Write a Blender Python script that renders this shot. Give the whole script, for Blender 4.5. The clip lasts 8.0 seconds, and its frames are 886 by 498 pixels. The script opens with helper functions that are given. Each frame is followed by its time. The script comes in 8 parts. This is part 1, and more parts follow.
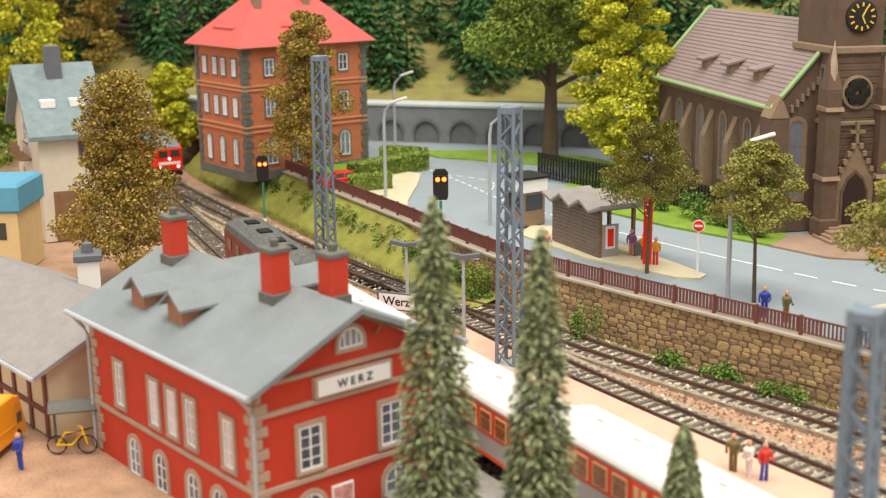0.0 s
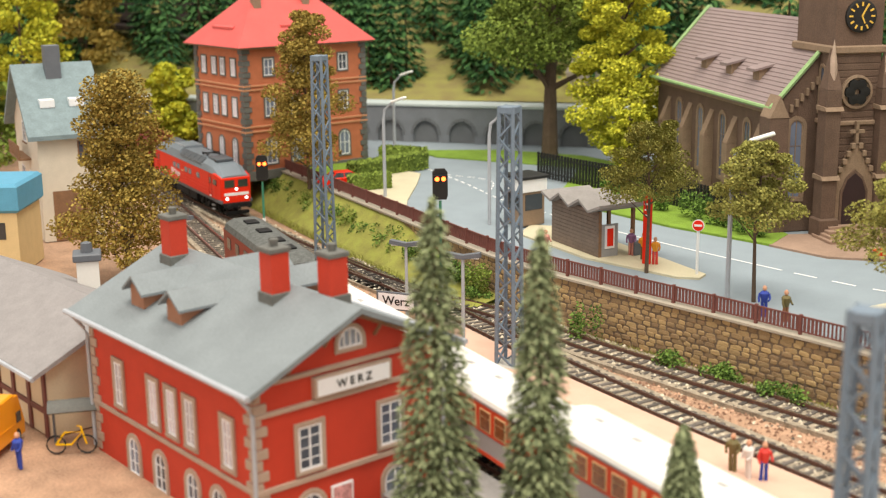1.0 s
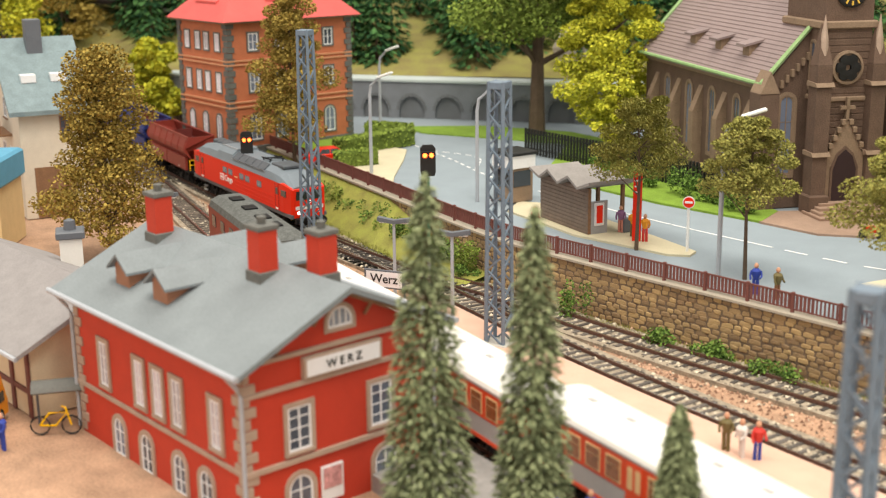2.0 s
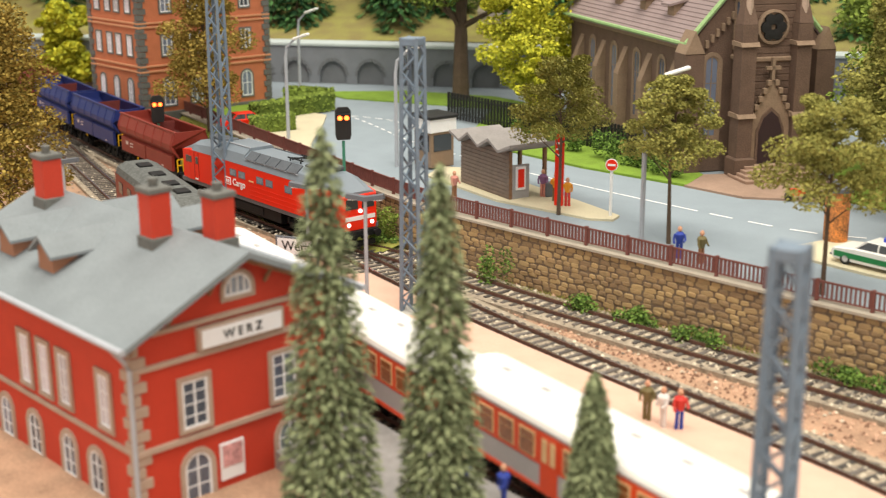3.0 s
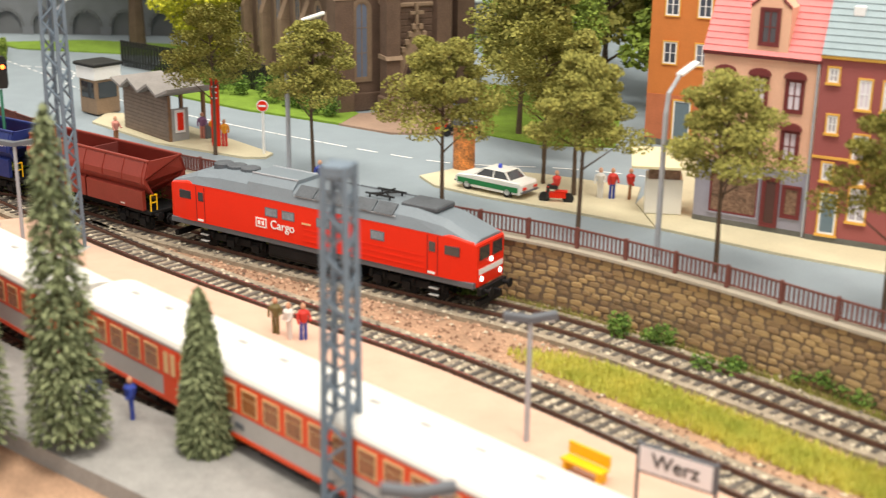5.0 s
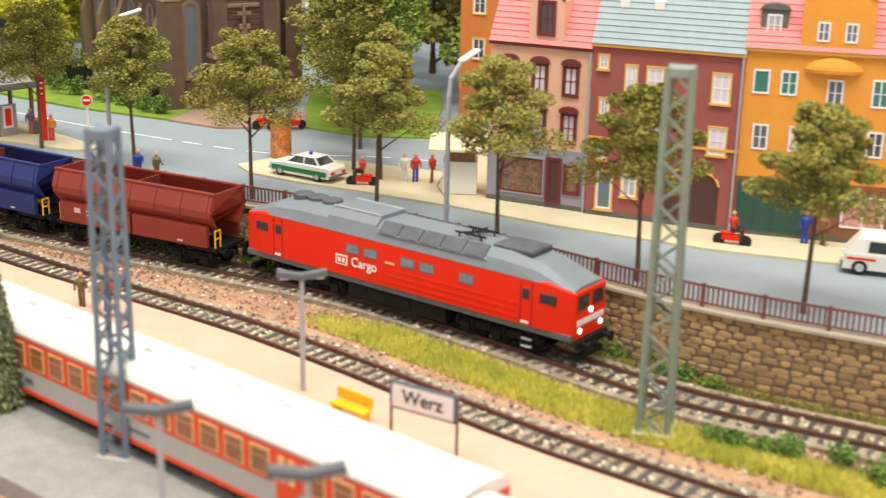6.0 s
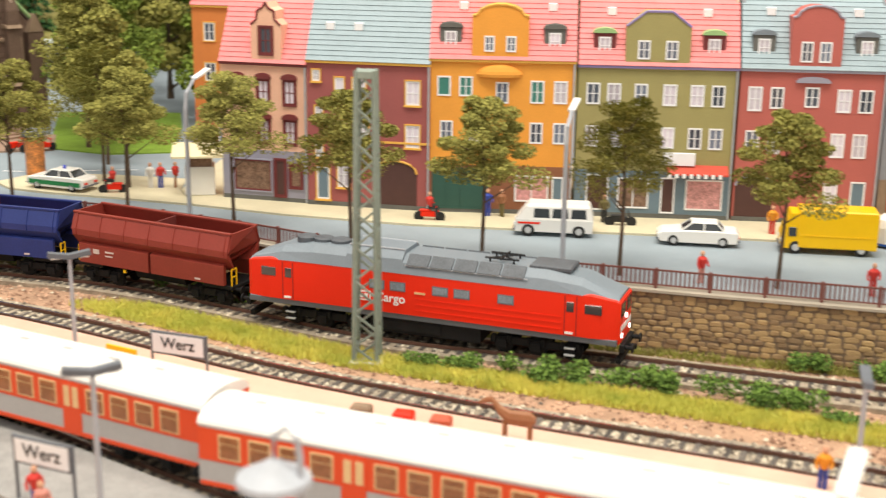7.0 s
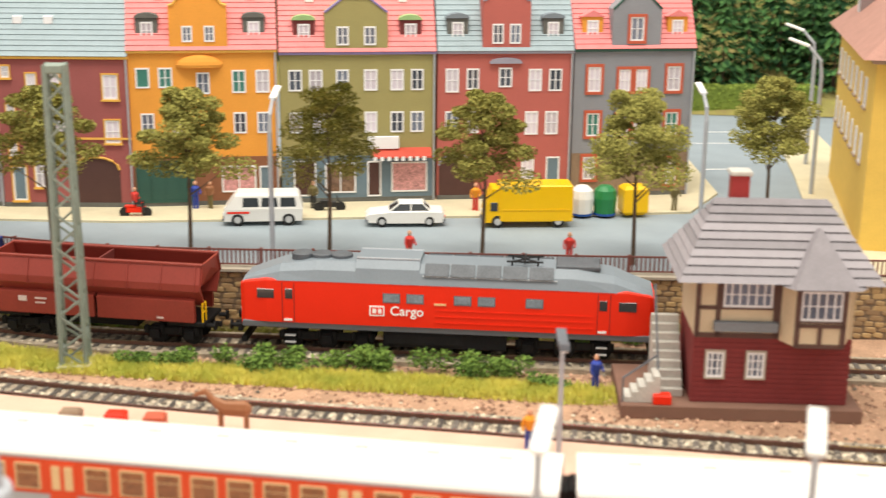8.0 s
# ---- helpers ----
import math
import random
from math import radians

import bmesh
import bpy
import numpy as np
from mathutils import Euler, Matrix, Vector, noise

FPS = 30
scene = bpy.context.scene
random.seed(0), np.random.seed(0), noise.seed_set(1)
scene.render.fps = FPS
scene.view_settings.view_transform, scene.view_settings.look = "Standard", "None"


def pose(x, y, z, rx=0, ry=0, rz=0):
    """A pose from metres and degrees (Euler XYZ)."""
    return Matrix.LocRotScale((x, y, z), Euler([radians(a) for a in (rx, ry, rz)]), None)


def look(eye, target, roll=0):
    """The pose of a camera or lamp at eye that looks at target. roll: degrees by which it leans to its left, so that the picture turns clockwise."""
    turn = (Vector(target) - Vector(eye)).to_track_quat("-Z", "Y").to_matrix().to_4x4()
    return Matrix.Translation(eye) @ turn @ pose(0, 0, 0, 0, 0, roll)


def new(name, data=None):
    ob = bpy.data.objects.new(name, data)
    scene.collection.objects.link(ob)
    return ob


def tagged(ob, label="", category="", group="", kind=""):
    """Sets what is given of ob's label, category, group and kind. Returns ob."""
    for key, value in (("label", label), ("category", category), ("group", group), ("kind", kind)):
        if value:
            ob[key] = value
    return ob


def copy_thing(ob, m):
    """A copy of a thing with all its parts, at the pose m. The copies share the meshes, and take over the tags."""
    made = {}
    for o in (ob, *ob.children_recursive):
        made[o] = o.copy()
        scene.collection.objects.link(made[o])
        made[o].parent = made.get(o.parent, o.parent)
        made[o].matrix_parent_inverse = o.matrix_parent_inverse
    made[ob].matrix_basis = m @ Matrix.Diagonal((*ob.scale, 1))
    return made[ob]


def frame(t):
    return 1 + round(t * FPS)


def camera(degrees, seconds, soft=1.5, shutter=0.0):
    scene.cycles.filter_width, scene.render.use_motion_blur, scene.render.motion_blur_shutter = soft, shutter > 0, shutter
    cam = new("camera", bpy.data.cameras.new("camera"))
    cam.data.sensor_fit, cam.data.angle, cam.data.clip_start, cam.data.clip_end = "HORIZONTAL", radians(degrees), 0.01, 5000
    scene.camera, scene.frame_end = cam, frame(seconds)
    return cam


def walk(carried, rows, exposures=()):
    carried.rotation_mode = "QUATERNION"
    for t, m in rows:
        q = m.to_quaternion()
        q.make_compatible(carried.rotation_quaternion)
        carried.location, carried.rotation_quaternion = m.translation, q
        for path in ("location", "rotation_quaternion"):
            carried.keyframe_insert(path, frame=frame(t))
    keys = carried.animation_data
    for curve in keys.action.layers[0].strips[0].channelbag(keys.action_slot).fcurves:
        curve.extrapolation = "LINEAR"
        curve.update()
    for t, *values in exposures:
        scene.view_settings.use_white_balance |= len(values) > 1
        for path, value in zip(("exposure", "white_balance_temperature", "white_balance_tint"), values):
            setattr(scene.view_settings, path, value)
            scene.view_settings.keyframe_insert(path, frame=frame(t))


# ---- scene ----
cam = camera(38.42, 8.0, soft=1.2, shutter=0.25)
# seconds, eye in centimetres, then yaw, pitch and roll in degrees
PATH = [
    (0.0, -19.81, 14.13, 25.42, 46.16, -13.39, -0.72),
    (0.6, -19.81, 14.13, 25.42, 46.16, -13.39, -0.72),
    (1.1, -19.85, 14.16, 25.41, 46.12, -13.42, -0.71),
    (2.5, -21.43, 15.52, 24.84, 44.20, -15.22, -0.41),
    (3.0, -21.94, 17.52, 24.03, 42.35, -15.75, -0.26),
    (3.5, -22.19, 18.97, 23.87, 40.19, -16.44, 0.02),
    (4.0, -19.28, 17.45, 24.08, 37.26, -16.53, 0.20),
    (4.5, -16.67, 16.13, 23.72, 33.70, -16.96, 0.45),
    (5.0, -14.14, 15.78, 24.78, 29.84, -18.01, 0.74),
    (6.5, -3.10, 7.80, 23.70, 20.20, -15.95, 1.12),
    (7.0, -0.44, 0.05, 24.80, 13.18, -15.38, 0.72),
    (7.5, -0.02, -0.15, 24.78, 6.95, -15.86, 0.75),
    (8.0, 0.53, -0.30, 24.75, 0.38, -15.72, 0.58),
]
walk(cam, [(t, pose(x * 0.01, y * 0.01, z * 0.01, 0, 0, yaw) @ pose(0, 0, 0, 90 + pitch) @ pose(0, 0, 0, 0, 0, roll)) for t, x, y, z, yaw, pitch, roll in PATH])

# ---- light: the bright hall round the model railway, with rows of ceiling lamps ----
cam.data.dof.use_dof, cam.data.dof.focus_distance, cam.data.dof.aperture_fstop = True, 0.9, 13.0
world = bpy.data.worlds.new("hall")
scene.world = world
world.use_nodes = True
world.node_tree.nodes["Background"].inputs[0].default_value = (1.0, 0.95, 0.86, 1)
world.node_tree.nodes["Background"].inputs[1].default_value = 0.82


def ceiling_lamp(x, y, z, sx, sy, power):
    lamp = bpy.data.lights.new("ceiling_lamp", "AREA")
    lamp.shape, lamp.size, lamp.size_y, lamp.energy, lamp.color = "RECTANGLE", sx, sy, power, (1.0, 0.93, 0.8)
    ob = new("ceiling_lamp", lamp)
    ob.matrix_world = look((x, y, z), (x + 0.1, y + 0.25, 0))


ceiling_lamp(-0.75, 0.1, 2.1, 1.6, 0.35, 19)
ceiling_lamp(0.35, 0.1, 2.1, 1.6, 0.35, 30)
ceiling_lamp(-0.6, 1.35, 2.3, 1.8, 0.35, 18)
scene.view_settings.exposure = 0.3


# ---- materials ----
def mat(name, rgb, rough=0.65, var=0.18, scale=120.0, fine=900.0, bump=0.15, metal=0.0, hue=None, glow=0.0, spec=0.4, each=0.0):
    """A procedural paint, plastic or scatter: stains at one scale, grain at another, fine relief."""
    m = bpy.data.materials.new(name)
    m.use_nodes = True
    nt = m.node_tree
    b = nt.nodes["Principled BSDF"]
    b.inputs["Roughness"].default_value, b.inputs["Metallic"].default_value = rough, metal
    b.inputs["Specular IOR Level"].default_value = spec
    co = nt.nodes.new("ShaderNodeTexCoord")

    def tex(s, detail=3.0):
        n = nt.nodes.new("ShaderNodeTexNoise")
        n.inputs["Scale"].default_value, n.inputs["Detail"].default_value = s, detail
        nt.links.new(co.outputs["Object"], n.inputs["Vector"])
        return n
    big, small = tex(scale), tex(fine, 2.0)
    ramp = nt.nodes.new("ShaderNodeValToRGB")
    dark = [c * (1 - var) for c in rgb] if hue is None else hue
    light = [min(1, c * (1 + var)) for c in rgb]
    ramp.color_ramp.elements[0].color, ramp.color_ramp.elements[1].color = (*dark, 1), (*light, 1)
    ramp.color_ramp.elements[0].position, ramp.color_ramp.elements[1].position = 0.3, 0.7
    mixf = nt.nodes.new("ShaderNodeMath")
    mixf.operation = "MULTIPLY_ADD"
    nt.links.new(small.outputs["Fac"], mixf.inputs[0])
    mixf.inputs[1].default_value = 0.5
    half = nt.nodes.new("ShaderNodeMath")
    half.operation = "MULTIPLY"
    half.inputs[1].default_value = 0.5
    nt.links.new(big.outputs["Fac"], half.inputs[0])
    nt.links.new(half.outputs[0], mixf.inputs[2])
    if each:
        oi = nt.nodes.new("ShaderNodeObjectInfo")
        gi = nt.nodes.new("ShaderNodeNewGeometry")
        s = nt.nodes.new("ShaderNodeMath")
        s.operation = "ADD"
        nt.links.new(oi.outputs["Random"], s.inputs[0])
        nt.links.new(gi.outputs["Random Per Island"], s.inputs[1])
        fr = nt.nodes.new("ShaderNodeMath")
        fr.operation = "FRACT"
        nt.links.new(s.outputs[0], fr.inputs[0])
        mx = nt.nodes.new("ShaderNodeMix")
        mx.inputs[0].default_value = each
        nt.links.new(mixf.outputs[0], mx.inputs[2])
        nt.links.new(fr.outputs[0], mx.inputs[3])
        nt.links.new(mx.outputs[0], ramp.inputs[0])
    else:
        nt.links.new(mixf.outputs[0], ramp.inputs[0])
    nt.links.new(ramp.outputs[0], b.inputs["Base Color"])
    if bump:
        bp = nt.nodes.new("ShaderNodeBump")
        bp.inputs["Strength"].default_value, bp.inputs["Distance"].default_value = bump, 0.0006
        nt.links.new(small.outputs["Fac"], bp.inputs["Height"])
        nt.links.new(bp.outputs[0], b.inputs["Normal"])
    if glow:
        b.inputs["Emission Color"].default_value, b.inputs["Emission Strength"].default_value = (*rgb, 1), glow
    return m


RED, GREY_ROOF = (0.78, 0.028, 0.008), (0.2, 0.22, 0.25)
M = {
    "soil": mat("soil", (0.42, 0.26, 0.17), 0.95, 0.35, 60, 700, 0.8),
    "platform": mat("platform_grit", (0.66, 0.42, 0.32), 0.95, 0.12, 60, 1500, 0.5),
    "ballast": mat("ballast_bed", (0.34, 0.28, 0.21), 0.95, 0.5, 200, 1400, 1.0),
    "stone_chip": mat("ballast_stone", (0.5, 0.44, 0.34), 0.9, 0.4, 100, 900, 0.2, hue=(0.12, 0.10, 0.08), each=0.85),
    "chip_brown": mat("rusty_stone", (0.52, 0.34, 0.24), 0.9, 0.4, 100, 900, 0.2, hue=(0.26, 0.15, 0.1), each=0.85),
    "sleeper": mat("sleeper_wood", (0.1, 0.085, 0.075), 0.85, 0.4, 300, 1500, 0.4, each=0.5),
    "rail_side": mat("rusty_rail", (0.14, 0.07, 0.05), 0.7, 0.3, 300, 1200, 0.3, metal=0.3),
    "rail_top": mat("polished_rail", (0.7, 0.68, 0.65), 0.25, 0.1, 100, 900, 0.0, metal=1.0),
    "grass": mat("scatter_grass", (0.28, 0.3, 0.055), 0.95, 0.35, 90, 1600, 1.0, hue=(0.2, 0.17, 0.05)),
    "grass_y": mat("straw_grass", (0.76, 0.66, 0.15), 0.95, 0.25, 45, 1600, 1.0, hue=(0.42, 0.5, 0.07)),
    "lawn": mat("lawn_flock", (0.2, 0.32, 0.035), 0.95, 0.3, 80, 1500, 1.0),
    "road": mat("painted_asphalt", (0.27, 0.32, 0.36), 0.8, 0.09, 40, 1200, 0.15),
    "paving": mat("pale_paving", (0.6, 0.54, 0.38), 0.85, 0.1, 60, 800, 0.2),
    "white": mat("white_marking", (0.85, 0.85, 0.85), 0.7, 0.05),
    "wallstone": mat("quarry_stone", (0.4, 0.275, 0.13), 0.9, 0.2, 200, 900, 0.6, hue=(0.27, 0.18, 0.1), each=0.5),
    "joint": mat("wall_joint", (0.17, 0.12, 0.08), 0.95, 0.3),
    "coping": mat("coping_stone", (0.42, 0.37, 0.3), 0.85, 0.15),
    "fence": mat("brown_fence", (0.17, 0.06, 0.05), 0.6, 0.2),
    "mast": mat("grey_blue_steel", (0.16, 0.21, 0.27), 0.5, 0.15, metal=0.1),
    "mast_g": mat("grey_green_steel", (0.24, 0.29, 0.25), 0.5, 0.15, metal=0.1),
    "concrete": mat("concrete", (0.5, 0.48, 0.44), 0.85, 0.15),
    "hill": mat("hillside_scatter", (0.25, 0.25, 0.06), 0.95, 0.35, 40, 900, 0.8, hue=(0.2, 0.14, 0.07)),
    "loco_red": mat("traffic_red_paint", RED, 0.4, 0.04, 60, 900, 0.03, spec=0.22),
    "loco_grey": mat("roof_grey_paint", (0.19, 0.225, 0.26), 0.5, 0.08, 60, 900, 0.05),
    "dark": mat("black_underframe", (0.009, 0.009, 0.01), 0.6, 0.4, spec=0.25),
    "skirt": mat("skirt_grey", (0.12, 0.13, 0.15), 0.5, 0.1),
    "glass": mat("dark_glazing", (0.03, 0.035, 0.04), 0.08, 0.1, bump=0, spec=0.8),
    "brown": mat("wagon_brown", (0.25, 0.038, 0.026), 0.45, 0.12, 60, 900, 0.05),
    "blue": mat("wagon_blue", (0.02, 0.035, 0.17), 0.45, 0.15, 60, 900, 0.05),
    "inside": mat("wagon_inside", (0.16, 0.03, 0.025), 0.7, 0.2),
    "yellow": mat("bright_yellow", (0.85, 0.5, 0.01), 0.4, 0.05, bump=0),
    "coach_roof": mat("coach_roof_white", (0.82, 0.8, 0.76), 0.45, 0.04, 60, 900, 0.03),
    "coach_red": mat("coach_orange_red", (0.72, 0.07, 0.015), 0.4, 0.05, 60, 900, 0.03),
    "coach_grey": mat("coach_light_grey", (0.42, 0.4, 0.39), 0.45, 0.06),
    "coach_win": mat("coach_window", (0.28, 0.1, 0.035), 0.15, 0.4, 200, 600, 0, spec=0.7),
    "brass": mat("pale_window_frame", (0.75, 0.5, 0.25), 0.4, 0.1, bump=0),
    "st_red": mat("station_brick_red", (0.52, 0.045, 0.02), 0.7, 0.12, 80, 1300, 0.15),
    "st_roof": mat("slate_blue_grey_roof", (0.2, 0.225, 0.24), 0.7, 0.16, 50, 900, 0.2),
    "st_stone": mat("sandstone_trim", (0.42, 0.31, 0.24), 0.8, 0.12),
    "wood": mat("brown_timber", (0.24, 0.13, 0.07), 0.7, 0.25),
    "win_white": mat("white_window_frame", (0.82, 0.82, 0.84), 0.5, 0.04, bump=0),
    "pane": mat("window_pane", (0.12, 0.14, 0.19), 0.1, 0.5, 120, 400, 0, spec=0.8, each=0.6),
    "pane_l": mat("curtained_pane", (0.6, 0.55, 0.62), 0.2, 0.25, 250, 700, 0, spec=0.7, each=0.5),
    "brick_o": mat("orange_brick", (0.5, 0.16, 0.075), 0.8, 0.16, 100, 1400, 0.25),
    "quoin": mat("grey_quoin", (0.13, 0.13, 0.12), 0.8, 0.2),
    "roof_r": mat("red_tile_roof", (0.62, 0.1, 0.09), 0.6, 0.12, 60, 900, 0.2),
    "church": mat("church_brown_stone", (0.135, 0.085, 0.06), 0.85, 0.25, 80, 900, 0.5),
    "church_l": mat("church_pale_edge", (0.26, 0.18, 0.12), 0.85, 0.2),
    "church_roof": mat("church_slate", (0.25, 0.19, 0.185), 0.7, 0.15, 60, 900, 0.3, each=0.35),
    "copper": mat("verdigris_edge", (0.3, 0.46, 0.2), 0.7, 0.15),
    "black": mat("black_iron", (0.015, 0.015, 0.015), 0.5, 0.3),
    "bark": mat("tree_bark", (0.11, 0.075, 0.05), 0.9, 0.3),
    "leaf_s": mat("street_tree_foliage", (0.3, 0.28, 0.075), 0.95, 0.25, 120, 700, 0, hue=(0.145, 0.145, 0.038), each=0.4, spec=0.1),
    "leaf_o": mat("olive_foliage", (0.36, 0.26, 0.065), 0.95, 0.25, 60, 500, 0, hue=(0.17, 0.13, 0.03), each=0.45, spec=0.1),
    "leaf_y": mat("yellow_green_foliage", (0.55, 0.52, 0.05), 0.95, 0.25, 60, 500, 0, hue=(0.27, 0.3, 0.03), each=0.45, spec=0.1),
    "leaf_g": mat("green_foliage", (0.22, 0.29, 0.055), 0.95, 0.25, 60, 500, 0, hue=(0.09, 0.13, 0.028), each=0.5, spec=0.1),
    "bush": mat("bush_foliage", (0.15, 0.24, 0.05), 0.95, 0.3, 60, 500, 0, hue=(0.045, 0.085, 0.02), each=0.6, spec=0.1),
    "fir": mat("dark_fir", (0.07, 0.16, 0.05), 0.95, 0.3, 60, 500, 0, hue=(0.02, 0.06, 0.025), each=0.8, spec=0.1),
    "fir_grey": mat("grey_green_fir", (0.25, 0.28, 0.15), 0.95, 0.3, 60, 500, 0, hue=(0.1, 0.12, 0.06), each=0.8, spec=0.1),
    "lamp_grey": mat("lamp_post_grey", (0.4, 0.42, 0.46), 0.5, 0.1),
    "lamp_glass": mat("lamp_cover", (0.85, 0.85, 0.83), 0.3, 0.03, bump=0),
    "signal_red": mat("lit_signal", (1.0, 0.12, 0.02), 0.4, 0, bump=0, glow=6.0),
    "car_white": mat("white_car_paint", (0.8, 0.78, 0.74), 0.25, 0.03, bump=0),
    "car_green": mat("green_car_paint", (0.02, 0.2, 0.06), 0.3, 0.05, bump=0),
    "car_yellow": mat("yellow_car_paint", (0.85, 0.5, 0.0), 0.3, 0.03, bump=0),
    "tyre": mat("black_tyre", (0.02, 0.02, 0.02), 0.8, 0.2),
    "hub": mat("pale_hub", (0.5, 0.5, 0.5), 0.4, 0.1, bump=0),
    "arch": mat("grey_arcade_stone", (0.2, 0.215, 0.235), 0.85, 0.15, 60, 900, 0.3),
    "arch_d": mat("arch_infill", (0.16, 0.17, 0.18), 0.9, 0.15, 60, 900, 0.3),
}


def paint(name, rgb, rough=0.6, var=0.08, **more):
    key = name
    if key not in M:
        M[key] = mat(name, rgb, rough, var, **more)
    return M[key]


# ---- mesh building, in centimetres ----
class G:
    """Collects vertices and faces of one mesh."""

    def __init__(self):
        self.v, self.f = [], []

    def add(self, v, f):
        n = len(self.v)
        self.v += [tuple(p) for p in v]
        self.f += [tuple(i + n for i in q) for q in f]
        return self

    def box(self, x0, y0, z0, x1, y1, z1, m=None, b=0.0):
        if b:
            zs = ((z0, b), (z0 + b, 0), (z1 - b, 0), (z1, b))
            v = []
            for z, i in zs:
                v += [(x0 + i, y0 + i, z), (x1 - i, y0 + i, z), (x1 - i, y1 - i, z), (x0 + i, y1 - i, z)]
            f = [(3, 2, 1, 0), (12, 13, 14, 15)]
            for k in range(3):
                for j in range(4):
                    f.append((4 * k + j, 4 * k + (j + 1) % 4, 4 * k + 4 + (j + 1) % 4, 4 * k + 4 + j))
        else:
            v = [(x0, y0, z0), (x1, y0, z0), (x1, y1, z0), (x0, y1, z0), (x0, y0, z1), (x1, y0, z1), (x1, y1, z1), (x0, y1, z1)]
            f = [(3, 2, 1, 0), (4, 5, 6, 7), (0, 1, 5, 4), (1, 2, 6, 5), (2, 3, 7, 6), (3, 0, 4, 7)]
        if m is not None:
            v = [m @ Vector(p) for p in v]
        return self.add(v, f)

    def prism(self, poly, a, b, axis="z", m=None):
        """A polygon drawn out from a to b along an axis."""
        n = len(poly)
        at = {"z": lambda p, q, w: (p, q, w), "y": lambda p, q, w: (p, w, q), "x": lambda p, q, w: (w, p, q)}[axis]
        v = [at(p, q, a) for p, q in poly] + [at(p, q, b) for p, q in poly]
        if m is not None:
            v = [m @ Vector(p) for p in v]
        f = [tuple(range(n))[::-1], tuple(range(n, 2 * n))] + [(i, (i + 1) % n, n + (i + 1) % n, n + i) for i in range(n)]
        return self.add(v, f)

    def tube(self, pts, r, n=8, r1=None):
        """A round bar through points; its radius goes from r to r1."""
        pts = [Vector(p) for p in pts]
        r1 = r if r1 is None else r1
        v, f = [], []
        for i, p in enumerate(pts):
            d = (pts[min(i + 1, len(pts) - 1)] - pts[max(i - 1, 0)]).normalized()
            s = d.orthogonal().normalized() if abs(d.z) < 0.99 else Vector((1, 0, 0))
            u = d.cross(s).normalized()
            s = u.cross(d)
            k = r + (r1 - r) * i / max(1, len(pts) - 1)
            for j in range(n):
                a = 2 * math.pi * j / n
                v.append(p + s * math.cos(a) * k + u * math.sin(a) * k)
        for i in range(len(pts) - 1):
            for j in range(n):
                f.append((i * n + j, i * n + (j + 1) % n, (i + 1) * n + (j + 1) % n, (i + 1) * n + j))
        f += [tuple(range(n))[::-1], tuple(range((len(pts) - 1) * n, len(pts) * n))]
        return self.add(v, f)

    def lathe(self, prof, n=12, m=None):
        """A profile of (radius, height) turned round the z axis."""
        v = [(r * math.cos(2 * math.pi * j / n), r * math.sin(2 * math.pi * j / n), z) for r, z in prof for j in range(n)]
        if m is not None:
            v = [m @ Vector(p) for p in v]
        f = [(i * n + j, i * n + (j + 1) % n, (i + 1) * n + (j + 1) % n, (i + 1) * n + j) for i in range(len(prof) - 1) for j in range(n)]
        f += [tuple(range(n))[::-1], tuple(range((len(prof) - 1) * n, len(prof) * n))]
        return self.add(v, f)

    def loft(self, rings):
        """Rings of the same count of points, skinned, with closed ends."""
        n = len(rings[0])
        v = [p for ring in rings for p in ring]
        f = [(i * n + j, i * n + (j + 1) % n, (i + 1) * n + (j + 1) % n, (i + 1) * n + j) for i in range(len(rings) - 1) for j in range(n)]
        f += [tuple(range(n))[::-1], tuple(range((len(rings) - 1) * n, len(rings) * n))]
        return self.add(v, f)


def mesh_of(name, g, material, smooth=False):
    me = bpy.data.meshes.new(name)
    me.from_pydata([(a * 0.01, b * 0.01, c * 0.01) for a, b, c in g.v], [], g.f)
    me.validate()
    bm = bmesh.new()
    bm.from_mesh(me)
    if len(bm.faces) < 20000:
        bmesh.ops.recalc_face_normals(bm, faces=bm.faces)
    bm.to_mesh(me)
    bm.free()
    me.materials.append(material)
    if smooth:
        me.shade_smooth()
    return me


def part(name, g, material, parent=None, label="", smooth=False, kind=""):
    ob = new(name, g if isinstance(g, bpy.types.Mesh) else mesh_of(name, g, material, smooth))
    ob.parent = parent
    return tagged(ob, label, kind=kind)


def at(x, y, z=0.0, rz=0.0):
    return pose(x * 0.01, y * 0.01, z * 0.01, 0, 0, rz)


def thing(name, x, y, z, rz, label, category, group="", kind=""):
    ob = new(name)
    ob.empty_display_size = 0.01
    ob.matrix_basis = at(x, y, z, rz)
    return tagged(ob, label, category, group, kind)


def spline(points, step=0.5):
    """A smooth line through plan points, as evenly spaced places with their arc lengths."""
    p = np.array(points, float)
    out = []
    for i in range(len(p) - 1):
        a, b, c, d = p[max(i - 1, 0)], p[i], p[i + 1], p[min(i + 2, len(p) - 1)]
        for u in np.linspace(0, 1, 24, endpoint=False):
            out.append(0.5 * (2 * b + (c - a) * u + (2 * a - 5 * b + 4 * c - d) * u * u + (3 * b - 3 * c + d - a) * u ** 3))
    out = np.array(out + [p[-1]])
    s = np.r_[0, np.cumsum(np.hypot(*np.diff(out, axis=0).T))]
    k = np.arange(0, s[-1], step)
    return k, np.stack([np.interp(k, s, out[:, 0]), np.interp(k, s, out[:, 1])], 1)


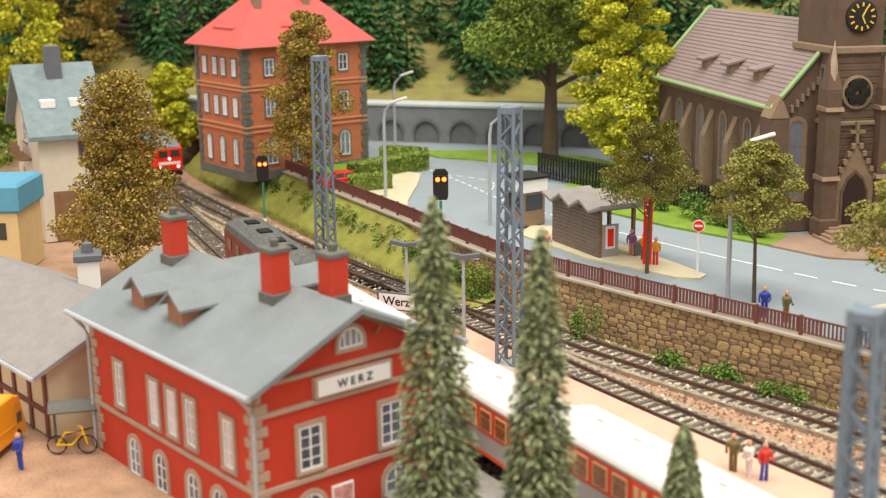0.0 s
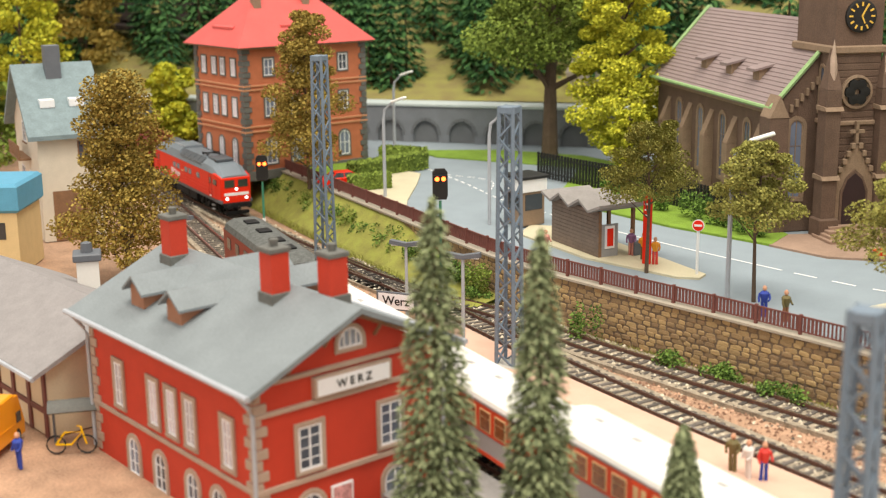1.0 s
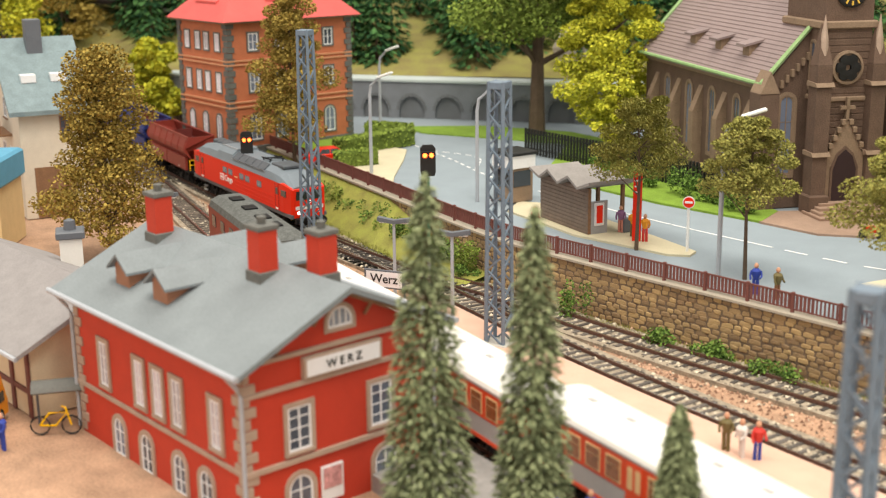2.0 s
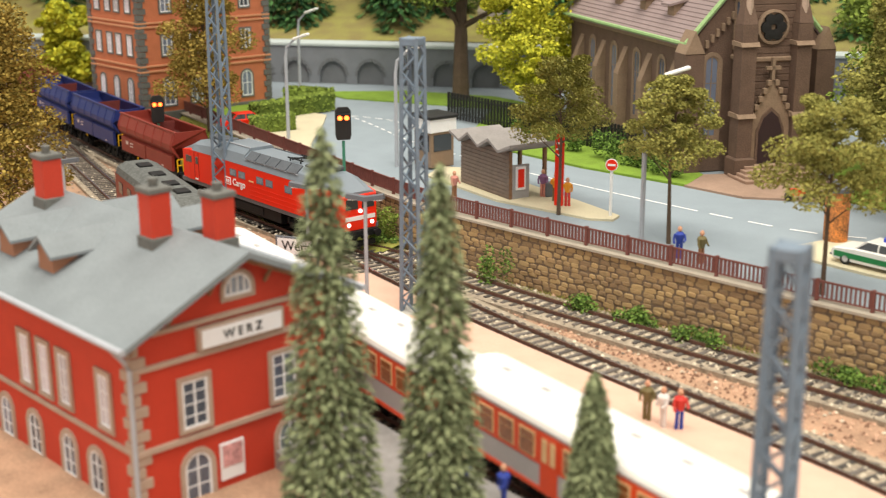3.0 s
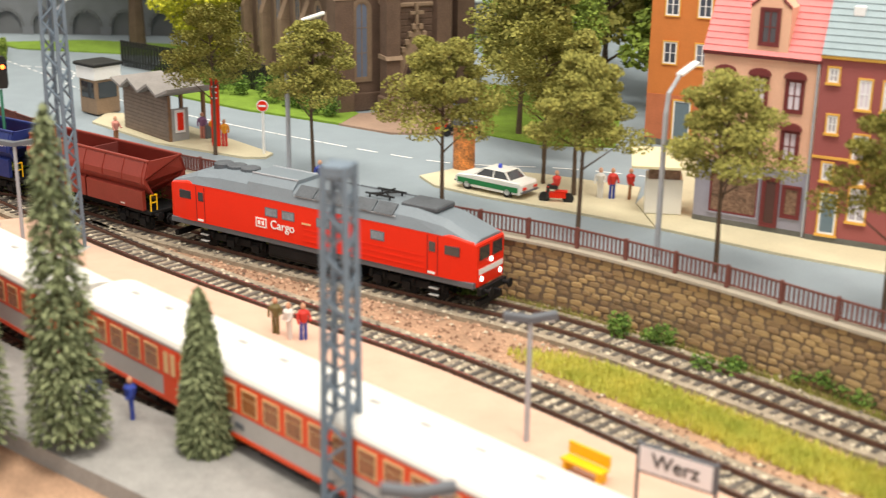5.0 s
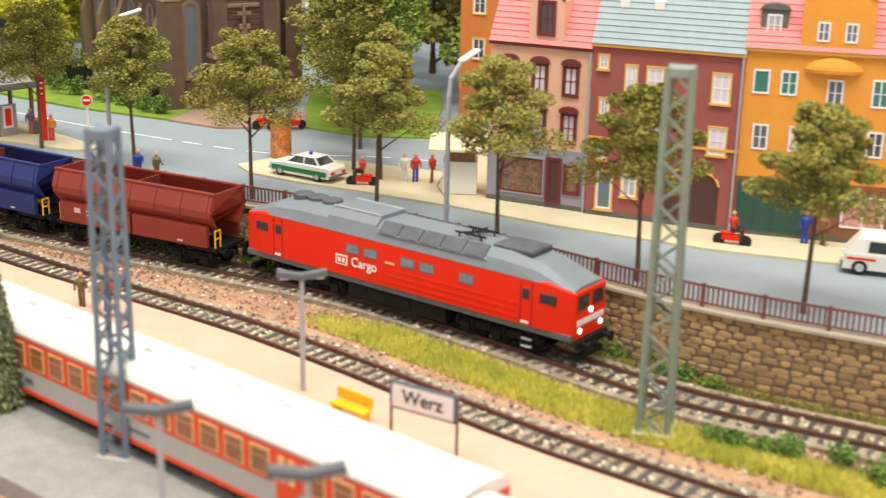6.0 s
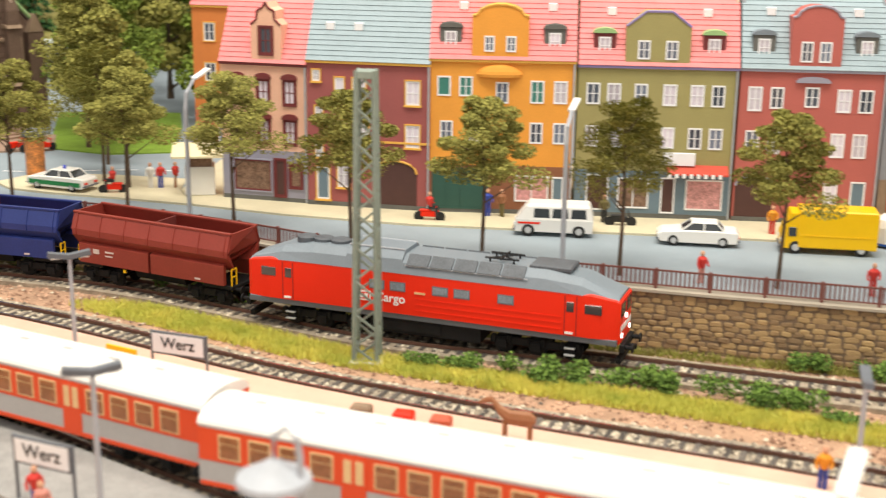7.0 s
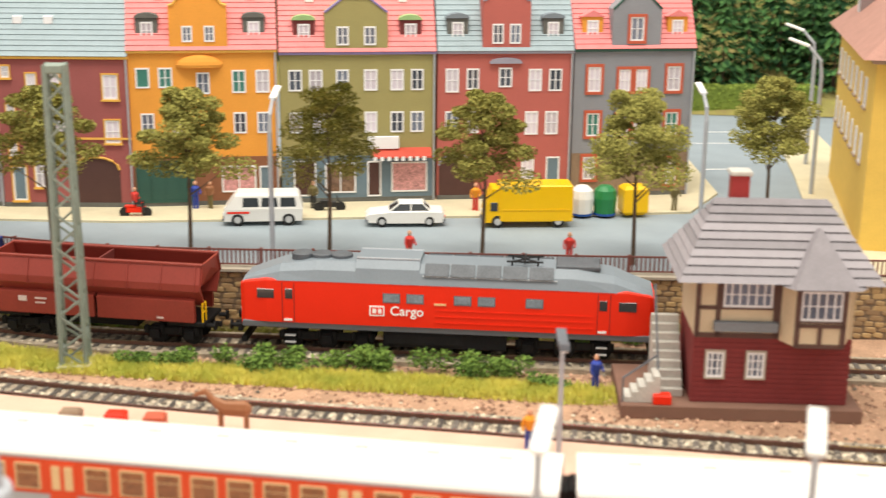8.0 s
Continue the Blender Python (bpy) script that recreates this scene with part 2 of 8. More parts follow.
def on(line, s):
    return np.array([np.interp(s, line[0], line[1][:, 0]), np.interp(s, line[0], line[1][:, 1])])


def side(line, off):
    """The line moved sideways by off (to the left of its run)."""
    d = np.gradient(line[1], axis=0)
    d /= np.hypot(d[:, 0], d[:, 1])[:, None]
    return line[1] + np.stack([-d[:, 1], d[:, 0]], 1) * off


def strip(line, a, b, z0, z1, every=4):
    """A flat-topped band along a line between two sideways offsets."""
    l, r = side(line, a)[::every], side(line, b)[::every]
    g = G()
    n = len(l)
    g.v = [(*p, z1) for p in l] + [(*p, z1) for p in r] + [(*p, z0) for p in l] + [(*p, z0) for p in r]
    for i in range(n - 1):
        g.f += [(i, i + 1, n + i + 1, n + i), (2 * n + i, i, i + 1, 2 * n + i + 1)[::-1], (n + i, 3 * n + i, 3 * n + i + 1, n + i + 1)[::-1]]
    g.f += [(0, n, 3 * n, 2 * n), (n - 1, 3 * n - 1, 4 * n - 1, 2 * n - 1)]
    return g


STREET = 3.0
TRACK_1 = spline([(-225.0, 125.5), (-186.3, 105.3), (-159.4, 94.9), (-137.0, 88.1), (-115.9, 82.6), (-99.7, 79.0), (-88.4, 77.4), (-80.2, 77.4), (-70.2, 76.1), (-59.4, 75.3), (-49.9, 74.8), (-39.8, 74.2), (-29.9, 71.7), (-20.0, 68.8), (-9.0, 68.0), (7.0, 66.6), (22.0, 65.4), (60.0, 62.5)])
TRACK_2 = spline([(-101.3, 79.8), (-88.7, 77.0), (-78.1, 74.2), (-68.3, 71.6), (-58.4, 69.5), (-49.8, 68.0), (-42.6, 66.7), (-34.6, 64.5), (-27.5, 62.2), (-22.4, 60.8), (-10.7, 58.4), (0.7, 56.7), (11.4, 54.9), (21.0, 53.4), (60.0, 48.0)])
TRACK_3 = spline([(-174.6, 95.0), (-142.9, 86.9), (-121.4, 79.1), (-99.9, 70.8), (-87.0, 66.1), (-76.2, 62.0), (-61.8, 58.0), (-52.9, 56.5), (-42.5, 55.0), (-34.2, 52.9), (-26.5, 49.8), (-17.0, 46.3), (-5.8, 44.5), (5.0, 43.2), (25.0, 41.5), (60.0, 38.5)])
WALL = spline([(-226.8, 137.3), (-188.0, 115.7), (-160.9, 104.3), (-138.3, 96.2), (-117.1, 89.9), (-100.1, 85.0), (-82.2, 79.9), (-71.5, 78.7), (-60.9, 78.2), (-51.3, 77.7), (-41.7, 77.4), (-32.8, 75.7), (-20.0, 72.3), (-5.3, 71.6), (3.4, 71.3), (20.0, 71.0), (60.0, 70.5)])

# ---- ground, tracks, wall, street ----
def ground_sheet():
    n = 40
    g = G()
    g.v = [(-700 + 1400 * i / n, -150 + 900 * j / n, -0.55) for j in range(n + 1) for i in range(n + 1)]
    g.f = [(j * (n + 1) + i, j * (n + 1) + i + 1, (j + 1) * (n + 1) + i + 1, (j + 1) * (n + 1) + i) for j in range(n) for i in range(n)]
    tagged(part("ground", g, M["soil"]), "reddish brown scatter ground of the model railway", "ground", kind="structure")


ground_sheet()


def track(line, label, lo, hi):
    root = thing("railway_track", 0, 0, 0, 0, label, "railway track", "tracks", "structure")
    bed = strip(line, 1.9, -1.9, -0.6, -0.27)
    part("ballast_bed", bed, M["ballast"], root)
    for s in (0.825, -0.825):
        part("rail", strip(line, s + 0.08, s - 0.08, -0.22, -0.012, 2), M["rail_side"], root)
        part("rail_head", strip(line, s + 0.055, s - 0.055, -0.012, 0.0, 2), M["rail_top"], root)
    one = mesh_of("sleeper", G().box(-0.14, -1.45, -0.32, 0.14, 1.45, -0.2, b=0.03), M["sleeper"])
    far = G()
    rnd = random.Random(5)
    for s in np.arange(0.4, line[0][-1] - 1, 0.72):
        p, q = on(line, s), on(line, s + 0.3)
        a = math.degrees(math.atan2(*(q - p)[::-1]))
        m = at(*p, rnd.uniform(-0.02, 0.01), a + rnd.uniform(-1.5, 1.5))
        if lo < p[0] < hi:
            ob = new("sleeper", one)
            ob.parent, ob.matrix_basis = root, m
        else:
            mm = Matrix.Translation((*p, 0)) @ Matrix.Rotation(radians(a), 4, "Z")
            far.box(-0.14, -1.45, -0.32, 0.14, 1.45, -0.2, mm)
    if far.v:
        part("sleeper_row", far, M["sleeper"], root, kind="stuff")
    chips = G()
    count = 5200
    for _ in range(count):
        s = rnd.triangular(line[0][0], line[0][-1], line[0][-1] * 0.72)
        p = on(line, s)
        d = on(line, s + 0.3) - p
        nrm = np.array([-d[1], d[0]]) / max(1e-6, np.hypot(*d))
        o = rnd.gauss(0, 1.15)
        if abs(abs(o) - 0.82) < 0.12:
            continue
        x, y = p + nrm * o
        k = rnd.uniform(0.07, 0.17)
        z = -0.27 if abs(o) < 1.9 else -0.5
        a = rnd.uniform(0, 6.3)
        c, w = math.cos(a) * k, math.sin(a) * k
        chips.add([(x + c, y + w, z), (x - w, y + c, z), (x - c, y - w, z), (x + w, y - c, z), (x + rnd.uniform(-0.04, 0.04), y, z + k * rnd.uniform(0.5, 1.0))],
                  [(0, 1, 4), (1, 2, 4), (2, 3, 4), (3, 0, 4)])
    part("ballast_stones", chips, M["stone_chip"], root, kind="stuff")


track(TRACK_1, "main line with rusty rails in pale ballast", -75, 24)
track(TRACK_2, "second station track with dark sleepers in ballast", -72, 24)
track(TRACK_3, "platform track under the red and white coaches", -40, 20)


def cinders():
    """Loose brown grit between the two lines, and straw-yellow grass on it."""
    rnd = random.Random(8)
    g = G()
    for _ in range(6500):
        x = rnd.uniform(-75, 26)
        s1, s2 = TRACK_1[1][np.argmin(abs(TRACK_1[1][:, 0] - x))][1], TRACK_2[1][np.argmin(abs(TRACK_2[1][:, 0] - x))][1]
        y = rnd.uniform(s2 + 1.5, s1 + 2.8)
        k = rnd.uniform(0.06, 0.15)
        g.add([(x + k, y, -0.52), (x - k, y + k, -0.52), (x - k * 0.6, y - k, -0.52), (x, y, -0.5 + k)], [(0, 1, 3), (1, 2, 3), (2, 0, 3)])
    tagged(part("grit", g, M["chip_brown"]), "reddish grit scattered between the railway tracks", "grit", kind="stuff")


cinders()


def tuft_patch(name, spots, n, h, material, label, spread=1.0, seed=1):
    """Grass fibres, as thin blades, round the given spots."""
    rnd = random.Random(seed)
    g = G()
    for _ in range(n):
        x, y, r, z = rnd.choice(spots)
        a, d = rnd.uniform(0, 6.3), r * math.sqrt(rnd.random()) * spread
        px, py = x + math.cos(a) * d * 1.6, y + math.sin(a) * d * 0.6
        k, b = rnd.uniform(0.03, 0.07), rnd.uniform(0, 6.3)
        l = h * rnd.uniform(0.5, 1.2)
        ex, ey = rnd.uniform(-0.2, 0.2), rnd.uniform(-0.2, 0.2)
        c, s = math.cos(b) * k, math.sin(b) * k
        g.add([(px - c, py - s, z), (px + c, py + s, z), (px + ex, py + ey, z + l)], [(0, 1, 2)])
    return tagged(part(name, g, material), label, "grass", kind="stuff")


def flank(line, x, off):
    i = int(np.argmin(abs(line[1][:, 0] - x)))
    return side(line, off)[i]


# upper level: the street lies on a slab behind the retaining wall
def slab():
    front = WALL[1][::4]
    poly = [tuple(p) for p in front] + [(400, 70), (400, 420), (-420, 420), (-420, 300)]
    g = G().prism(poly, -0.5, STREET - 0.02)
    tagged(part("street_ground", g, M["road"]), "grey-blue painted street surface on the upper level", "street", kind="structure")


slab()


def patch(name, poly, z0, z1, material, label, category):
    return tagged(part(name, G().prism(poly, z0, z1), material), label, category, kind="structure")


S = STREET
patch("pavement", [(-38.8, 83.8), (-31.4, 82.8), (-21.9, 82.5), (-14.5, 83.3), (-7.0, 84.2), (8.1, 85.6), (17.4, 87.0), (20.5, 93.0), (20.5, 110.0), (17.5, 110.0), (-43.8, 103.1), (-41.7, 88.0)], S - 0.02, S + 0.14, M["paving"], "pale stone pavement before the town houses", "pavement")
patch("pavement", [(-56.6, 86.5), (-54.5, 84.9), (-50.4, 84.3), (-45.3, 84.2), (-38.9, 83.8), (-41.8, 88.0), (-42.9, 91.7), (-49.5, 91.4), (-55.3, 90.1)], S - 0.02, S + 0.14, M["paving"], "pale rounded pavement island with trees", "pavement")
patch("pavement", [(-86.7, 86.8), (-77.7, 84.2), (-69.6, 84.2), (-68.3, 85.0), (-68.6, 86.2), (-73.2, 87.8), (-79.6, 89.8), (-84.9, 91.5), (-88.2, 89.9)], S - 0.02, S + 0.14, M["paving"], "pale bus stop island with a rounded end", "pavement")
patch("pavement", [(-109.2, 88.1), (-102.9, 86.7), (-99.3, 86.1), (-103.4, 90.1), (-108.8, 96.3), (-112.6, 100.3), (-115.7, 100.3)], S - 0.02, S + 0.14, M["paving"], "narrow pale pavement at the street corner", "pavement")
patch("forecourt", [(-70.2, 96.8), (-65.1, 96.3), (-59.1, 99.7), (-62.6, 106.1), (-69.0, 103.2), (-71.8, 100.0)], S - 0.02, S + 0.14, paint("brown_forecourt", (0.34, 0.23, 0.17), 0.9, 0.2, scale=80), "brown paved forecourt before the church", "pavement")
patch("verge", [(-59.9, 100.2), (-53.7, 99.3), (-48.8, 101.6), (-53.3, 113.6), (-57.0, 121.3), (-69.1, 118.1)], S - 0.02, S + 0.1, M["lawn"], "green lawn beside the church", "lawn")
patch("pavement", [(22.5, 71.5), (29.0, 71.5), (31.0, 80.0), (33.0, 98.0), (35.0, 120.0), (31.0, 120.0), (28.0, 100.0), (25.5, 86.0)], S - 0.02, S + 0.14, M["paving"], "pale pavement beside the yellow house", "pavement")
patch("verge", [(-124.3, 110.0), (-119.0, 108.7), (-101.7, 114.4), (-99.3, 118.1), (-107.6, 119.8), (-117.3, 116.7)], S - 0.02, S + 0.12, M["lawn"], "bright green grass island beside the road", "lawn")
patch("verge", [(-94.4, 100.1), (-88.0, 98.4), (-79.7, 97.1), (-70.1, 96.9), (-71.0, 100.8), (-97.0, 116.4), (-103.9, 115.3)], S - 0.02, S + 0.16, M["lawn"], "green grass strip along the church wall", "lawn")
patch("verge", [(-135.4, 96.7), (-124.7, 93.4), (-116.2, 90.9), (-107.7, 88.4), (-111.5, 92.8), (-116.7, 100.1), (-123.2, 103.1), (-137.9, 99.8)], S - 0.03, S + 0.1, M["lawn"], "grass round the brick house", "lawn")
patch("verge", [(-44.9, 102.6), (-29.3, 102.6), (-29.7, 109.5), (-45.8, 109.0)], S - 0.02, S + 0.15, M["grass"], "dry grass plot behind the houses", "lawn")
patch("pavement", [(-50.0, 114.7), (-24.8, 114.2), (-24.8, 116.7), (-50.4, 117.1)], S - 0.02, S + 0.14, M["paving"], "far pale pavement of the side street", "pavement")


def marking(line, dash, gap, w, n0=0, n1=10 ** 6):
    g = G()
    k, p = spline(line)
    s = 0.0
    while s < k[-1] - dash:
        a, b = on((k, p), s), on((k, p), s + dash)
        d = (b - a) / np.hypot(*(b - a))
        m = Matrix.Translation((*((a + b) / 2), S - 0.005)) @ Matrix.Rotation(math.atan2(d[1], d[0]), 4, "Z")
        g.box(-dash / 2, -w / 2, 0, dash / 2, w / 2, 0.015, m)
        s += dash + gap
    tagged(part("road_marking", g, M["white"]), "white broken centre line painted on the street", "road marking", kind="structure")


marking([(-117.3, 104.1), (-106.6, 100.2), (-97.9, 96.5), (-90.5, 94.6), (-83.9, 93.4)], 0.9, 0.7, 0.16)
marking([(-83.9, 93.4), (-74.8, 92.0), (-64.6, 91.0)], 2.2, 0.12, 0.17)
marking([(-64.6, 91.0), (-56.8, 91.0), (-48.9, 94.1), (-40.5, 95.4)], 1.8, 1.2, 0.18)
marking([(-110.9, 102.0), (-104.9, 102.5), (-100.6, 97.6)], 0.8, 0.6, 0.16)
marking([(20.0, 118.6), (34.0, 119.8)], 3.0, 1.6, 0.2)
marking([(18.0, 113.0), (34.0, 114.0)], 12, 1, 0.18)
marking([(21.3, 102.0), (24.8, 102.4)], 3.2, 1, 0.25)


def retaining_wall():
    root = thing("retaining_wall", 0, 0, 0, 0, "brown quarry-stone retaining wall with a pale coping", "wall", "", "structure")
    part("wall_core", strip(WALL, 0.9, -0.02, -0.6, S - 0.02), M["joint"], root)
    part("coping", strip(WALL, 0.75, -0.22, S - 0.02, S + 0.14, 3), M["coping"], root)
    rnd = random.Random(3)
    kinds = []
    for i in range(10):
        w, h = rnd.uniform(0.45, 0.95), rnd.uniform(0.3, 0.39)
        ring = []
        for a in range(8):
            t = 2 * math.pi * a / 8 + 0.39
            ring.append((math.copysign(abs(math.cos(t)) ** 0.5, math.cos(t)) * w / 2 * rnd.uniform(0.85, 1.0), math.copysign(abs(math.sin(t)) ** 0.5, math.sin(t)) * h / 2 * rnd.uniform(0.85, 1.05)))
        g = G()
        d = rnd.uniform(0.04, 0.08)
        g.v = [(x, 0.05, z) for x, z in ring] + [(x * 0.97, -d * 0.6, z * 0.97) for x, z in ring] + [(x * 0.62, -d, z * 0.6) for x, z in ring]
        for k in (0, 8):
            g.f += [(k + j, k + (j + 1) % 8, k + 8 + (j + 1) % 8, k + 8 + j) for j in range(8)]
        g.f.append(tuple(range(16, 24)))
        kinds.append((w, h, mesh_of("stone", g, M["wallstone"]), g))
    rest = G()
    made = 0
    z = -0.25
    row = 0
    while z < S - 0.1:
        s = 60 + rnd.uniform(0, 1)
        while s < WALL[0][-1] - 6:
            w, h, me, g = rnd.choice(kinds)
            s += w / 2
            p, q = on(WALL, s), on(WALL, s + 0.3)
            a = math.degrees(math.atan2(*(q - p)[::-1]))
            zz = z + rnd.uniform(-0.07, 0.07)
            tilt = rnd.uniform(-7, 7)
            m = pose(p[0] * 0.01, p[1] * 0.01, zz * 0.01, 0, 0, a) @ pose(0, 0, 0, 0, tilt, 0)
            if -62 < p[0] < -12 and made < 300:
                ob = new("stone", me)
                ob.parent, ob.matrix_basis = root, m
                made += 1
            else:
                mm = Matrix.Translation((p[0], p[1], zz)) @ Matrix.Rotation(radians(a), 4, "Z") @ Matrix.Rotation(radians(tilt), 4, "Y")
                rest.add([mm @ Vector(v) for v in g.v], g.f)
            s += w / 2 + 0.03
        z += 0.335
        row += 1
    part("stone_rows", rest, M["wallstone"], root, kind="stuff")


retaining_wall()


def street_fence():
    root = thing("street_fence", 0, 0, 0, 0, "dark brown slatted railing along the top of the wall", "railing", "", "structure")
    line = (WALL[0], side(WALL, 0.25))
    part("top_rail", strip(line, 0.05, -0.05, S + 1.18, S + 1.28, 3), M["fence"], root)
    part("bottom_rail", strip(line, 0.04, -0.04, S + 0.3, S + 0.38, 3), M["fence"], root)
    post = mesh_of("fence_post", G().box(-0.09, -0.09, S, 0.09, 0.09, S + 1.36, b=0.02), M["fence"])
    slats = G()
    for s in np.arange(58, WALL[0][-1] - 2, 0.26):
        p, q = on(line, s), on(line, s + 0.2)
        a = math.atan2(*(q - p)[::-1])
        w = 0.085 if p[0] < -55 else 0.05
        slats.box(-w, -0.03, S + 0.3, w, 0.03, S + 1.2, Matrix.Translation((*p, 0)) @ Matrix.Rotation(a, 4, "Z"))
    part("slats", slats, M["fence"], root, kind="stuff")
    for s in np.arange(58, WALL[0][-1] - 2, 3.1):
        p, q = on(line, s), on(line, s + 0.3)
        ob = new("fence_post", post)
        ob.parent, ob.matrix_basis = root, at(*p, 0, math.degrees(math.atan2(*(q - p)[::-1])))


street_fence()


def platform():
    """The island platform between the second track and the coaches."""
    g = G()
    a = [tuple(flank(TRACK_2, x, -1.75)) for x in range(-78, 62, 4)]
    b = [tuple(flank(TRACK_3, x, 1.9)) for x in range(-84, 62, 4)]
    g.prism(a + b[::-1], -0.6, 0.25)
    tagged(part("platform", g, M["platform"]), "pinkish grit platform between the tracks", "platform", kind="structure")
    c = [tuple(flank(TRACK_3, x, -1.95)) for x in range(-78, 62, 4)]
    d = [(p[0], p[1] - 5.5) for p in c]
    tagged(part("platform", G().prism(d + c[::-1], -0.6, 0.3), paint("platform_paving", (0.3, 0.29, 0.28), 0.9, 0.2)), "grey paved platform beside the station building", "platform", kind="structure")


platform()


# ---- buildings ----
def window(root, x, z, w, h, y=0.0, frame_m="win_white", pane_m="pane", bars=(1, 1), rot=None, sill=None, surround=None, arched=False, name="window"):
    """A window at (x, z) on a wall face y: surround, frame with glazing bars, pane, sill."""
    def outline(e):
        if arched:
            k = w / 2 + e
            return [(x - k, z - h / 2 - e), (x + k, z - h / 2 - e), (x + k, z + h / 2 - w / 2)] + [(x + k * math.cos(a), z + h / 2 - w / 2 + k * math.sin(a)) for a in np.linspace(0.3, math.pi - 0.3, 7)] + [(x - k, z + h / 2 - w / 2)]
        return [(x - w / 2 - e, z - h / 2 - e), (x + w / 2 + e, z - h / 2 - e), (x + w / 2 + e, z + h / 2 + e), (x - w / 2 - e, z + h / 2 + e)]

    def ring(e0, e1, y0, y1):
        a, b = outline(e0), outline(e1)
        n = len(a)
        g = G()
        g.v = [(p, y0, q) for p, q in a] + [(p, y0, q) for p, q in b] + [(p, y1, q) for p, q in a] + [(p, y1, q) for p, q in b]
        for i in range(n):
            j = (i + 1) % n
            g.f += [(i, j, n + j, n + i), (n + i, n + j, 3 * n + j, 3 * n + i), (2 * n + i, i, n + i - n, 2 * n + j)[:3] and (i, 2 * n + i, 2 * n + j, j)]
        return g
    m = rot or Matrix()

    def turn(g):
        g.v = [tuple(m @ Vector(p)) for p in g.v]
        return g
    f = ring(-0.11, 0.0, y - 0.06, y + 0.05)
    for i in range(bars[0]):
        bx = x - w / 2 + w * (i + 1) / (bars[0] + 1)
        f.box(bx - 0.04, y - 0.05, z - h / 2, bx + 0.04, y + 0.02, z + h / 2)
    for i in range(bars[1]):
        bz = z - h / 2 + h * (i + 1) / (bars[1] + 1)
        f.box(x - w / 2, y - 0.043, bz - 0.022, x + w / 2, y + 0.02, bz + 0.022)
    win = part(name, turn(f), M[frame_m], root)
    part("pane", turn(G().prism(outline(-0.05), y - 0.012, y + 0.02, "y")), M[pane_m], win)
    if surround:
        part("surround", turn(ring(0.0, surround[1], y - 0.1, y + 0.02)), M[surround[0]], win)
    if sill:
        part("sill", turn(G().box(x - w / 2 - 0.14, y - 0.16, z - h / 2 - 0.14, x + w / 2 + 0.14, y + 0.02, z - h / 2 - 0.02)), M[sill], win)
    return win


def tiled_slope(root, x0, x1, y0, z0, y1, z1, material, courses=9, name="roof", label=""):
    """A roof slope of overlapping tile courses, with thickness."""
    top = []
    for i in range(courses):
        a, b = i / courses, (i + 1) / courses
        ya, za, yb, zb = y0 + (y1 - y0) * a, z0 + (z1 - z0) * a, y0 + (y1 - y0) * b, z0 + (z1 - z0) * b
        k = 0.05
        nx = math.hypot(y1 - y0, z1 - z0)
        ny, nz = -(z1 - z0) / nx * k, (y1 - y0) / nx * k
        if nz < 0:
            ny, nz = -ny, -nz
        top += [(ya + ny, za + nz), (yb, zb)]
    low = [(top[-1][0] - 3 * ny, top[-1][1] - 3 * nz), (top[0][0] - 4 * ny, top[0][1] - 4 * nz)]
    return part(name, G().prism(top + low, x0, x1, "x"), material, root, label)


def dormer(root, x, y, z, w, h, depth, wall_m, roof_m, round_top=False, pane="pane_l"):
    d = part("dormer", G().box(x - w / 2, y, z, x + w / 2, y + depth, z + h, b=0.03), wall_m, root)
    if round_top:
        poly = [(x - w / 2 - 0.1, z + h)] + [(x + (w / 2 + 0.1) * math.cos(a), z + h + 0.35 * math.sin(a)) for a in np.linspace(math.pi, 0, 7)] + [(x + w / 2 + 0.1, z + h)]
        part("dormer_roof", G().prism(poly[1:-1], y - 0.12, y + depth, "y"), roof_m, d)
    else:
        part("dormer_roof", G().prism([(x - w / 2 - 0.12, z + h - 0.02), (x + w / 2 + 0.12, z + h - 0.02), (x, z + h + 0.45)], y - 0.12, y + depth, "y"), roof_m, d)
    window(d, x, z + h * 0.5, w * 0.55, h * 0.7, y, pane_m=pane, bars=(1, 1))


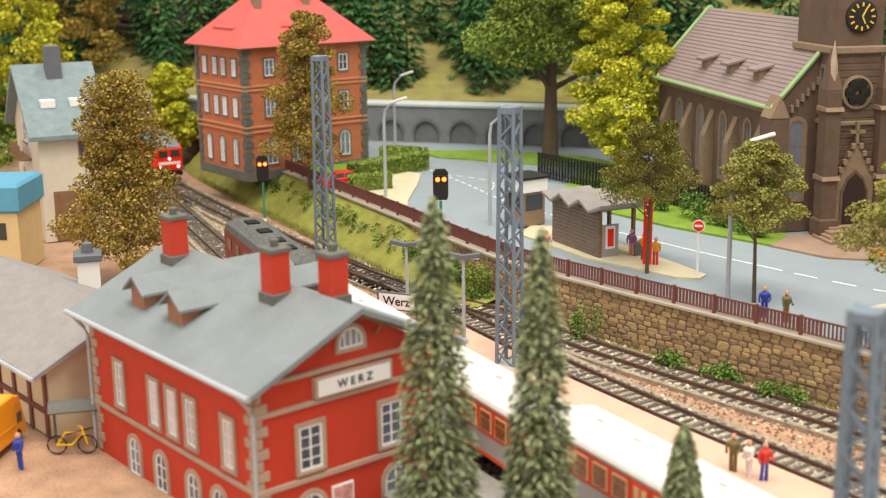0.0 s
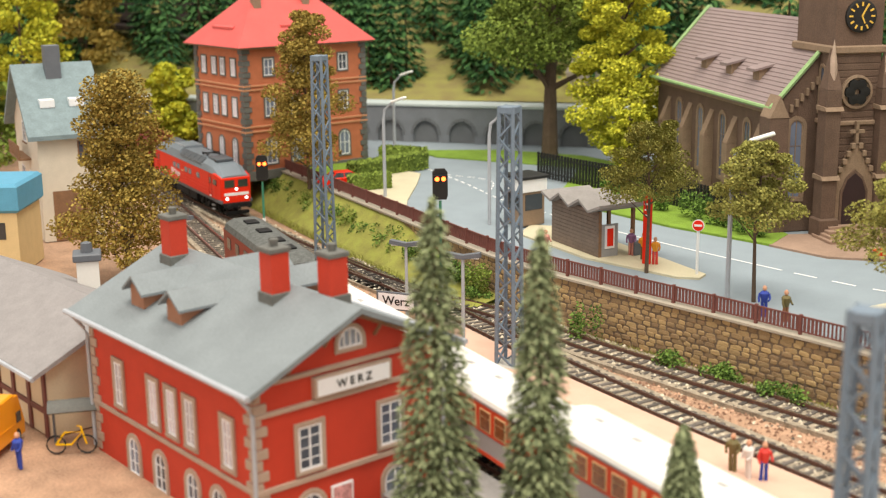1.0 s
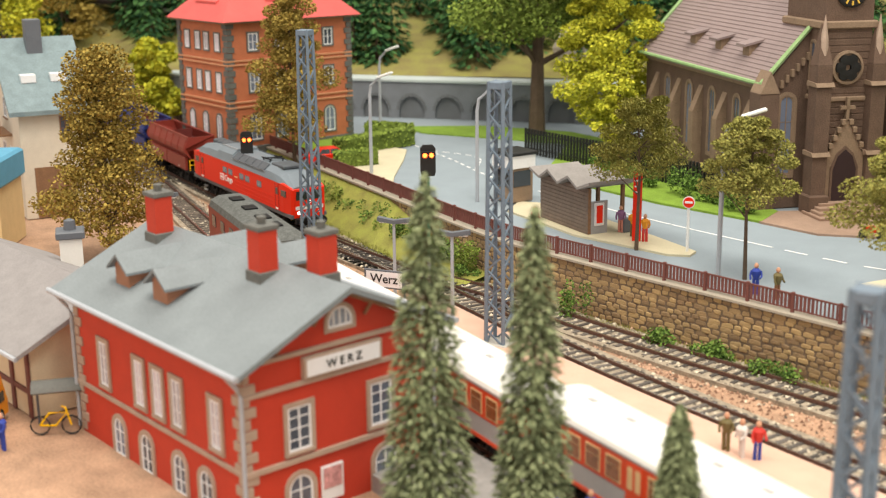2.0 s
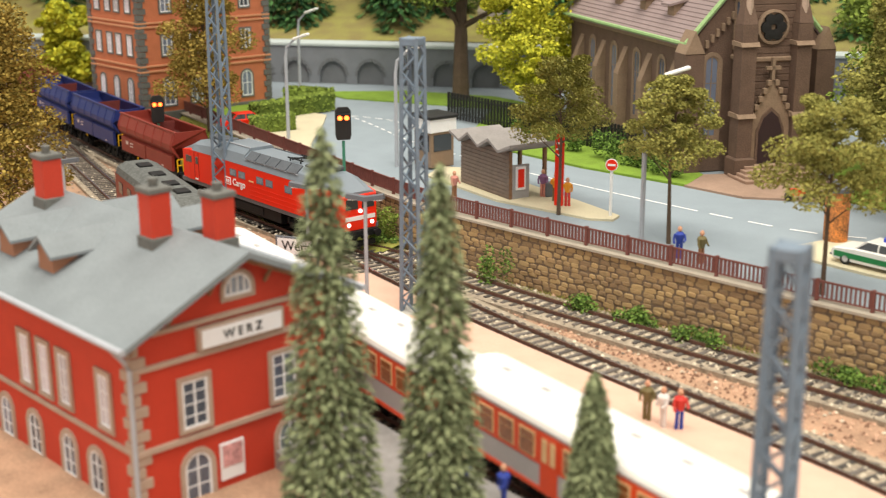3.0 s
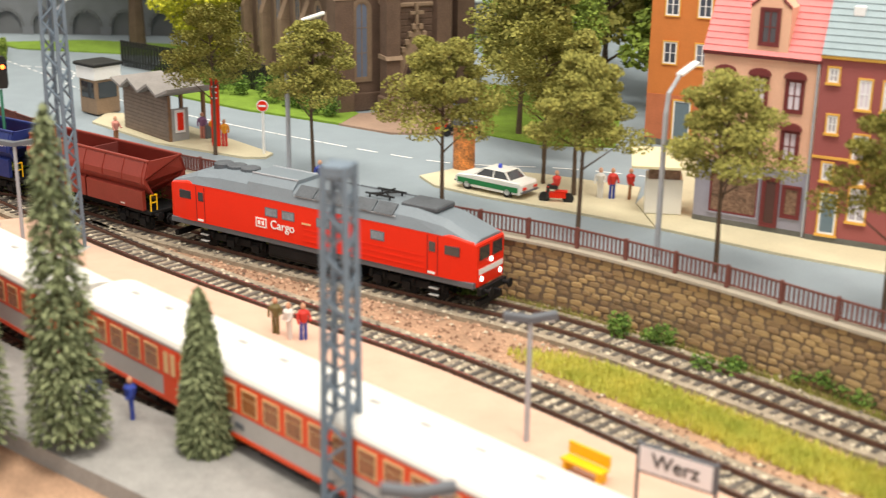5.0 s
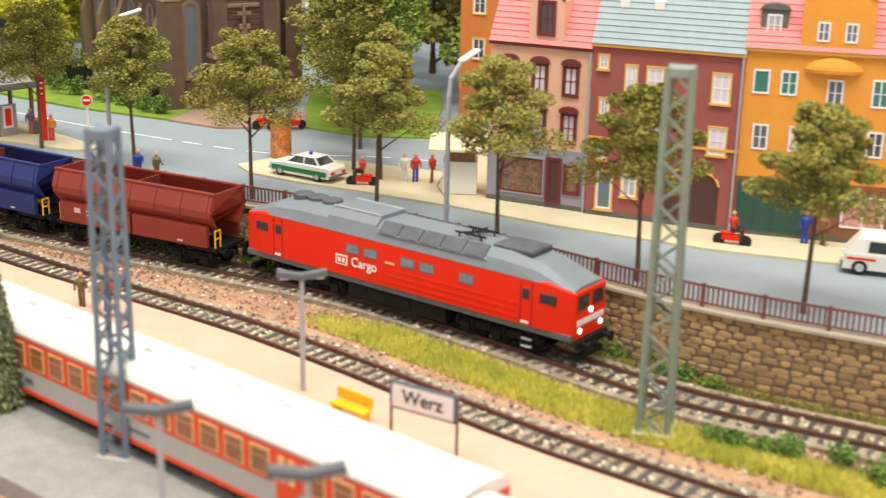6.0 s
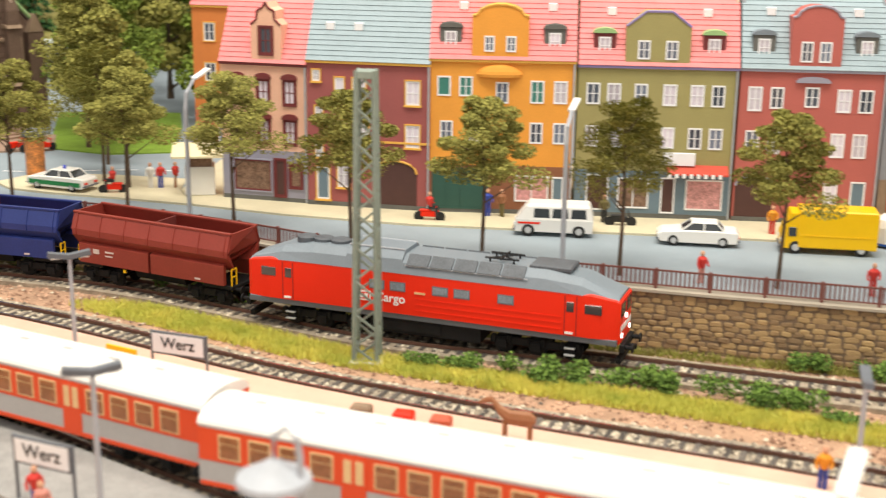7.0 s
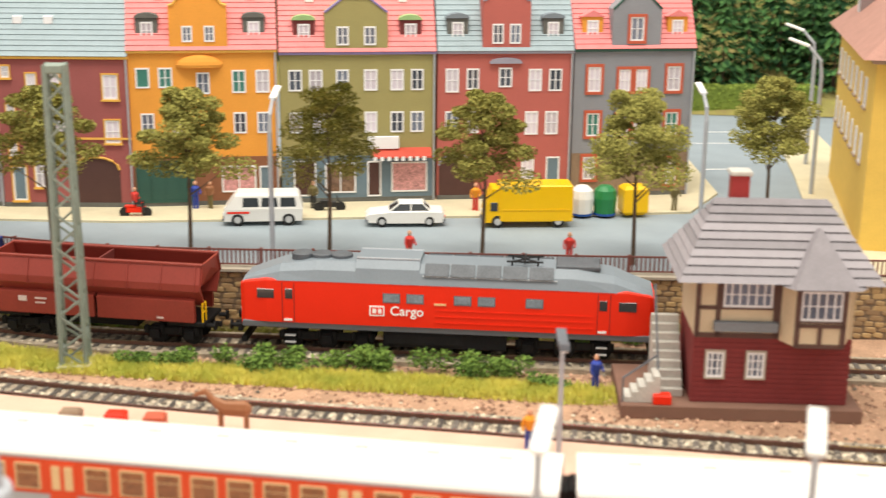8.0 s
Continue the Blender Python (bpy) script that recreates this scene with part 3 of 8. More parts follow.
def town_house(x, y, rz, w, spec):
    """A town house of several storeys: facade, roof, windows and what sets it apart."""
    depth, ev = 9.0, spec["eave"]
    root = thing("town_house", x, y, S, rz, spec["label"], "house", "row of town houses")
    wall = part("wall", G().box(0.02, 0, 0, w - 0.02, depth, ev), spec["wall"], root)
    part("plinth", G().box(0.03, -0.07, 0, w - 0.03, 0.02, 0.45), spec.get("plinth", M["quoin"]), root)
    if "shop" in spec:
        part("shop_front", G().box(0.04, -0.05, 0.4, w - 0.04, 0.02, spec["shop_h"]), spec["shop"], root)
    part("eave_cornice", G().box(-0.02, -0.22, ev - 0.1, w + 0.02, 0.02, ev + 0.12, b=0.03), spec["trim"], root)
    for z in spec.get("bands", ()):
        part("string_course", G().box(0.0, -0.09, z - 0.07, w, 0.02, z + 0.07), spec["trim"], root)
    tiled_slope(root, 0, w, -0.25, ev + 0.1, 2.1, ev + 4.2, spec["roof"], 12, "roof")
    tiled_slope(root, 0, w, 2.1, ev + 4.2, depth / 2, ev + 5.6, spec["roof_2"], 5, "upper_roof")
    tiled_slope(root, 0, w, depth + 0.2, ev + 0.1, depth / 2, ev + 5.6, spec["roof"], 8, "back_roof")
    for i in (0, 1):
        xx = 0.02 + i * (w - 0.27)
        part("party_wall", G().prism([(0, ev), (2.3, ev + 4.4), (depth / 2, ev + 5.8), (depth, ev)], xx, xx + 0.22, "x"), spec["party"], root)
    part("drain_pipe", G().tube([(w - 0.12, -0.14, 0.2), (w - 0.12, -0.14, ev)], 0.07, 6), M["lamp_grey"], root)
    for win in spec["windows"]:
        cx, cz, ww, hh = win[:4]
        opt = win[4] if len(win) > 4 else {}
        low = "shop" in spec and cz < spec["shop_h"]
        window(root, cx * w, cz, ww, hh, **{**spec.get("win", {}), "y": -0.05 if low else 0.0, **opt})
    if "gable" in spec:
        cx, gw, top, kind = spec["gable"]
        cx *= w
        if kind == "arch":
            poly = [(cx - gw / 2, ev - 0.2), (cx + gw / 2, ev - 0.2), (cx + gw / 2, top - 0.8)] + [(cx + gw * 0.42 * math.cos(a), top - 0.8 + 0.8 * math.sin(a)) for a in np.linspace(0.1, math.pi - 0.1, 8)] + [(cx - gw / 2, top - 0.8)]
        elif kind == "point":
            poly = [(cx - gw / 2, ev - 0.2), (cx + gw / 2, ev - 0.2), (cx + gw / 2, top - 1.0), (cx + gw * 0.2, top), (cx - gw * 0.2, top), (cx - gw / 2, top - 1.0)]
        else:
            poly = [(cx - gw / 2, ev - 0.2), (cx + gw / 2, ev - 0.2), (cx + gw / 2, top - 1.6), (cx + gw * 0.3, top - 1.2), (cx + gw * 0.28, top - 0.6), (cx + gw * 0.1, top - 0.4), (cx, top), (cx - gw * 0.1, top - 0.4), (cx - gw * 0.28, top - 0.6), (cx - gw * 0.3, top - 1.2), (cx - gw / 2, top - 1.6)]
        gab = part("front_gable", G().prism(poly, -0.12, 2.0, "y"), spec.get("gable_m", spec["wall"]), root)
        edge = G()
        top_line = poly[2:]
        for p, q in zip(top_line, top_line[1:]):
            edge.tube([(p[0], -0.12, p[1]), (q[0], -0.12, q[1])], 0.09, 5)
        part("gable_trim", edge, spec["trim"], gab)
        for gx, gz, ww, hh in spec.get("gable_windows", ()):
            window(gab, cx + gx, gz, ww, hh, -0.12, **spec.get("win", {}))
    for bx, bz, bw, m in spec.get("signs", ()):
        part("shop_sign", G().box(bx * w - bw / 2, -0.35, bz - 0.45, bx * w + bw / 2, -0.05, bz + 0.45, b=0.03), m, root, "plain coloured shop sign")
    for bx, bz, bw, m in spec.get("awnings", ()):
        aw = part("awning", G().prism([(-0.9, bz - 0.32), (-0.9, bz - 0.2), (0.0, bz + 0.28), (0.0, bz + 0.16)], bx * w - bw / 2, bx * w + bw / 2, "x"), m, root, "striped shop awning")
        for k in range(int(bw / 0.5)):
            xx = bx * w - bw / 2 + k * 0.5
            part("awning_stripe", G().box(xx, -0.94, bz - 0.5, xx + 0.25, -0.88, bz - 0.2), M["win_white"], aw)
    for bx, bz, bw in spec.get("oriels", ()):
        part("oriel_hood", G().lathe([(bw / 2, 0.0), (bw / 2 + 0.12, 0.2), (bw / 2, 0.4), (bw * 0.36, 0.7), (bw * 0.15, 0.88), (0.05, 0.92)], 16, Matrix.Translation((bx * w, 0, bz)) @ Matrix.Diagonal((1, 0.32, 1, 1))), spec["wall"], root)
    for bx, bz, bw in spec.get("hoods", ()):
        part("window_hood", G().prism([(bx * w - bw / 2, bz)] + [(bx * w + bw / 2 * math.cos(a), bz + 0.12 + 0.3 * math.sin(a)) for a in np.linspace(math.pi, 0, 7)] + [(bx * w + bw / 2, bz)], -0.22, 0.02, "y"), spec["trim"], root)
    for bx, bw, bh in spec.get("passages", ()):
        arch = [(bx * w - bw / 2, 0.4), (bx * w + bw / 2, 0.4)] + [(bx * w + bw / 2 * math.cos(a), bh - bw * 0.28 + bw * 0.28 * math.sin(a)) for a in np.linspace(0, math.pi, 9)]
        # no opening: a flat dark sheet paints the passage's shade
        pas = part("passage", G().prism(arch, -0.03, 0.02, "y"), M["dark_brown_door"], root, "flat dark panel painted as the shade in an arched passage")
        part("passage_arch", G().tube([(p, -0.06, q) for p, q in arch[2:]], 0.09, 6), spec["trim"], pas)
    for dx, dz in spec.get("dormers", ()):
        dormer(root, dx * w, 0.35, dz, 1.5, 1.75, 1.6, spec["dormer_m"], spec["dormer_roof"], spec.get("round", False))
    for sx, sz in spec.get("skylights", ()):
        yy = -0.25 + (sz - ev) / 4.2 * 2.3
        part("skylight", G().box(sx * w - 0.3, yy - 0.2, sz - 0.25, sx * w + 0.3, yy + 0.2, sz + 0.3, b=0.04), M["win_white"], root)
    for cx in spec.get("chimneys", ()):
        part("chimney", G().box(cx * w - 0.35, 3.2, ev + 3.6, cx * w + 0.35, 4.0, ev + 7.0, b=0.05), spec["wall"], root)
    return root


pk, rb, og, ol, rd, gy = (paint("pink_render", (0.78, 0.46, 0.32), 0.8, scale=60), paint("dark_rose_render", (0.33, 0.095, 0.09), 0.8, scale=60), paint("orange_render", (0.78, 0.33, 0.05), 0.8, scale=60),
                          paint("olive_render", (0.33, 0.29, 0.115), 0.8, scale=60), paint("rose_red_render", (0.45, 0.12, 0.1), 0.8, scale=60), paint("blue_grey_render", (0.25, 0.26, 0.29), 0.8, scale=60))
pink_tile, blue_tile = paint("pink_red_tiles", (0.75, 0.23, 0.23), 0.6, 0.1), paint("pale_blue_slate", (0.3, 0.38, 0.42), 0.6, 0.1)
paint("dark_red_frame", (0.16, 0.03, 0.03))
paint("green_blind", (0.05, 0.2, 0.16))
paint("orange_trim", (0.75, 0.42, 0.08))
paint("shop_window", (0.2, 0.12, 0.08), 0.15, 0.6, scale=250)
paint("poster_window", (0.6, 0.3, 0.3), 0.2, 0.5, scale=300)
paint("dark_green_door", (0.03, 0.09, 0.07))
# dark brown of doors, and the painted shade in the passages
paint("dark_brown_door", (0.08, 0.035, 0.03))
paint("violet_trim", (0.25, 0.2, 0.4))
paint("red_surround", (0.5, 0.1, 0.05))
paint("shop_blue", (0.14, 0.2, 0.25))
paint("shop_brown", (0.25, 0.1, 0.05))
paint("shop_grey", (0.3, 0.29, 0.36))
W2 = dict(pane_m="pane_l")
DK = dict(pane_m="pane")


def grid(xs, zs, w, h, **o):
    return [(a, z, w, h, o) for z in zs for a in xs]


town_house(-37.6, 86.6, -2, 6.8, dict(
    label="narrow pink town house with a stepped gable and grey shop front", eave=10.2, wall=pk, trim=M["dark_red_frame"], roof=pink_tile, roof_2=pink_tile, party=pk, shop=M["shop_grey"], shop_h=3.9,
    win=dict(frame_m="dark_red_frame", bars=(1, 1), surround=("dark_red_frame", 0.12)), windows=grid((0.2, 0.5, 0.8), (8.2, 5.3), 0.85, 1.75, **W2) + [(0.36, 2.0, 2.9, 2.3, dict(pane_m="shop_window", bars=(0, 0), surround=("shop_grey", 0.1))), (0.68, 1.9, 0.8, 2.7, dict(pane_m="dark_brown_door", bars=(0, 0))), (0.86, 2.1, 0.9, 1.7, dict(pane_m="shop_window", bars=(0, 0)))],
    hoods=[(a, z, 1.25) for a in (0.2, 0.5, 0.8) for z in (9.15, 6.25)], gable=(0.55, 2.3, 14.6, "step"), gable_windows=[(0, 11.9, 0.95, 1.9)]))
town_house(-30.8, 86.2, 1.5, 9.1, dict(
    label="dark rose town house with a pale blue slate roof", eave=10.6, wall=rb, trim=M["orange_trim"], roof=blue_tile, roof_2=blue_tile, party=M["arch"], win=dict(sill="orange_trim", surround=("orange_trim", 0.09)), bands=(5.0,), signs=[(0.46, 7.35, 1.55, paint("sign_green", (0.02, 0.3, 0.03)))], passages=[(0.72, 3.2, 3.7)],
    windows=[(0.08, 9.6, 0.55, 0.8, W2), (0.1, 6.9, 0.55, 1.0, W2), (0.1, 4.2, 0.55, 1.0, W2), (0.27, 8.7, 0.65, 1.6, W2), (0.43, 8.7, 0.95, 1.6, W2), (0.86, 8.6, 1.0, 1.7, W2), (0.28, 5.7, 0.8, 1.5, W2), (0.46, 5.7, 0.8, 1.5, W2), (0.86, 5.5, 1.0, 1.6, W2), (0.3, 2.5, 0.9, 1.9, W2), (0.13, 1.8, 0.95, 2.4, dict(pane_m="shop_blue", bars=(0, 0))), (0.3, 3.9, 0.4, 0.4, W2)],
    skylights=[(0.17, 13.0), (0.4, 13.0), (0.2, 15.6), (0.8, 15.6)], chimneys=(0.55,)))
town_house(-21.8, 86.5, 9, 10.2, dict(
    label="bright orange town house with a round gable and rose-red roof", eave=11.0, wall=og, trim=M["orange_trim"], roof=pink_tile, roof_2=pink_tile, party=M["st_stone"], shop=M["shop_brown"], shop_h=3.6,
    windows=[(0.1, 9.2, 0.95, 1.4, dict(pane_m="green_blind", bars=(0, 0))), (0.25, 9.2, 0.95, 1.4, dict(pane_m="green_blind")), (0.5, 8.8, 0.9, 1.5, DK), (0.74, 8.9, 0.95, 1.6, dict(pane_m="green_blind")), (0.9, 8.9, 0.95, 1.6, W2)] + [(a, 6.0, 0.9, 1.5, DK) for a in (0.12, 0.74, 0.9)] + [(0.32, 6.0, 0.9, 1.5, W2), (0.22, 1.9, 4.0, 3.0, dict(pane_m="dark_green_door", bars=(3, 0), frame_m="dark_green_door")), (0.72, 2.0, 2.4, 1.9, dict(pane_m="poster_window", bars=(1, 0))), (0.9, 1.8, 0.8, 2.2, dict(pane_m="shop_blue", bars=(0, 0)))],
    oriels=[(0.48, 9.9, 3.0)], gable=(0.48, 3.9, 14.9, "arch"), gable_windows=[(-0.75, 12.2, 0.7, 1.1), (0.75, 12.2, 0.7, 1.1)], dormers=((0.14, 11.5), (0.85, 11.5)), dormer_m=M["quoin"], dormer_roof=M["quoin"], round=True, skylights=[(0.22, 14.6), (0.83, 14.6)], chimneys=(0.3, 0.72)))
town_house(-11.6, 88.2, 8, 11.0, dict(
    label="olive green town house with a pointed gable and a corner shop", eave=10.8, wall=ol, trim=M["violet_trim"], roof=pink_tile, roof_2=pink_tile, party=M["st_stone"], shop=M["shop_blue"], shop_h=3.5,
    windows=[(0.1, 8.9, 0.95, 1.5, DK), (0.23, 8.9, 0.95, 1.5, W2), (0.4, 8.9, 0.9, 1.5, DK), (0.58, 8.9, 0.95, 1.5, W2), (0.75, 8.9, 0.95, 1.5, W2), (0.88, 8.9, 0.9, 1.5, DK)] + [(a, 5.9, 0.9, 1.5, W2) for a in (0.1, 0.25, 0.58)] + [(a, 5.9, 0.95, 1.5, DK) for a in (0.75, 0.88)] + [(0.15, 1.9, 1.6, 2.6, dict(pane_m="dark_brown_door", bars=(0, 0))), (0.38, 1.9, 2.2, 2.2, dict(pane_m="shop_window", bars=(1, 0))), (0.6, 1.8, 1.0, 2.6, dict(pane_m="dark_brown_door", bars=(0, 0))), (0.83, 1.9, 2.6, 2.2, dict(pane_m="poster_window", bars=(0, 0)))],
    awnings=[(0.78, 3.75, 4.2, paint("awning_red", (0.55, 0.08, 0.05)))], signs=[(0.66, 4.45, 2.2, M["win_white"])], gable=(0.49, 4.4, 14.6, "point"), gable_windows=[(-0.95, 12.0, 0.85, 1.3), (0.95, 12.0, 0.85, 1.3)], dormers=((0.16, 11.3), (0.84, 11.3)), dormer_m=M["dark_red_frame"], dormer_roof=M["copper"], round=True, skylights=[(0.2, 14.4), (0.8, 14.4)], chimneys=(0.34, 0.7, 0.95)))
town_house(-0.6, 89.8, 7, 9.8, dict(
    label="rose-red town house with a round gable and grey slate roof", eave=10.8, wall=rd, trim=M["shop_grey"], roof=blue_tile, roof_2=blue_tile, party=M["arch"],
    windows=[(0.11, 8.8, 0.95, 1.7, W2), (0.26, 8.9, 0.9, 1.5, DK), (0.5, 9.0, 0.95, 1.4, DK), (0.72, 8.8, 0.95, 1.6, W2), (0.87, 8.8, 0.95, 1.6, DK), (0.11, 5.8, 0.95, 1.6, DK), (0.26, 5.8, 0.9, 1.6, W2), (0.7, 5.7, 0.95, 1.7, W2), (0.85, 5.7, 0.95, 1.7, W2), (0.68, 2.3, 0.95, 1.5, W2), (0.87, 2.0, 1.0, 2.4, dict(pane_m="shop_blue", bars=(0, 0)))],
    hoods=[(0.5, 10.0, 2.3)], passages=[(0.15, 2.6, 3.4)], gable=(0.5, 3.4, 15.2, "arch"), gable_windows=[(-0.62, 12.1, 0.8, 1.4), (0.62, 12.1, 0.8, 1.4)], dormers=((0.15, 11.4), (0.85, 11.4)), dormer_m=M["quoin"], dormer_roof=M["loco_grey"], round=True, skylights=[(0.2, 14.6), (0.8, 14.6)], chimneys=(0.36, 0.62)))
town_house(9.2, 91.1, 9, 9.0, dict(
    label="blue-grey town house with red window surrounds and tiled roof", eave=10.9, wall=gy, trim=M["dark_green_door"], roof=pink_tile, roof_2=pink_tile, party=M["roof_r"], shop=M["church_l"], shop_h=3.4,
    win=dict(surround=("red_surround", 0.2)), windows=[(0.17, 8.8, 0.95, 1.8, W2), (0.42, 8.7, 0.85, 1.6, W2), (0.56, 8.7, 0.85, 1.6, W2), (0.83, 8.8, 1.0, 1.8, W2), (0.17, 5.5, 0.95, 1.7, dict(pane_m="green_blind")), (0.42, 5.4, 0.85, 1.6, W2), (0.56, 5.4, 0.85, 1.6, W2), (0.83, 5.5, 0.95, 1.7, dict(pane_m="green_blind")), (0.15, 2.3, 0.9, 1.7, W2), (0.84, 1.9, 0.9, 1.9, W2)],
    gable=(0.5, 3.6, 14.8, "point"), gable_windows=[(0, 12.4, 1.0, 1.7)], gable_m=gy, dormers=((0.15, 11.5), (0.85, 11.5)), dormer_m=og, dormer_roof=pink_tile))
town_house(-47.7, 104.4, 3, 8.0, dict(
    label="orange brick house with a pink tiled roof behind the row", eave=12.6, wall=paint("orange_brick_house", (0.6, 0.2, 0.05), 0.8), trim=M["orange_trim"], roof=pink_tile, roof_2=pink_tile, party=M["arch"], shop=M["brick_o"], shop_h=3.8,
    win=dict(surround=("orange_trim", 0.08)), windows=grid((0.2, 0.5, 0.8), (10.4, 6.9), 1.0, 1.6, **DK) + [(0.35, 2.0, 1.3, 2.9, dict(pane_m="shop_blue", bars=(0, 0))), (0.75, 2.2, 1.0, 1.5, DK)]))


def yellow_house():
    root = thing("corner_house", 30.5, 99.0, S, -101, "yellow corner house with a brown tiled hip roof", "house")
    yw = paint("yellow_render", (0.72, 0.48, 0.1), 0.8)
    part("wall", G().box(0, 0, 0, 22, 12, 12.2), yw, root)
    part("cornice", G().box(-0.3, -0.3, 11.9, 22.3, 12.3, 12.3, b=0.05), M["st_stone"], root)
    g = G()
    g.loft([[(-0.9, -0.9, 12.2), (22.9, -0.9, 12.2), (22.9, 12.9, 12.2), (-0.9, 12.9, 12.2)], [(6, 6, 18.5), (16, 6, 18.5), (16, 6.2, 18.5), (6, 6.2, 18.5)]])
    part("roof", g, paint("brown_pink_tiles", (0.38, 0.2, 0.16), 0.7, 0.15), root)
    for z in (9.6, 6.0):
        for x in (1.6, 4.2, 6.8, 9.6, 12.4, 15.2, 18.0):
            window(root, x, z, 1.15, 1.9, pane_m="pane_l", arched=z < 8, sill="st_stone")
    dormer(root, 4.5, 0.6, 13.3, 1.6, 1.5, 2.5, M["church_roof"], M["church_roof"], pane="pane")
    booth = thing("phone_booth", 26.8, 77.5, S + 0.14, -8, "yellow telephone booth with grey windows", "telephone booth")
    part("booth_body", G().box(0, 0, 0, 1.2, 1.2, 2.6, b=0.06), M["car_yellow"], booth)
    part("booth_window", G().box(0.15, -0.03, 0.5, 1.05, 0.05, 2.3), M["shop_window"], booth)
    part("booth_roof", G().box(-0.06, -0.06, 2.55, 1.26, 1.26, 2.75, b=0.05), M["lamp_glass"], booth)


yellow_house()


def station():
    """The red station building with its slate roof; local x runs along the ridge from the gable wall, y across."""
    L, Wd, ev, rg = 17.4, 10.4, 7.1, 9.7
    root = thing("station_building", -61.6, 49.0, 0.2, 176, "red brick station building with a slate-grey gable roof", "station")
    h = Wd / 2
    part("wall", G().prism([(-h, -0.8), (h, -0.8), (h, ev - 0.4), (0, rg - 0.45), (-h, ev - 0.4)], 0.7, L - 0.7, "x"), M["st_red"], root)
    rr = (rg - ev) / (h + 0.75)
    for sgn in (1, -1):
        g = G()
        g.prism([(0, rg), (sgn * (h + 0.75), ev - 0.15), (sgn * (h + 0.75), ev - 0.4), (0, rg - 0.28)], -0.3, L + 0.3, "x")
        part("roof_slope", g, M["st_roof"], root)
        part("gutter", G().tube([(-0.35, sgn * (h + 0.85), ev - 0.22), (L + 0.35, sgn * (h + 0.85), ev - 0.22)], 0.14, 8), M["lamp_grey"], root)
        for x in (0.55, L - 0.55):
            part("down_pipe", G().tube([(x, sgn * (h + 0.85), ev - 0.3), (x, sgn * (h + 0.3), ev - 1.0), (x, sgn * (h + 0.12), ev - 1.4), (x, sgn * (h + 0.12), -0.5)], 0.1, 6), M["lamp_grey"], root)
        for x in (0.72, L - 0.72):
            for i in range(14):
                q = G()
                z = -0.6 + i * 0.52
                w = 0.75 if i % 2 else 0.45
                x0 = x - 0.06 if x < 2 else x - w
                q.box(x0, sgn * (h + 0.05) - 0.35 * (sgn > 0) - 0.02, z, x0 + w, sgn * (h + 0.05) + 0.35 * (sgn < 0) + 0.02, z + 0.47, b=0.03)
                y0 = sgn * (h + 0.05)
                q.box(x - 0.1, min(y0, y0 - sgn * (1.15 - w)), z, x + 0.06, max(y0, y0 - sgn * (1.15 - w)), z + 0.47, b=0.03)
                part("quoin", q, M["st_stone"], root)
        part("string_course", G().box(0.6, sgn * h - 0.1, 1.9, L - 0.6, sgn * h + 0.1, 2.15, b=0.03), M["st_stone"], root)
        turn = Matrix.Rotation(math.pi if sgn > 0 else 0, 4, "Z")
        for x in (2.9, 6.3, 8.1, 9.9, 13.6):
            xx = -x if sgn > 0 else x
            window(root, xx, 3.75, 0.85, 2.3, -h, rot=turn, pane_m="pane_l", bars=(1, 2), surround=("st_stone", 0.22), sill="st_stone")
        for x in (4.0, 6.4, 9.6, 12.4):
            xx = -x if sgn > 0 else x
            window(root, xx, 0.2, 1.1, 2.0, -h, rot=turn, pane_m="pane", bars=(1, 2), surround=("st_stone", 0.22), arched=True)
    # gable wall at x = 0.7, seen from outside
    gt = Matrix.Rotation(-math.pi / 2, 4, "Z")
    for y in (-2.35, 2.2):
        window(root, y, 3.5, 1.25, 2.1, 0.7, rot=gt, pane_m="pane", bars=(1, 3), surround=("st_stone", 0.2), sill="st_stone")
    for y in (-2.4, 2.4):
        window(root, y, 0.2, 1.3, 2.2, 0.7, rot=gt, pane_m="pane", bars=(1, 2), surround=("st_stone", 0.22), arched=True)
    window(root, 0.0, 8.15, 1.35, 0.95, 0.7, rot=gt, pane_m="pane", bars=(3, 0), surround=("st_stone", 0.18), arched=True)
    for z, hh in ((1.9, 0.25), (5.45, 0.22), (6.85, 0.22)):
        part("string_course", G().box(0.55, -h if z < 6 else -4.2, z, 0.78, h if z < 6 else 4.2, z + hh, b=0.02), M["st_stone"], root)
    sg = part("name_board", G().box(0.42, -2.15, 5.72, 0.7, 2.15, 6.72, b=0.03), M["st_stone"], root)
    part("name_field", G().box(0.39, -2.0, 5.83, 0.5, 2.0, 6.6), M["win_white"], sg)
    letters(sg, "W E R Z", 0.37, 0.0, 6.03, 0.4, -90)
    ps = part("poster", G().box(0.6, 0.1, -0.4, 0.69, 1.3, 1.3, b=0.02), M["win_white"], root, "pink and white poster")
    part("poster_picture", G().box(0.57, 0.2, 0.2, 0.62, 1.2, 1.2), M["poster_window"], ps)
    for sgn in (1, -1):
        b = G()
        b.tube([(0.15, 0, rg - 0.35), (0.15, sgn * (h + 0.6), ev - 0.45)], 0.13, 6)
        for y in (1.4, 3.4, 5.2):
            zz = rg - 0.35 - y * rr
            b.tube([(0.05, sgn * y, zz), (0.75, sgn * y, zz - 0.1)], 0.12, 6)
            b.tube([(0.15, sgn * y, zz - 0.1), (0.68, sgn * y, zz - 0.75)], 0.09, 6)
        part("barge_timber", b, M["wood"], root)
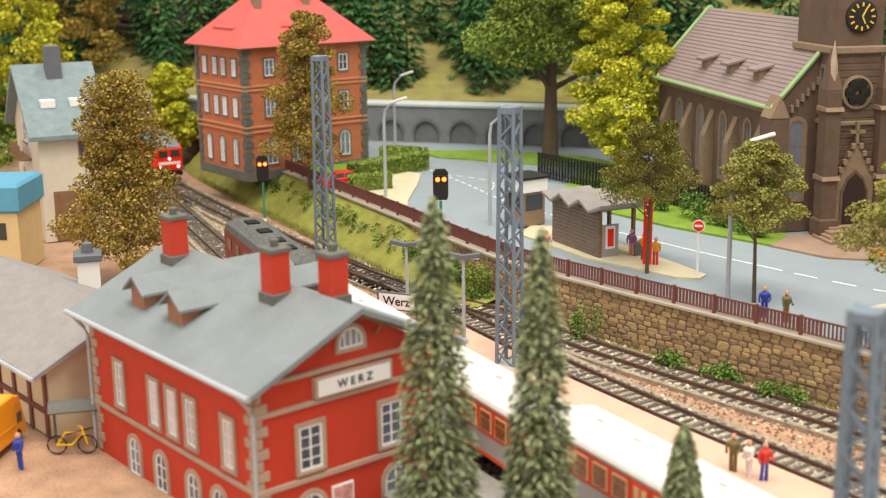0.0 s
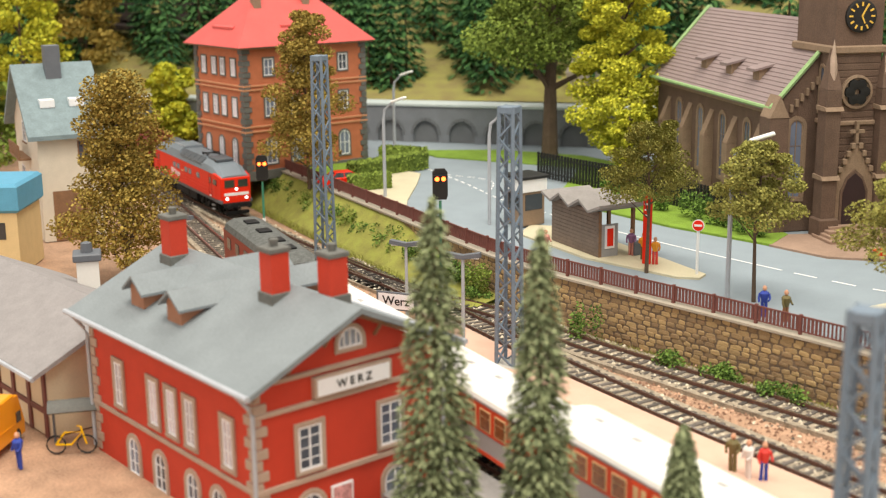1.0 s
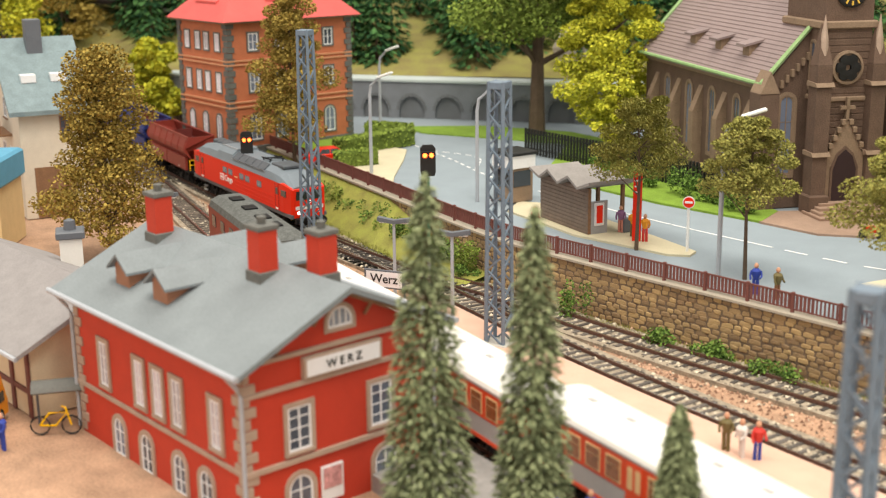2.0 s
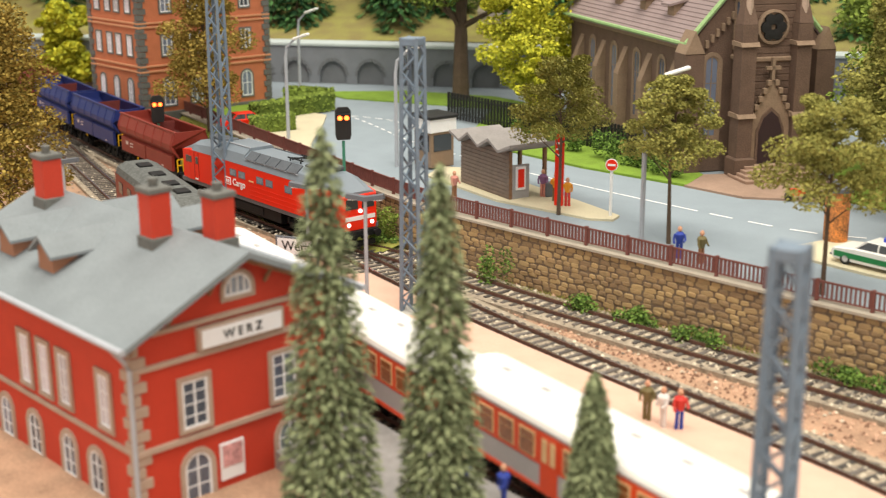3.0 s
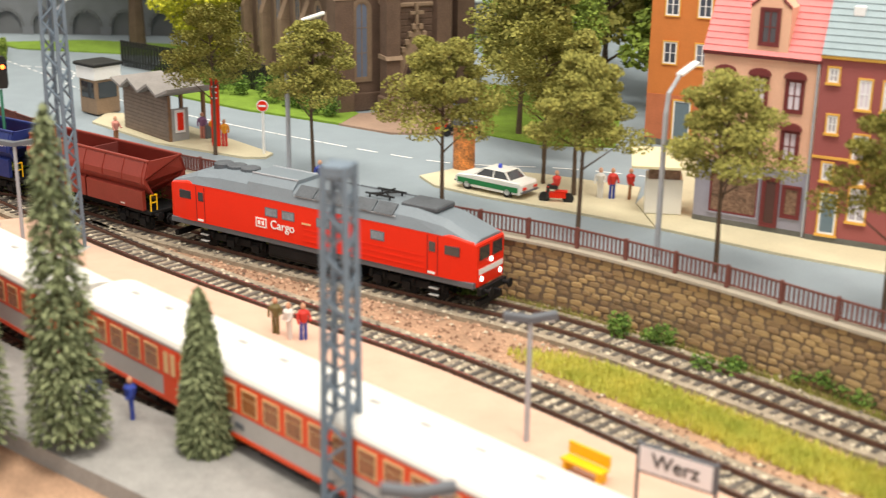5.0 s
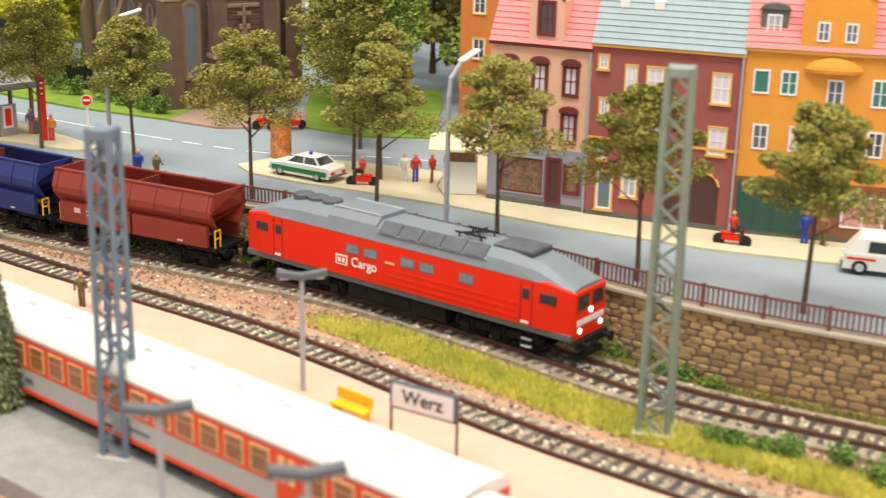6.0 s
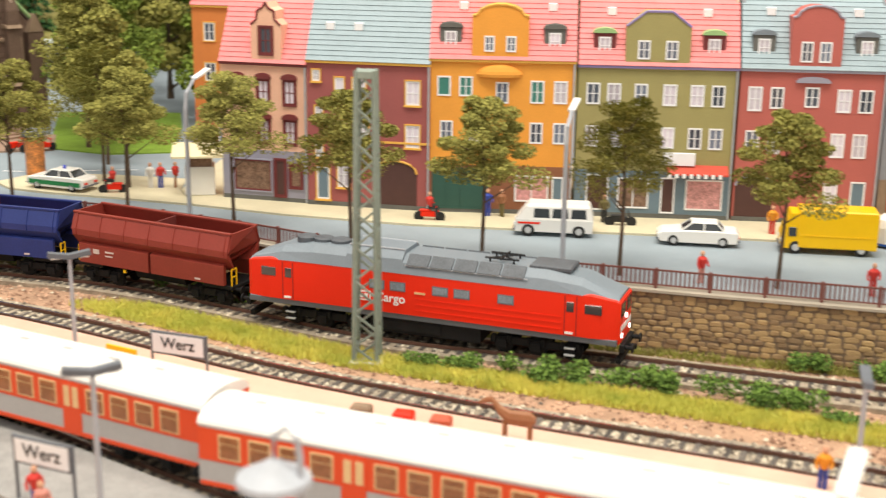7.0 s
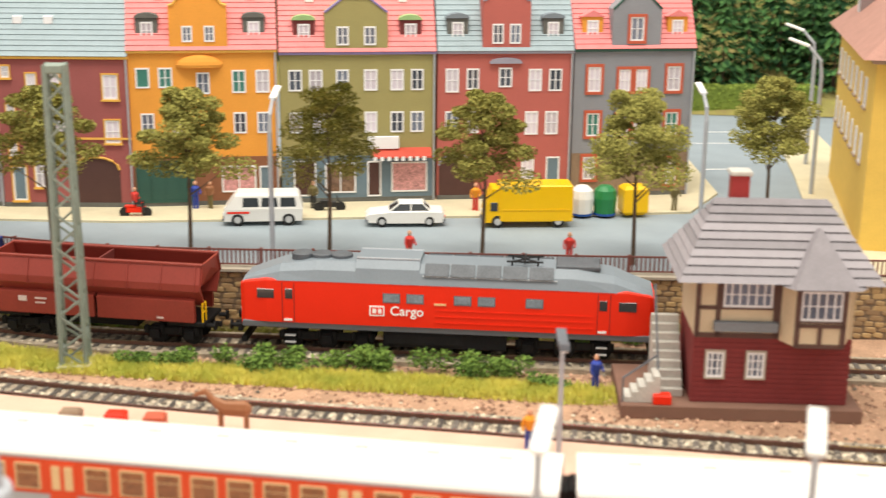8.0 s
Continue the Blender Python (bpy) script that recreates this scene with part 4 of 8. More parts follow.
    for x, y, top in ((5.3, 0.9, 11.9), (15.2, 0.8, 11.9), (3.0, -0.8, 11.8)):
        c = part("chimney", G().box(x - 0.5, y - 0.5, rg - 2.6, x + 0.5, y + 0.5, top - 0.45, b=0.03), M["st_red"], root, "red brick chimney")
        part("chimney_cap", G().box(x - 0.58, y - 0.58, top - 0.46, x + 0.58, y + 0.58, top - 0.2, b=0.04).lathe([(0.2, top - 0.2), (0.24, top + 0.15), (0.15, top + 0.18)], 8, Matrix.Translation((x, y, 0))), M["quoin"], c)
        part("chimney_flashing", G().box(x - 0.6, y - 0.6, rg - 2.5, x + 0.6, y + 0.6, rg - abs(y) * rr + 0.22, b=0.04), M["quoin"], c)
    for sgn in (1, -1):
        for x in (9.2, 13.0):
            z0 = 7.8
            d = part("dormer", G().prism([(-0.68, z0 - 0.9), (0.68, z0 - 0.9), (0.68, z0 + 0.95), (0, z0 + 1.45), (-0.68, z0 + 0.95)], sgn * 4.2, sgn * 0.8, "y", Matrix.Translation((x, 0, 0))), paint("dormer_timber", (0.36, 0.17, 0.1), 0.8), root)
            for k in (1, -1):
                part("dormer_roof", G().prism([(0, z0 + 1.62), (k * 1.05, z0 + 0.82), (k * 1.05, z0 + 0.68), (0, z0 + 1.45)], sgn * 4.5, sgn * 0.5, "y", Matrix.Translation((x, 0, 0))), M["st_roof"], d)


def letters(parent, text, x, y, z, size, rz, material=None, tilt=90):
    """Lettering with the built-in font, as a mesh."""
    cu = bpy.data.curves.new("lettering", "FONT")
    cu.body, cu.size, cu.align_x, cu.extrude = text, size * 0.01 * 1.35, "CENTER", 0.0001
    cu.offset = size * 0.00018
    tmp = bpy.data.objects.new("lettering", cu)
    scene.collection.objects.link(tmp)
    me = bpy.data.meshes.new_from_object(tmp.evaluated_get(bpy.context.evaluated_depsgraph_get()))
    bpy.data.objects.remove(tmp)
    me.materials.clear()
    me.materials.append(material or M["black"])
    ob = new("lettering", me)
    ob.parent = parent
    ob.matrix_basis = pose(x * 0.01, y * 0.01, z * 0.01, tilt, 0, rz)
    return ob


station()


def brick_house():
    root = thing("brick_house", -124.9, 87.9, S - 0.6, 84, "three-storey orange brick house with a red tiled hip roof", "house")
    # local x along the long face to the right, y to the back (the narrow face lies at x = 0)
    w, d, ev = 14.6, 10.0, 13.4
    part("wall", G().box(0, 0, 0, w, d, ev), M["brick_o"], root)
    part("plinth", G().box(-0.1, -0.1, 0, w + 0.1, d + 0.1, 1.0, b=0.04), M["quoin"], root)
    for z in (5.0, 5.5, 9.2, 9.6):
        part("string_course", G().box(-0.14, -0.14, z - 0.1, w + 0.14, d + 0.14, z + 0.1, b=0.03), paint("orange_course", (0.55, 0.25, 0.13)), root)
    part("cornice", G().box(-0.7, -0.7, ev - 0.1, w + 0.7, d + 0.7, ev + 0.2, b=0.05), M["church_l"], root)
    g = G().loft([[(-0.9, -0.9, ev + 0.1), (w + 0.9, -0.9, ev + 0.1), (w + 0.9, d + 0.9, ev + 0.1), (-0.9, d + 0.9, ev + 0.1)], [(4.2, d / 2 - 0.6, ev + 5.2), (w - 4.2, d / 2 - 0.6, ev + 5.2), (w - 4.2, d / 2 + 0.6, ev + 5.2), (4.2, d / 2 + 0.6, ev + 5.2)]])
    part("roof", g, M["roof_r"], root)
    for x, y in ((0, 0), (w, 0), (0, d), (w, d)):
        for i in range(22):
            k = 0.75 if i % 2 else 0.5
            part("quoin", G().box(max(-0.12, x - k), max(-0.12, y - k), 0.6 + i * 0.58, min(w + 0.12, x + k), min(d + 0.12, y + k), 0.6 + i * 0.58 + 0.52), M["quoin"], root)
    for z, hh, ar in ((11.4, 1.7, False), (7.4, 1.9, False), (2.9, 2.6, True)):
        for x in (2.9, 5.9, 8.9, 11.8):
            window(root, x, z, 1.25 if ar else 1.1, hh, 0, arched=ar, bars=(1, 1), surround=("quoin", 0.16))
        turn = Matrix.Rotation(-math.pi / 2, 4, "Z")
        for y in ((1.9, 4.1, 5.9, 8.1) if z > 4 else (2.2, 5.0, 7.8)):
            window(root, -y, z, 0.95, hh, 0, arched=ar, rot=turn, bars=(1, 1), pane_m="pane_l", surround=("quoin", 0.14))
    dm = paint("red_dormer", (0.5, 0.12, 0.08))
    for x, y, a in ((7.3, 1.2, 0),):
        d1 = part("dormer", G().box(x - 1.8, y, ev + 0.6, x + 1.8, y + 3.0, ev + 2.0), dm, root)
        part("dormer_roof", G().prism([(y - 0.4, ev + 2.0), (y + 3.4, ev + 2.9), (y + 3.4, ev + 2.7), (y - 0.4, ev + 1.8)], x - 2.2, x + 2.2, "x"), M["roof_r"], d1)
        for k in (-1.1, 0, 1.1):
            window(d1, x + k, ev + 1.3, 0.7, 0.9, y, bars=(1, 0))
    d2 = part("dormer", G().box(1.0, d / 2 - 1.7, ev + 0.6, 3.0, d / 2 + 1.7, ev + 2.0), dm, root)
    part("dormer_roof", G().prism([(0.6, ev + 1.9), (3.4, ev + 2.8), (3.4, ev + 2.6), (0.6, ev + 1.7)], d / 2 - 2.1, d / 2 + 2.1, "y"), M["roof_r"], d2)
    for y in (-0.9, 0, 0.9):
        window(d2, -(d / 2 + y), ev + 1.3, 0.6, 0.8, 1.0, bars=(1, 0), rot=Matrix.Rotation(-math.pi / 2, 4, "Z"))
    for x, y in ((3.6, 3.2), (9.5, 3.4)):
        part("chimney", G().box(x - 0.4, y - 0.4, ev + 2, x + 0.4, y + 0.4, ev + 6.2, b=0.05), M["church_l"], root)


brick_house()


def church():
    """Dark neo-gothic church: local x runs back along the nave from the front wall, y to the left across the front."""
    root = thing("church", -72.6, 101.3, S, 147, "dark brown neo-gothic church with a slate roof and green gutters", "church")
    L, Wd, ev, rg = 26.5, 10.2, 10.2, 16.3
    hw = 1.95
    # x = 0 is the front; the near long side is y = 0, the far one y = -Wd
    part("nave_wall", G().prism([(0, 0), (-Wd, 0), (-Wd, ev), (-Wd / 2, rg - 0.3), (0, ev)], 0.0, L, "x"), M["church"], root)
    part("plinth", G().box(-0.25, -Wd - 0.3, 0, L + 0.2, 0.3, 1.5, b=0.08), M["church"], root)
    for sgn, y0 in ((1, 0.0), (-1, -Wd)):
        n = 22
        g, top = G(), []
        for i in range(n):
            a, b = i / n, (i + 1) / n
            ya, za = y0 + sgn * 0.7 * (1 - a) - sgn * (Wd / 2) * a, ev - 0.4 + (rg - ev + 0.4) * a
            yb, zb = y0 + sgn * 0.7 * (1 - b) - sgn * (Wd / 2) * b, ev - 0.4 + (rg - ev + 0.4) * b
            top += [(ya, za + 0.1), (yb, zb + 0.02)]
        g.prism(top + [(top[-1][0], top[-1][1] - 0.25), (top[0][0], top[0][1] - 0.3)], -0.1, L + 0.3, "x")
        part("roof_slope", g, M["church_roof"], root)
        part("gutter", G().tube([(-0.3, y0 + sgn * 0.75, ev - 0.35), (L + 0.3, y0 + sgn * 0.75, ev - 0.35)], 0.16, 6), M["copper"], root)
        for x in (-0.12, L + 0.3):
            part("verge_edge", G().tube([(x, y0 + sgn * 0.8, ev - 0.3), (x, -Wd / 2, rg + 0.15)], 0.2, 6), M["copper"], root)
        part("eave_frieze", G().box(0.3, min(y0, y0 + sgn * 0.18), ev - 1.0, L - 0.3, max(y0, y0 + sgn * 0.18), ev - 0.55, b=0.03), M["church_l"], root)
        for x in (3.2, 8.2, 13.2, 18.2, 23.5):
            bt = G().box(x - 0.45, min(y0, y0 + sgn * 0.9), 0, x + 0.45, max(y0, y0 + sgn * 0.9), 6.0, b=0.05)
            bt.prism([(y0, 6.0), (y0 + sgn * 0.9, 6.0), (y0, 8.2)], x - 0.45, x + 0.45, "x")
            part("buttress", bt, M["church_l"], root)
        turn = Matrix.Rotation(math.pi, 4, "Z") if sgn > 0 else Matrix()
        for x in (1.4, 5.7, 10.7, 15.7, 20.8):
            window(root, -x if sgn > 0 else x, 5.4, 1.2, 5.6, (0.0 if sgn > 0 else -Wd), frame_m="church_l", pane_m="pane", bars=(1, 2), arched=True, rot=turn, surround=("church_l", 0.25))
        if sgn > 0:
            for x in (6.0, 11.5, 17.0):
                z0 = 12.2
                yy = y0 - (z0 - ev) / (rg - ev) * Wd / 2
                d = part("roof_dormer", G().prism([(yy + 1.0, z0 - 0.9), (yy + 1.0, z0 + 0.1), (yy - 2.4, z0 + 0.9), (yy - 2.4, z0 - 0.9)], x - 0.6, x + 0.6, "x"), M["church_l"], root)
                part("dormer_roof", G().prism([(yy + 1.5, z0 + 0.0), (yy + 1.5, z0 + 0.18), (yy - 2.6, z0 + 1.15), (yy - 2.6, z0 + 0.95)], x - 0.85, x + 0.85, "x"), M["church_roof"], d)
    # front wall dressing and tower; the front faces -x
    ft = Matrix.Rotation(-math.pi / 2, 4, "Z")
    tw = part("tower", G().box(-2.2, -Wd / 2 - hw, 0, 4.0, -Wd / 2 + hw, 30.0, b=0.1), M["church"], root)
    part("tower_ledge", G().box(-2.5, -Wd / 2 - hw - 0.3, 14.1, 4.3, -Wd / 2 + hw + 0.3, 14.7, b=0.1), M["church_l"], tw)
    part("tower_ledge", G().box(-2.4, -Wd / 2 - hw - 0.2, 8.6, 4.2, -Wd / 2 + hw + 0.2, 9.0, b=0.1), M["church_l"], tw)
    for y in (-Wd / 2 - hw - 0.3, -Wd / 2 + hw + 0.3):
        bt = G().box(-3.2, y - 0.6, 0, -1.9, y + 0.6, 11.5, b=0.06)
        bt.loft([[(-3.2, y - 0.6, 11.5), (-1.9, y - 0.6, 11.5), (-1.9, y + 0.6, 11.5), (-3.2, y + 0.6, 11.5)], [(-2.4, y - 0.1, 14.5), (-2.3, y - 0.1, 14.5), (-2.3, y + 0.1, 14.5), (-2.4, y + 0.1, 14.5)]])
        part("tower_buttress", bt, M["church"], tw)
        part("pinnacle", G().lathe([(0.35, 12.2), (0.3, 13.4), (0.02, 15.2)], 6, Matrix.Translation((-2.7, y, 0))), M["st_stone"], tw)
    door = part("portal", G().prism([(-Wd / 2 - 1.6, 0), (-Wd / 2 + 1.6, 0), (-Wd / 2 + 1.6, 4.4), (-Wd / 2, 7.4), (-Wd / 2 - 1.6, 4.4)], -2.8, -2.1, "x"), M["church_l"], root)
    part("portal_arch", G().prism([(-Wd / 2 - 1.15, 0.4), (-Wd / 2 + 1.15, 0.4), (-Wd / 2 + 1.15, 3.6), (-Wd / 2 + 0.7, 4.7), (-Wd / 2, 5.3), (-Wd / 2 - 0.7, 4.7), (-Wd / 2 - 1.15, 3.6)], -2.9, -2.75, "x"), M["church"], door)
    part("door_leaf", G().prism([(-Wd / 2 - 0.95, 0.45), (-Wd / 2 + 0.95, 0.45), (-Wd / 2 + 0.95, 3.5), (-Wd / 2 + 0.6, 4.5), (-Wd / 2, 5.0), (-Wd / 2 - 0.6, 4.5), (-Wd / 2 - 0.95, 3.5)], -2.95, -2.85, "x"), paint("dark_violet_door", (0.035, 0.018, 0.02)), door)
    part("cross", G().box(-2.9, -Wd / 2 - 0.12, 7.3, -2.6, -Wd / 2 + 0.12, 9.0).box(-2.9, -Wd / 2 - 0.6, 8.1, -2.6, -Wd / 2 + 0.6, 8.35), M["church_l"], door)
    part("rose_window", G().lathe([(1.3, 0), (1.3, 0.25), (1.1, 0.3), (1.05, 0.12), (0.0, 0.1)], 20, Matrix.Translation((-2.2, -Wd / 2, 11.2)) @ Matrix.Rotation(-math.pi / 2, 4, "Y")), M["church_l"], tw)
    for k in range(6):
        part("rose_foil", G().lathe([(0.42, 0), (0.42, 0.34), (0.0, 0.36)], 10, Matrix.Translation((-2.2, -Wd / 2 + 0.62 * math.cos(k * 1.047), 11.2 + 0.62 * math.sin(k * 1.047))) @ Matrix.Rotation(-math.pi / 2, 4, "Y")), M["black"], tw)
    ck = part("clock", G().lathe([(1.25, 0), (1.25, 0.2), (1.1, 0.24), (0, 0.24)], 20, Matrix.Translation((-2.2, -Wd / 2, 16.9)) @ Matrix.Rotation(-math.pi / 2, 4, "Y")), M["black"], tw, "black clock face with gold figures")
    marks = G()
    for k in range(12):
        a = k * math.pi / 6
        marks.box(-0.1, -0.06, 0.75, 0.0, 0.06, 1.05, Matrix.Translation((-2.42, -Wd / 2, 16.9)) @ Matrix.Rotation(a, 4, "X"))
    marks.box(-0.1, -0.05, 0, 0, 0.05, 0.85, Matrix.Translation((-2.42, -Wd / 2, 16.9)) @ Matrix.Rotation(0.5, 4, "X")).box(-0.1, -0.05, 0, 0, 0.05, 0.6, Matrix.Translation((-2.42, -Wd / 2, 16.9)) @ Matrix.Rotation(2.7, 4, "X"))
    part("gilding", marks, paint("gold_paint", (0.8, 0.5, 0.08), 0.4), ck)
    for y in (-1.45, -Wd + 1.45):
        window(root, -y, 5.8, 1.15, 6.2, 0, frame_m="church_l", pane_m="pane", bars=(1, 2), arched=True, rot=ft, surround=("church_l", 0.3))
        part("corner_pier", G().box(-0.9, y * 0 + (0.4 if y > -5 else -Wd - 0.4) - 0.8, 0, 0.9, (0.4 if y > -5 else -Wd - 0.4) + 0.8, 9.2, b=0.06), M["church"], root)
        part("corner_gablet", G().prism([((0.4 if y > -5 else -Wd - 0.4) - 0.8, 9.2), ((0.4 if y > -5 else -Wd - 0.4) + 0.8, 9.2), ((0.4 if y > -5 else -Wd - 0.4), 10.9)], -0.95, 0.9, "x"), M["church_l"], root)
    # coursed stonework, blind lancets and drip ledges on the tower
    for i in range(26):
        z = 0.9 + i * 0.52
        part("stone_course", G().box(-2.24, -Wd / 2 - hw + 0.1, z, -2.1, -Wd / 2 + hw - 0.1, z + 0.44, b=0.03), M["church"], tw)
    for sgn in (1, -1):
        y = -Wd / 2 + sgn * (hw + 0.3)
        for z in (4.6, 9.9):
            part("drip_ledge", G().prism([(-3.45, z), (-1.8, z), (-1.8, z + 0.35), (-3.2, z + 0.3)], y - 0.75, y + 0.75, "y"), M["church_l"], tw)
        part("tower_plinth", G().box(-3.45, y - 0.8, 0, -1.8, y + 0.8, 1.6, b=0.12), M["church"], tw)
        for k in range(5):
            u = k / 5
            part("crocket", G().box(-3.02, -Wd / 2 + sgn * 1.6 * (1 - u) - 0.16, 4.5 + 3.0 * u, -2.7, -Wd / 2 + sgn * 1.6 * (1 - u) + 0.16, 4.95 + 3.0 * u, b=0.05), M["church_l"], root)
        for x in (-0.6, 1.2, 3.0):
            window(tw, x * sgn * -1 if sgn > 0 else x, 11.3, 0.7, 3.6, (Wd / 2 - hw) if sgn > 0 else -Wd / 2 - hw, frame_m="church_l", pane_m="pane", bars=(0, 2), arched=True, rot=Matrix.Rotation(math.pi, 4, "Z") if sgn > 0 else Matrix(), surround=("church_l", 0.15))
    for i in range(9):
        y = -0.9 - i * 0.42
        for yy in (y, -Wd - y):
            part("frieze_corbel", G().box(-0.25, yy - 0.12, 9.5 + i * 0.42, 0, yy + 0.12, 10.1 + i * 0.42, b=0.03), M["church_l"], root)
    st = thing("church_steps", -72.6, 101.3, S + 0.14, 147, "worn stone steps before the church door", "steps")
    for i in range(4):
        part("step", G().box(-5.6 + i * 0.65, -Wd / 2 - 3.2 + i * 0.3, 0, -2.6, -Wd / 2 + 3.2 - i * 0.3, 0.22 * (i + 1), b=0.03), paint("step_stone", (0.33, 0.22, 0.16), 0.85), st)


church()


def arcade():
    """Grey retaining wall with blind arches below the hill."""
    a, b = np.array((-164.5, 95.2)), np.array((-73.3, 146.0))
    d = (b - a) / np.hypot(*(b - a))
    L = np.hypot(*(b - a))
    root = thing("arcade_wall", *a, S, math.degrees(math.atan2(d[1], d[0])), "grey blind-arched retaining wall below the hill", "wall", "", "structure")
    part("wall_body", G().box(0, 0.35, -0.3, L, 3.0, 4.3), M["arch_d"], root)
    part("coping", G().box(-0.1, -0.2, 4.2, L + 0.1, 3.1, 4.55, b=0.06), paint("pale_coping", (0.5, 0.56, 0.55)), root)
    n = int(L / 4.4)
    for i in range(n):
        x0 = i * 4.4
        g = G()
        arc = [(x0 + 2.2 + 1.55 * math.cos(t), 0.9 + 1.75 * math.sin(t)) for t in np.linspace(0, math.pi, 10)]
        for p, q in zip(arc, arc[1:]):
            g.prism([(p[0], p[1]), (q[0], q[1]), (q[0], 4.2), (p[0], 4.2)], 0, 0.4, "y")
        g.box(x0, 0, -0.3, x0 + 0.65, 0.4, 4.2).box(x0 + 3.75, 0, -0.3, x0 + 4.4, 0.4, 4.2)
        part("arch_bay", g, M["arch"], root)
        ring = G()
        for k in range(9):
            t0, t1 = math.pi * k / 9 + 0.03, math.pi * (k + 1) / 9 - 0.03
            ring.prism([(x0 + 2.2 + r * math.cos(t), 0.9 + r * 1.1 * math.sin(t)) for r, t in ((1.5, t0), (1.85, t0), (1.85, t1), (1.5, t1))], -0.08, 0.3, "y")
        part("arch_ring", ring, M["arch_d"], root)


arcade()


# ---- rolling stock ----
def wheelset(parent, x, r=0.52):
    g = G()
    for y in (-0.82, 0.82):
        g.lathe([(r + 0.08, -0.07), (r + 0.08, -0.03), (r, 0.0), (r, 0.1), (r * 0.6, 0.12)], 14, Matrix.Translation((x, y, r)) @ Matrix.Rotation(radians(-90 if y > 0 else 90), 4, "X"))
    g.tube([(x, -0.8, r), (x, 0.8, r)], 0.1, 6)
    part("wheelset", g, M["dark"], parent)


def bogie(parent, x, axles, span):
    b = part("bogie", G().box(x - span / 2 - 0.7, -1.15, 0.55, x + span / 2 + 0.7, -0.98, 1.0, b=0.04).box(x - span / 2 - 0.7, 0.98, 0.55, x + span / 2 + 0.7, 1.15, 1.0, b=0.04).box(x - 0.5, -1, 0.5, x + 0.5, 1, 0.95), M["dark"], parent)
    for i in range(axles):
        xx = x - span / 2 + span * i / max(1, axles - 1)
        wheelset(b, xx)
        for y in (-1.22, 1.22):
            g = G()
            g.box(xx - 0.28, y - 0.1, 0.35, xx + 0.28, y + 0.1, 0.85, b=0.04)
            g.tube([(xx - 0.45, y, 0.7), (xx - 0.45, y, 1.1)], 0.12, 6).tube([(xx + 0.45, y, 0.7), (xx + 0.45, y, 1.1)], 0.12, 6)
            part("axle_box", g, M["dark"], b)


def buffers(parent, x, sgn):
    for y in (-1.0, 1.0):
        g = G()
        g.tube([(x, y, 1.2), (x + sgn * 0.45, y, 1.2)], 0.13, 8)
        g.lathe([(0.28, 0), (0.28, 0.08), (0.1, 0.1)], 10, Matrix.Translation((x + sgn * 0.45, y, 1.2)) @ Matrix.Rotation(sgn * math.pi / 2, 4, "Y"))
        part("buffer", g, M["dark"], parent)
    part("coupling_hook", G().box(min(x, x + sgn * 0.5), -0.12, 0.85, max(x, x + sgn * 0.5), 0.12, 1.1), M["dark"], parent)


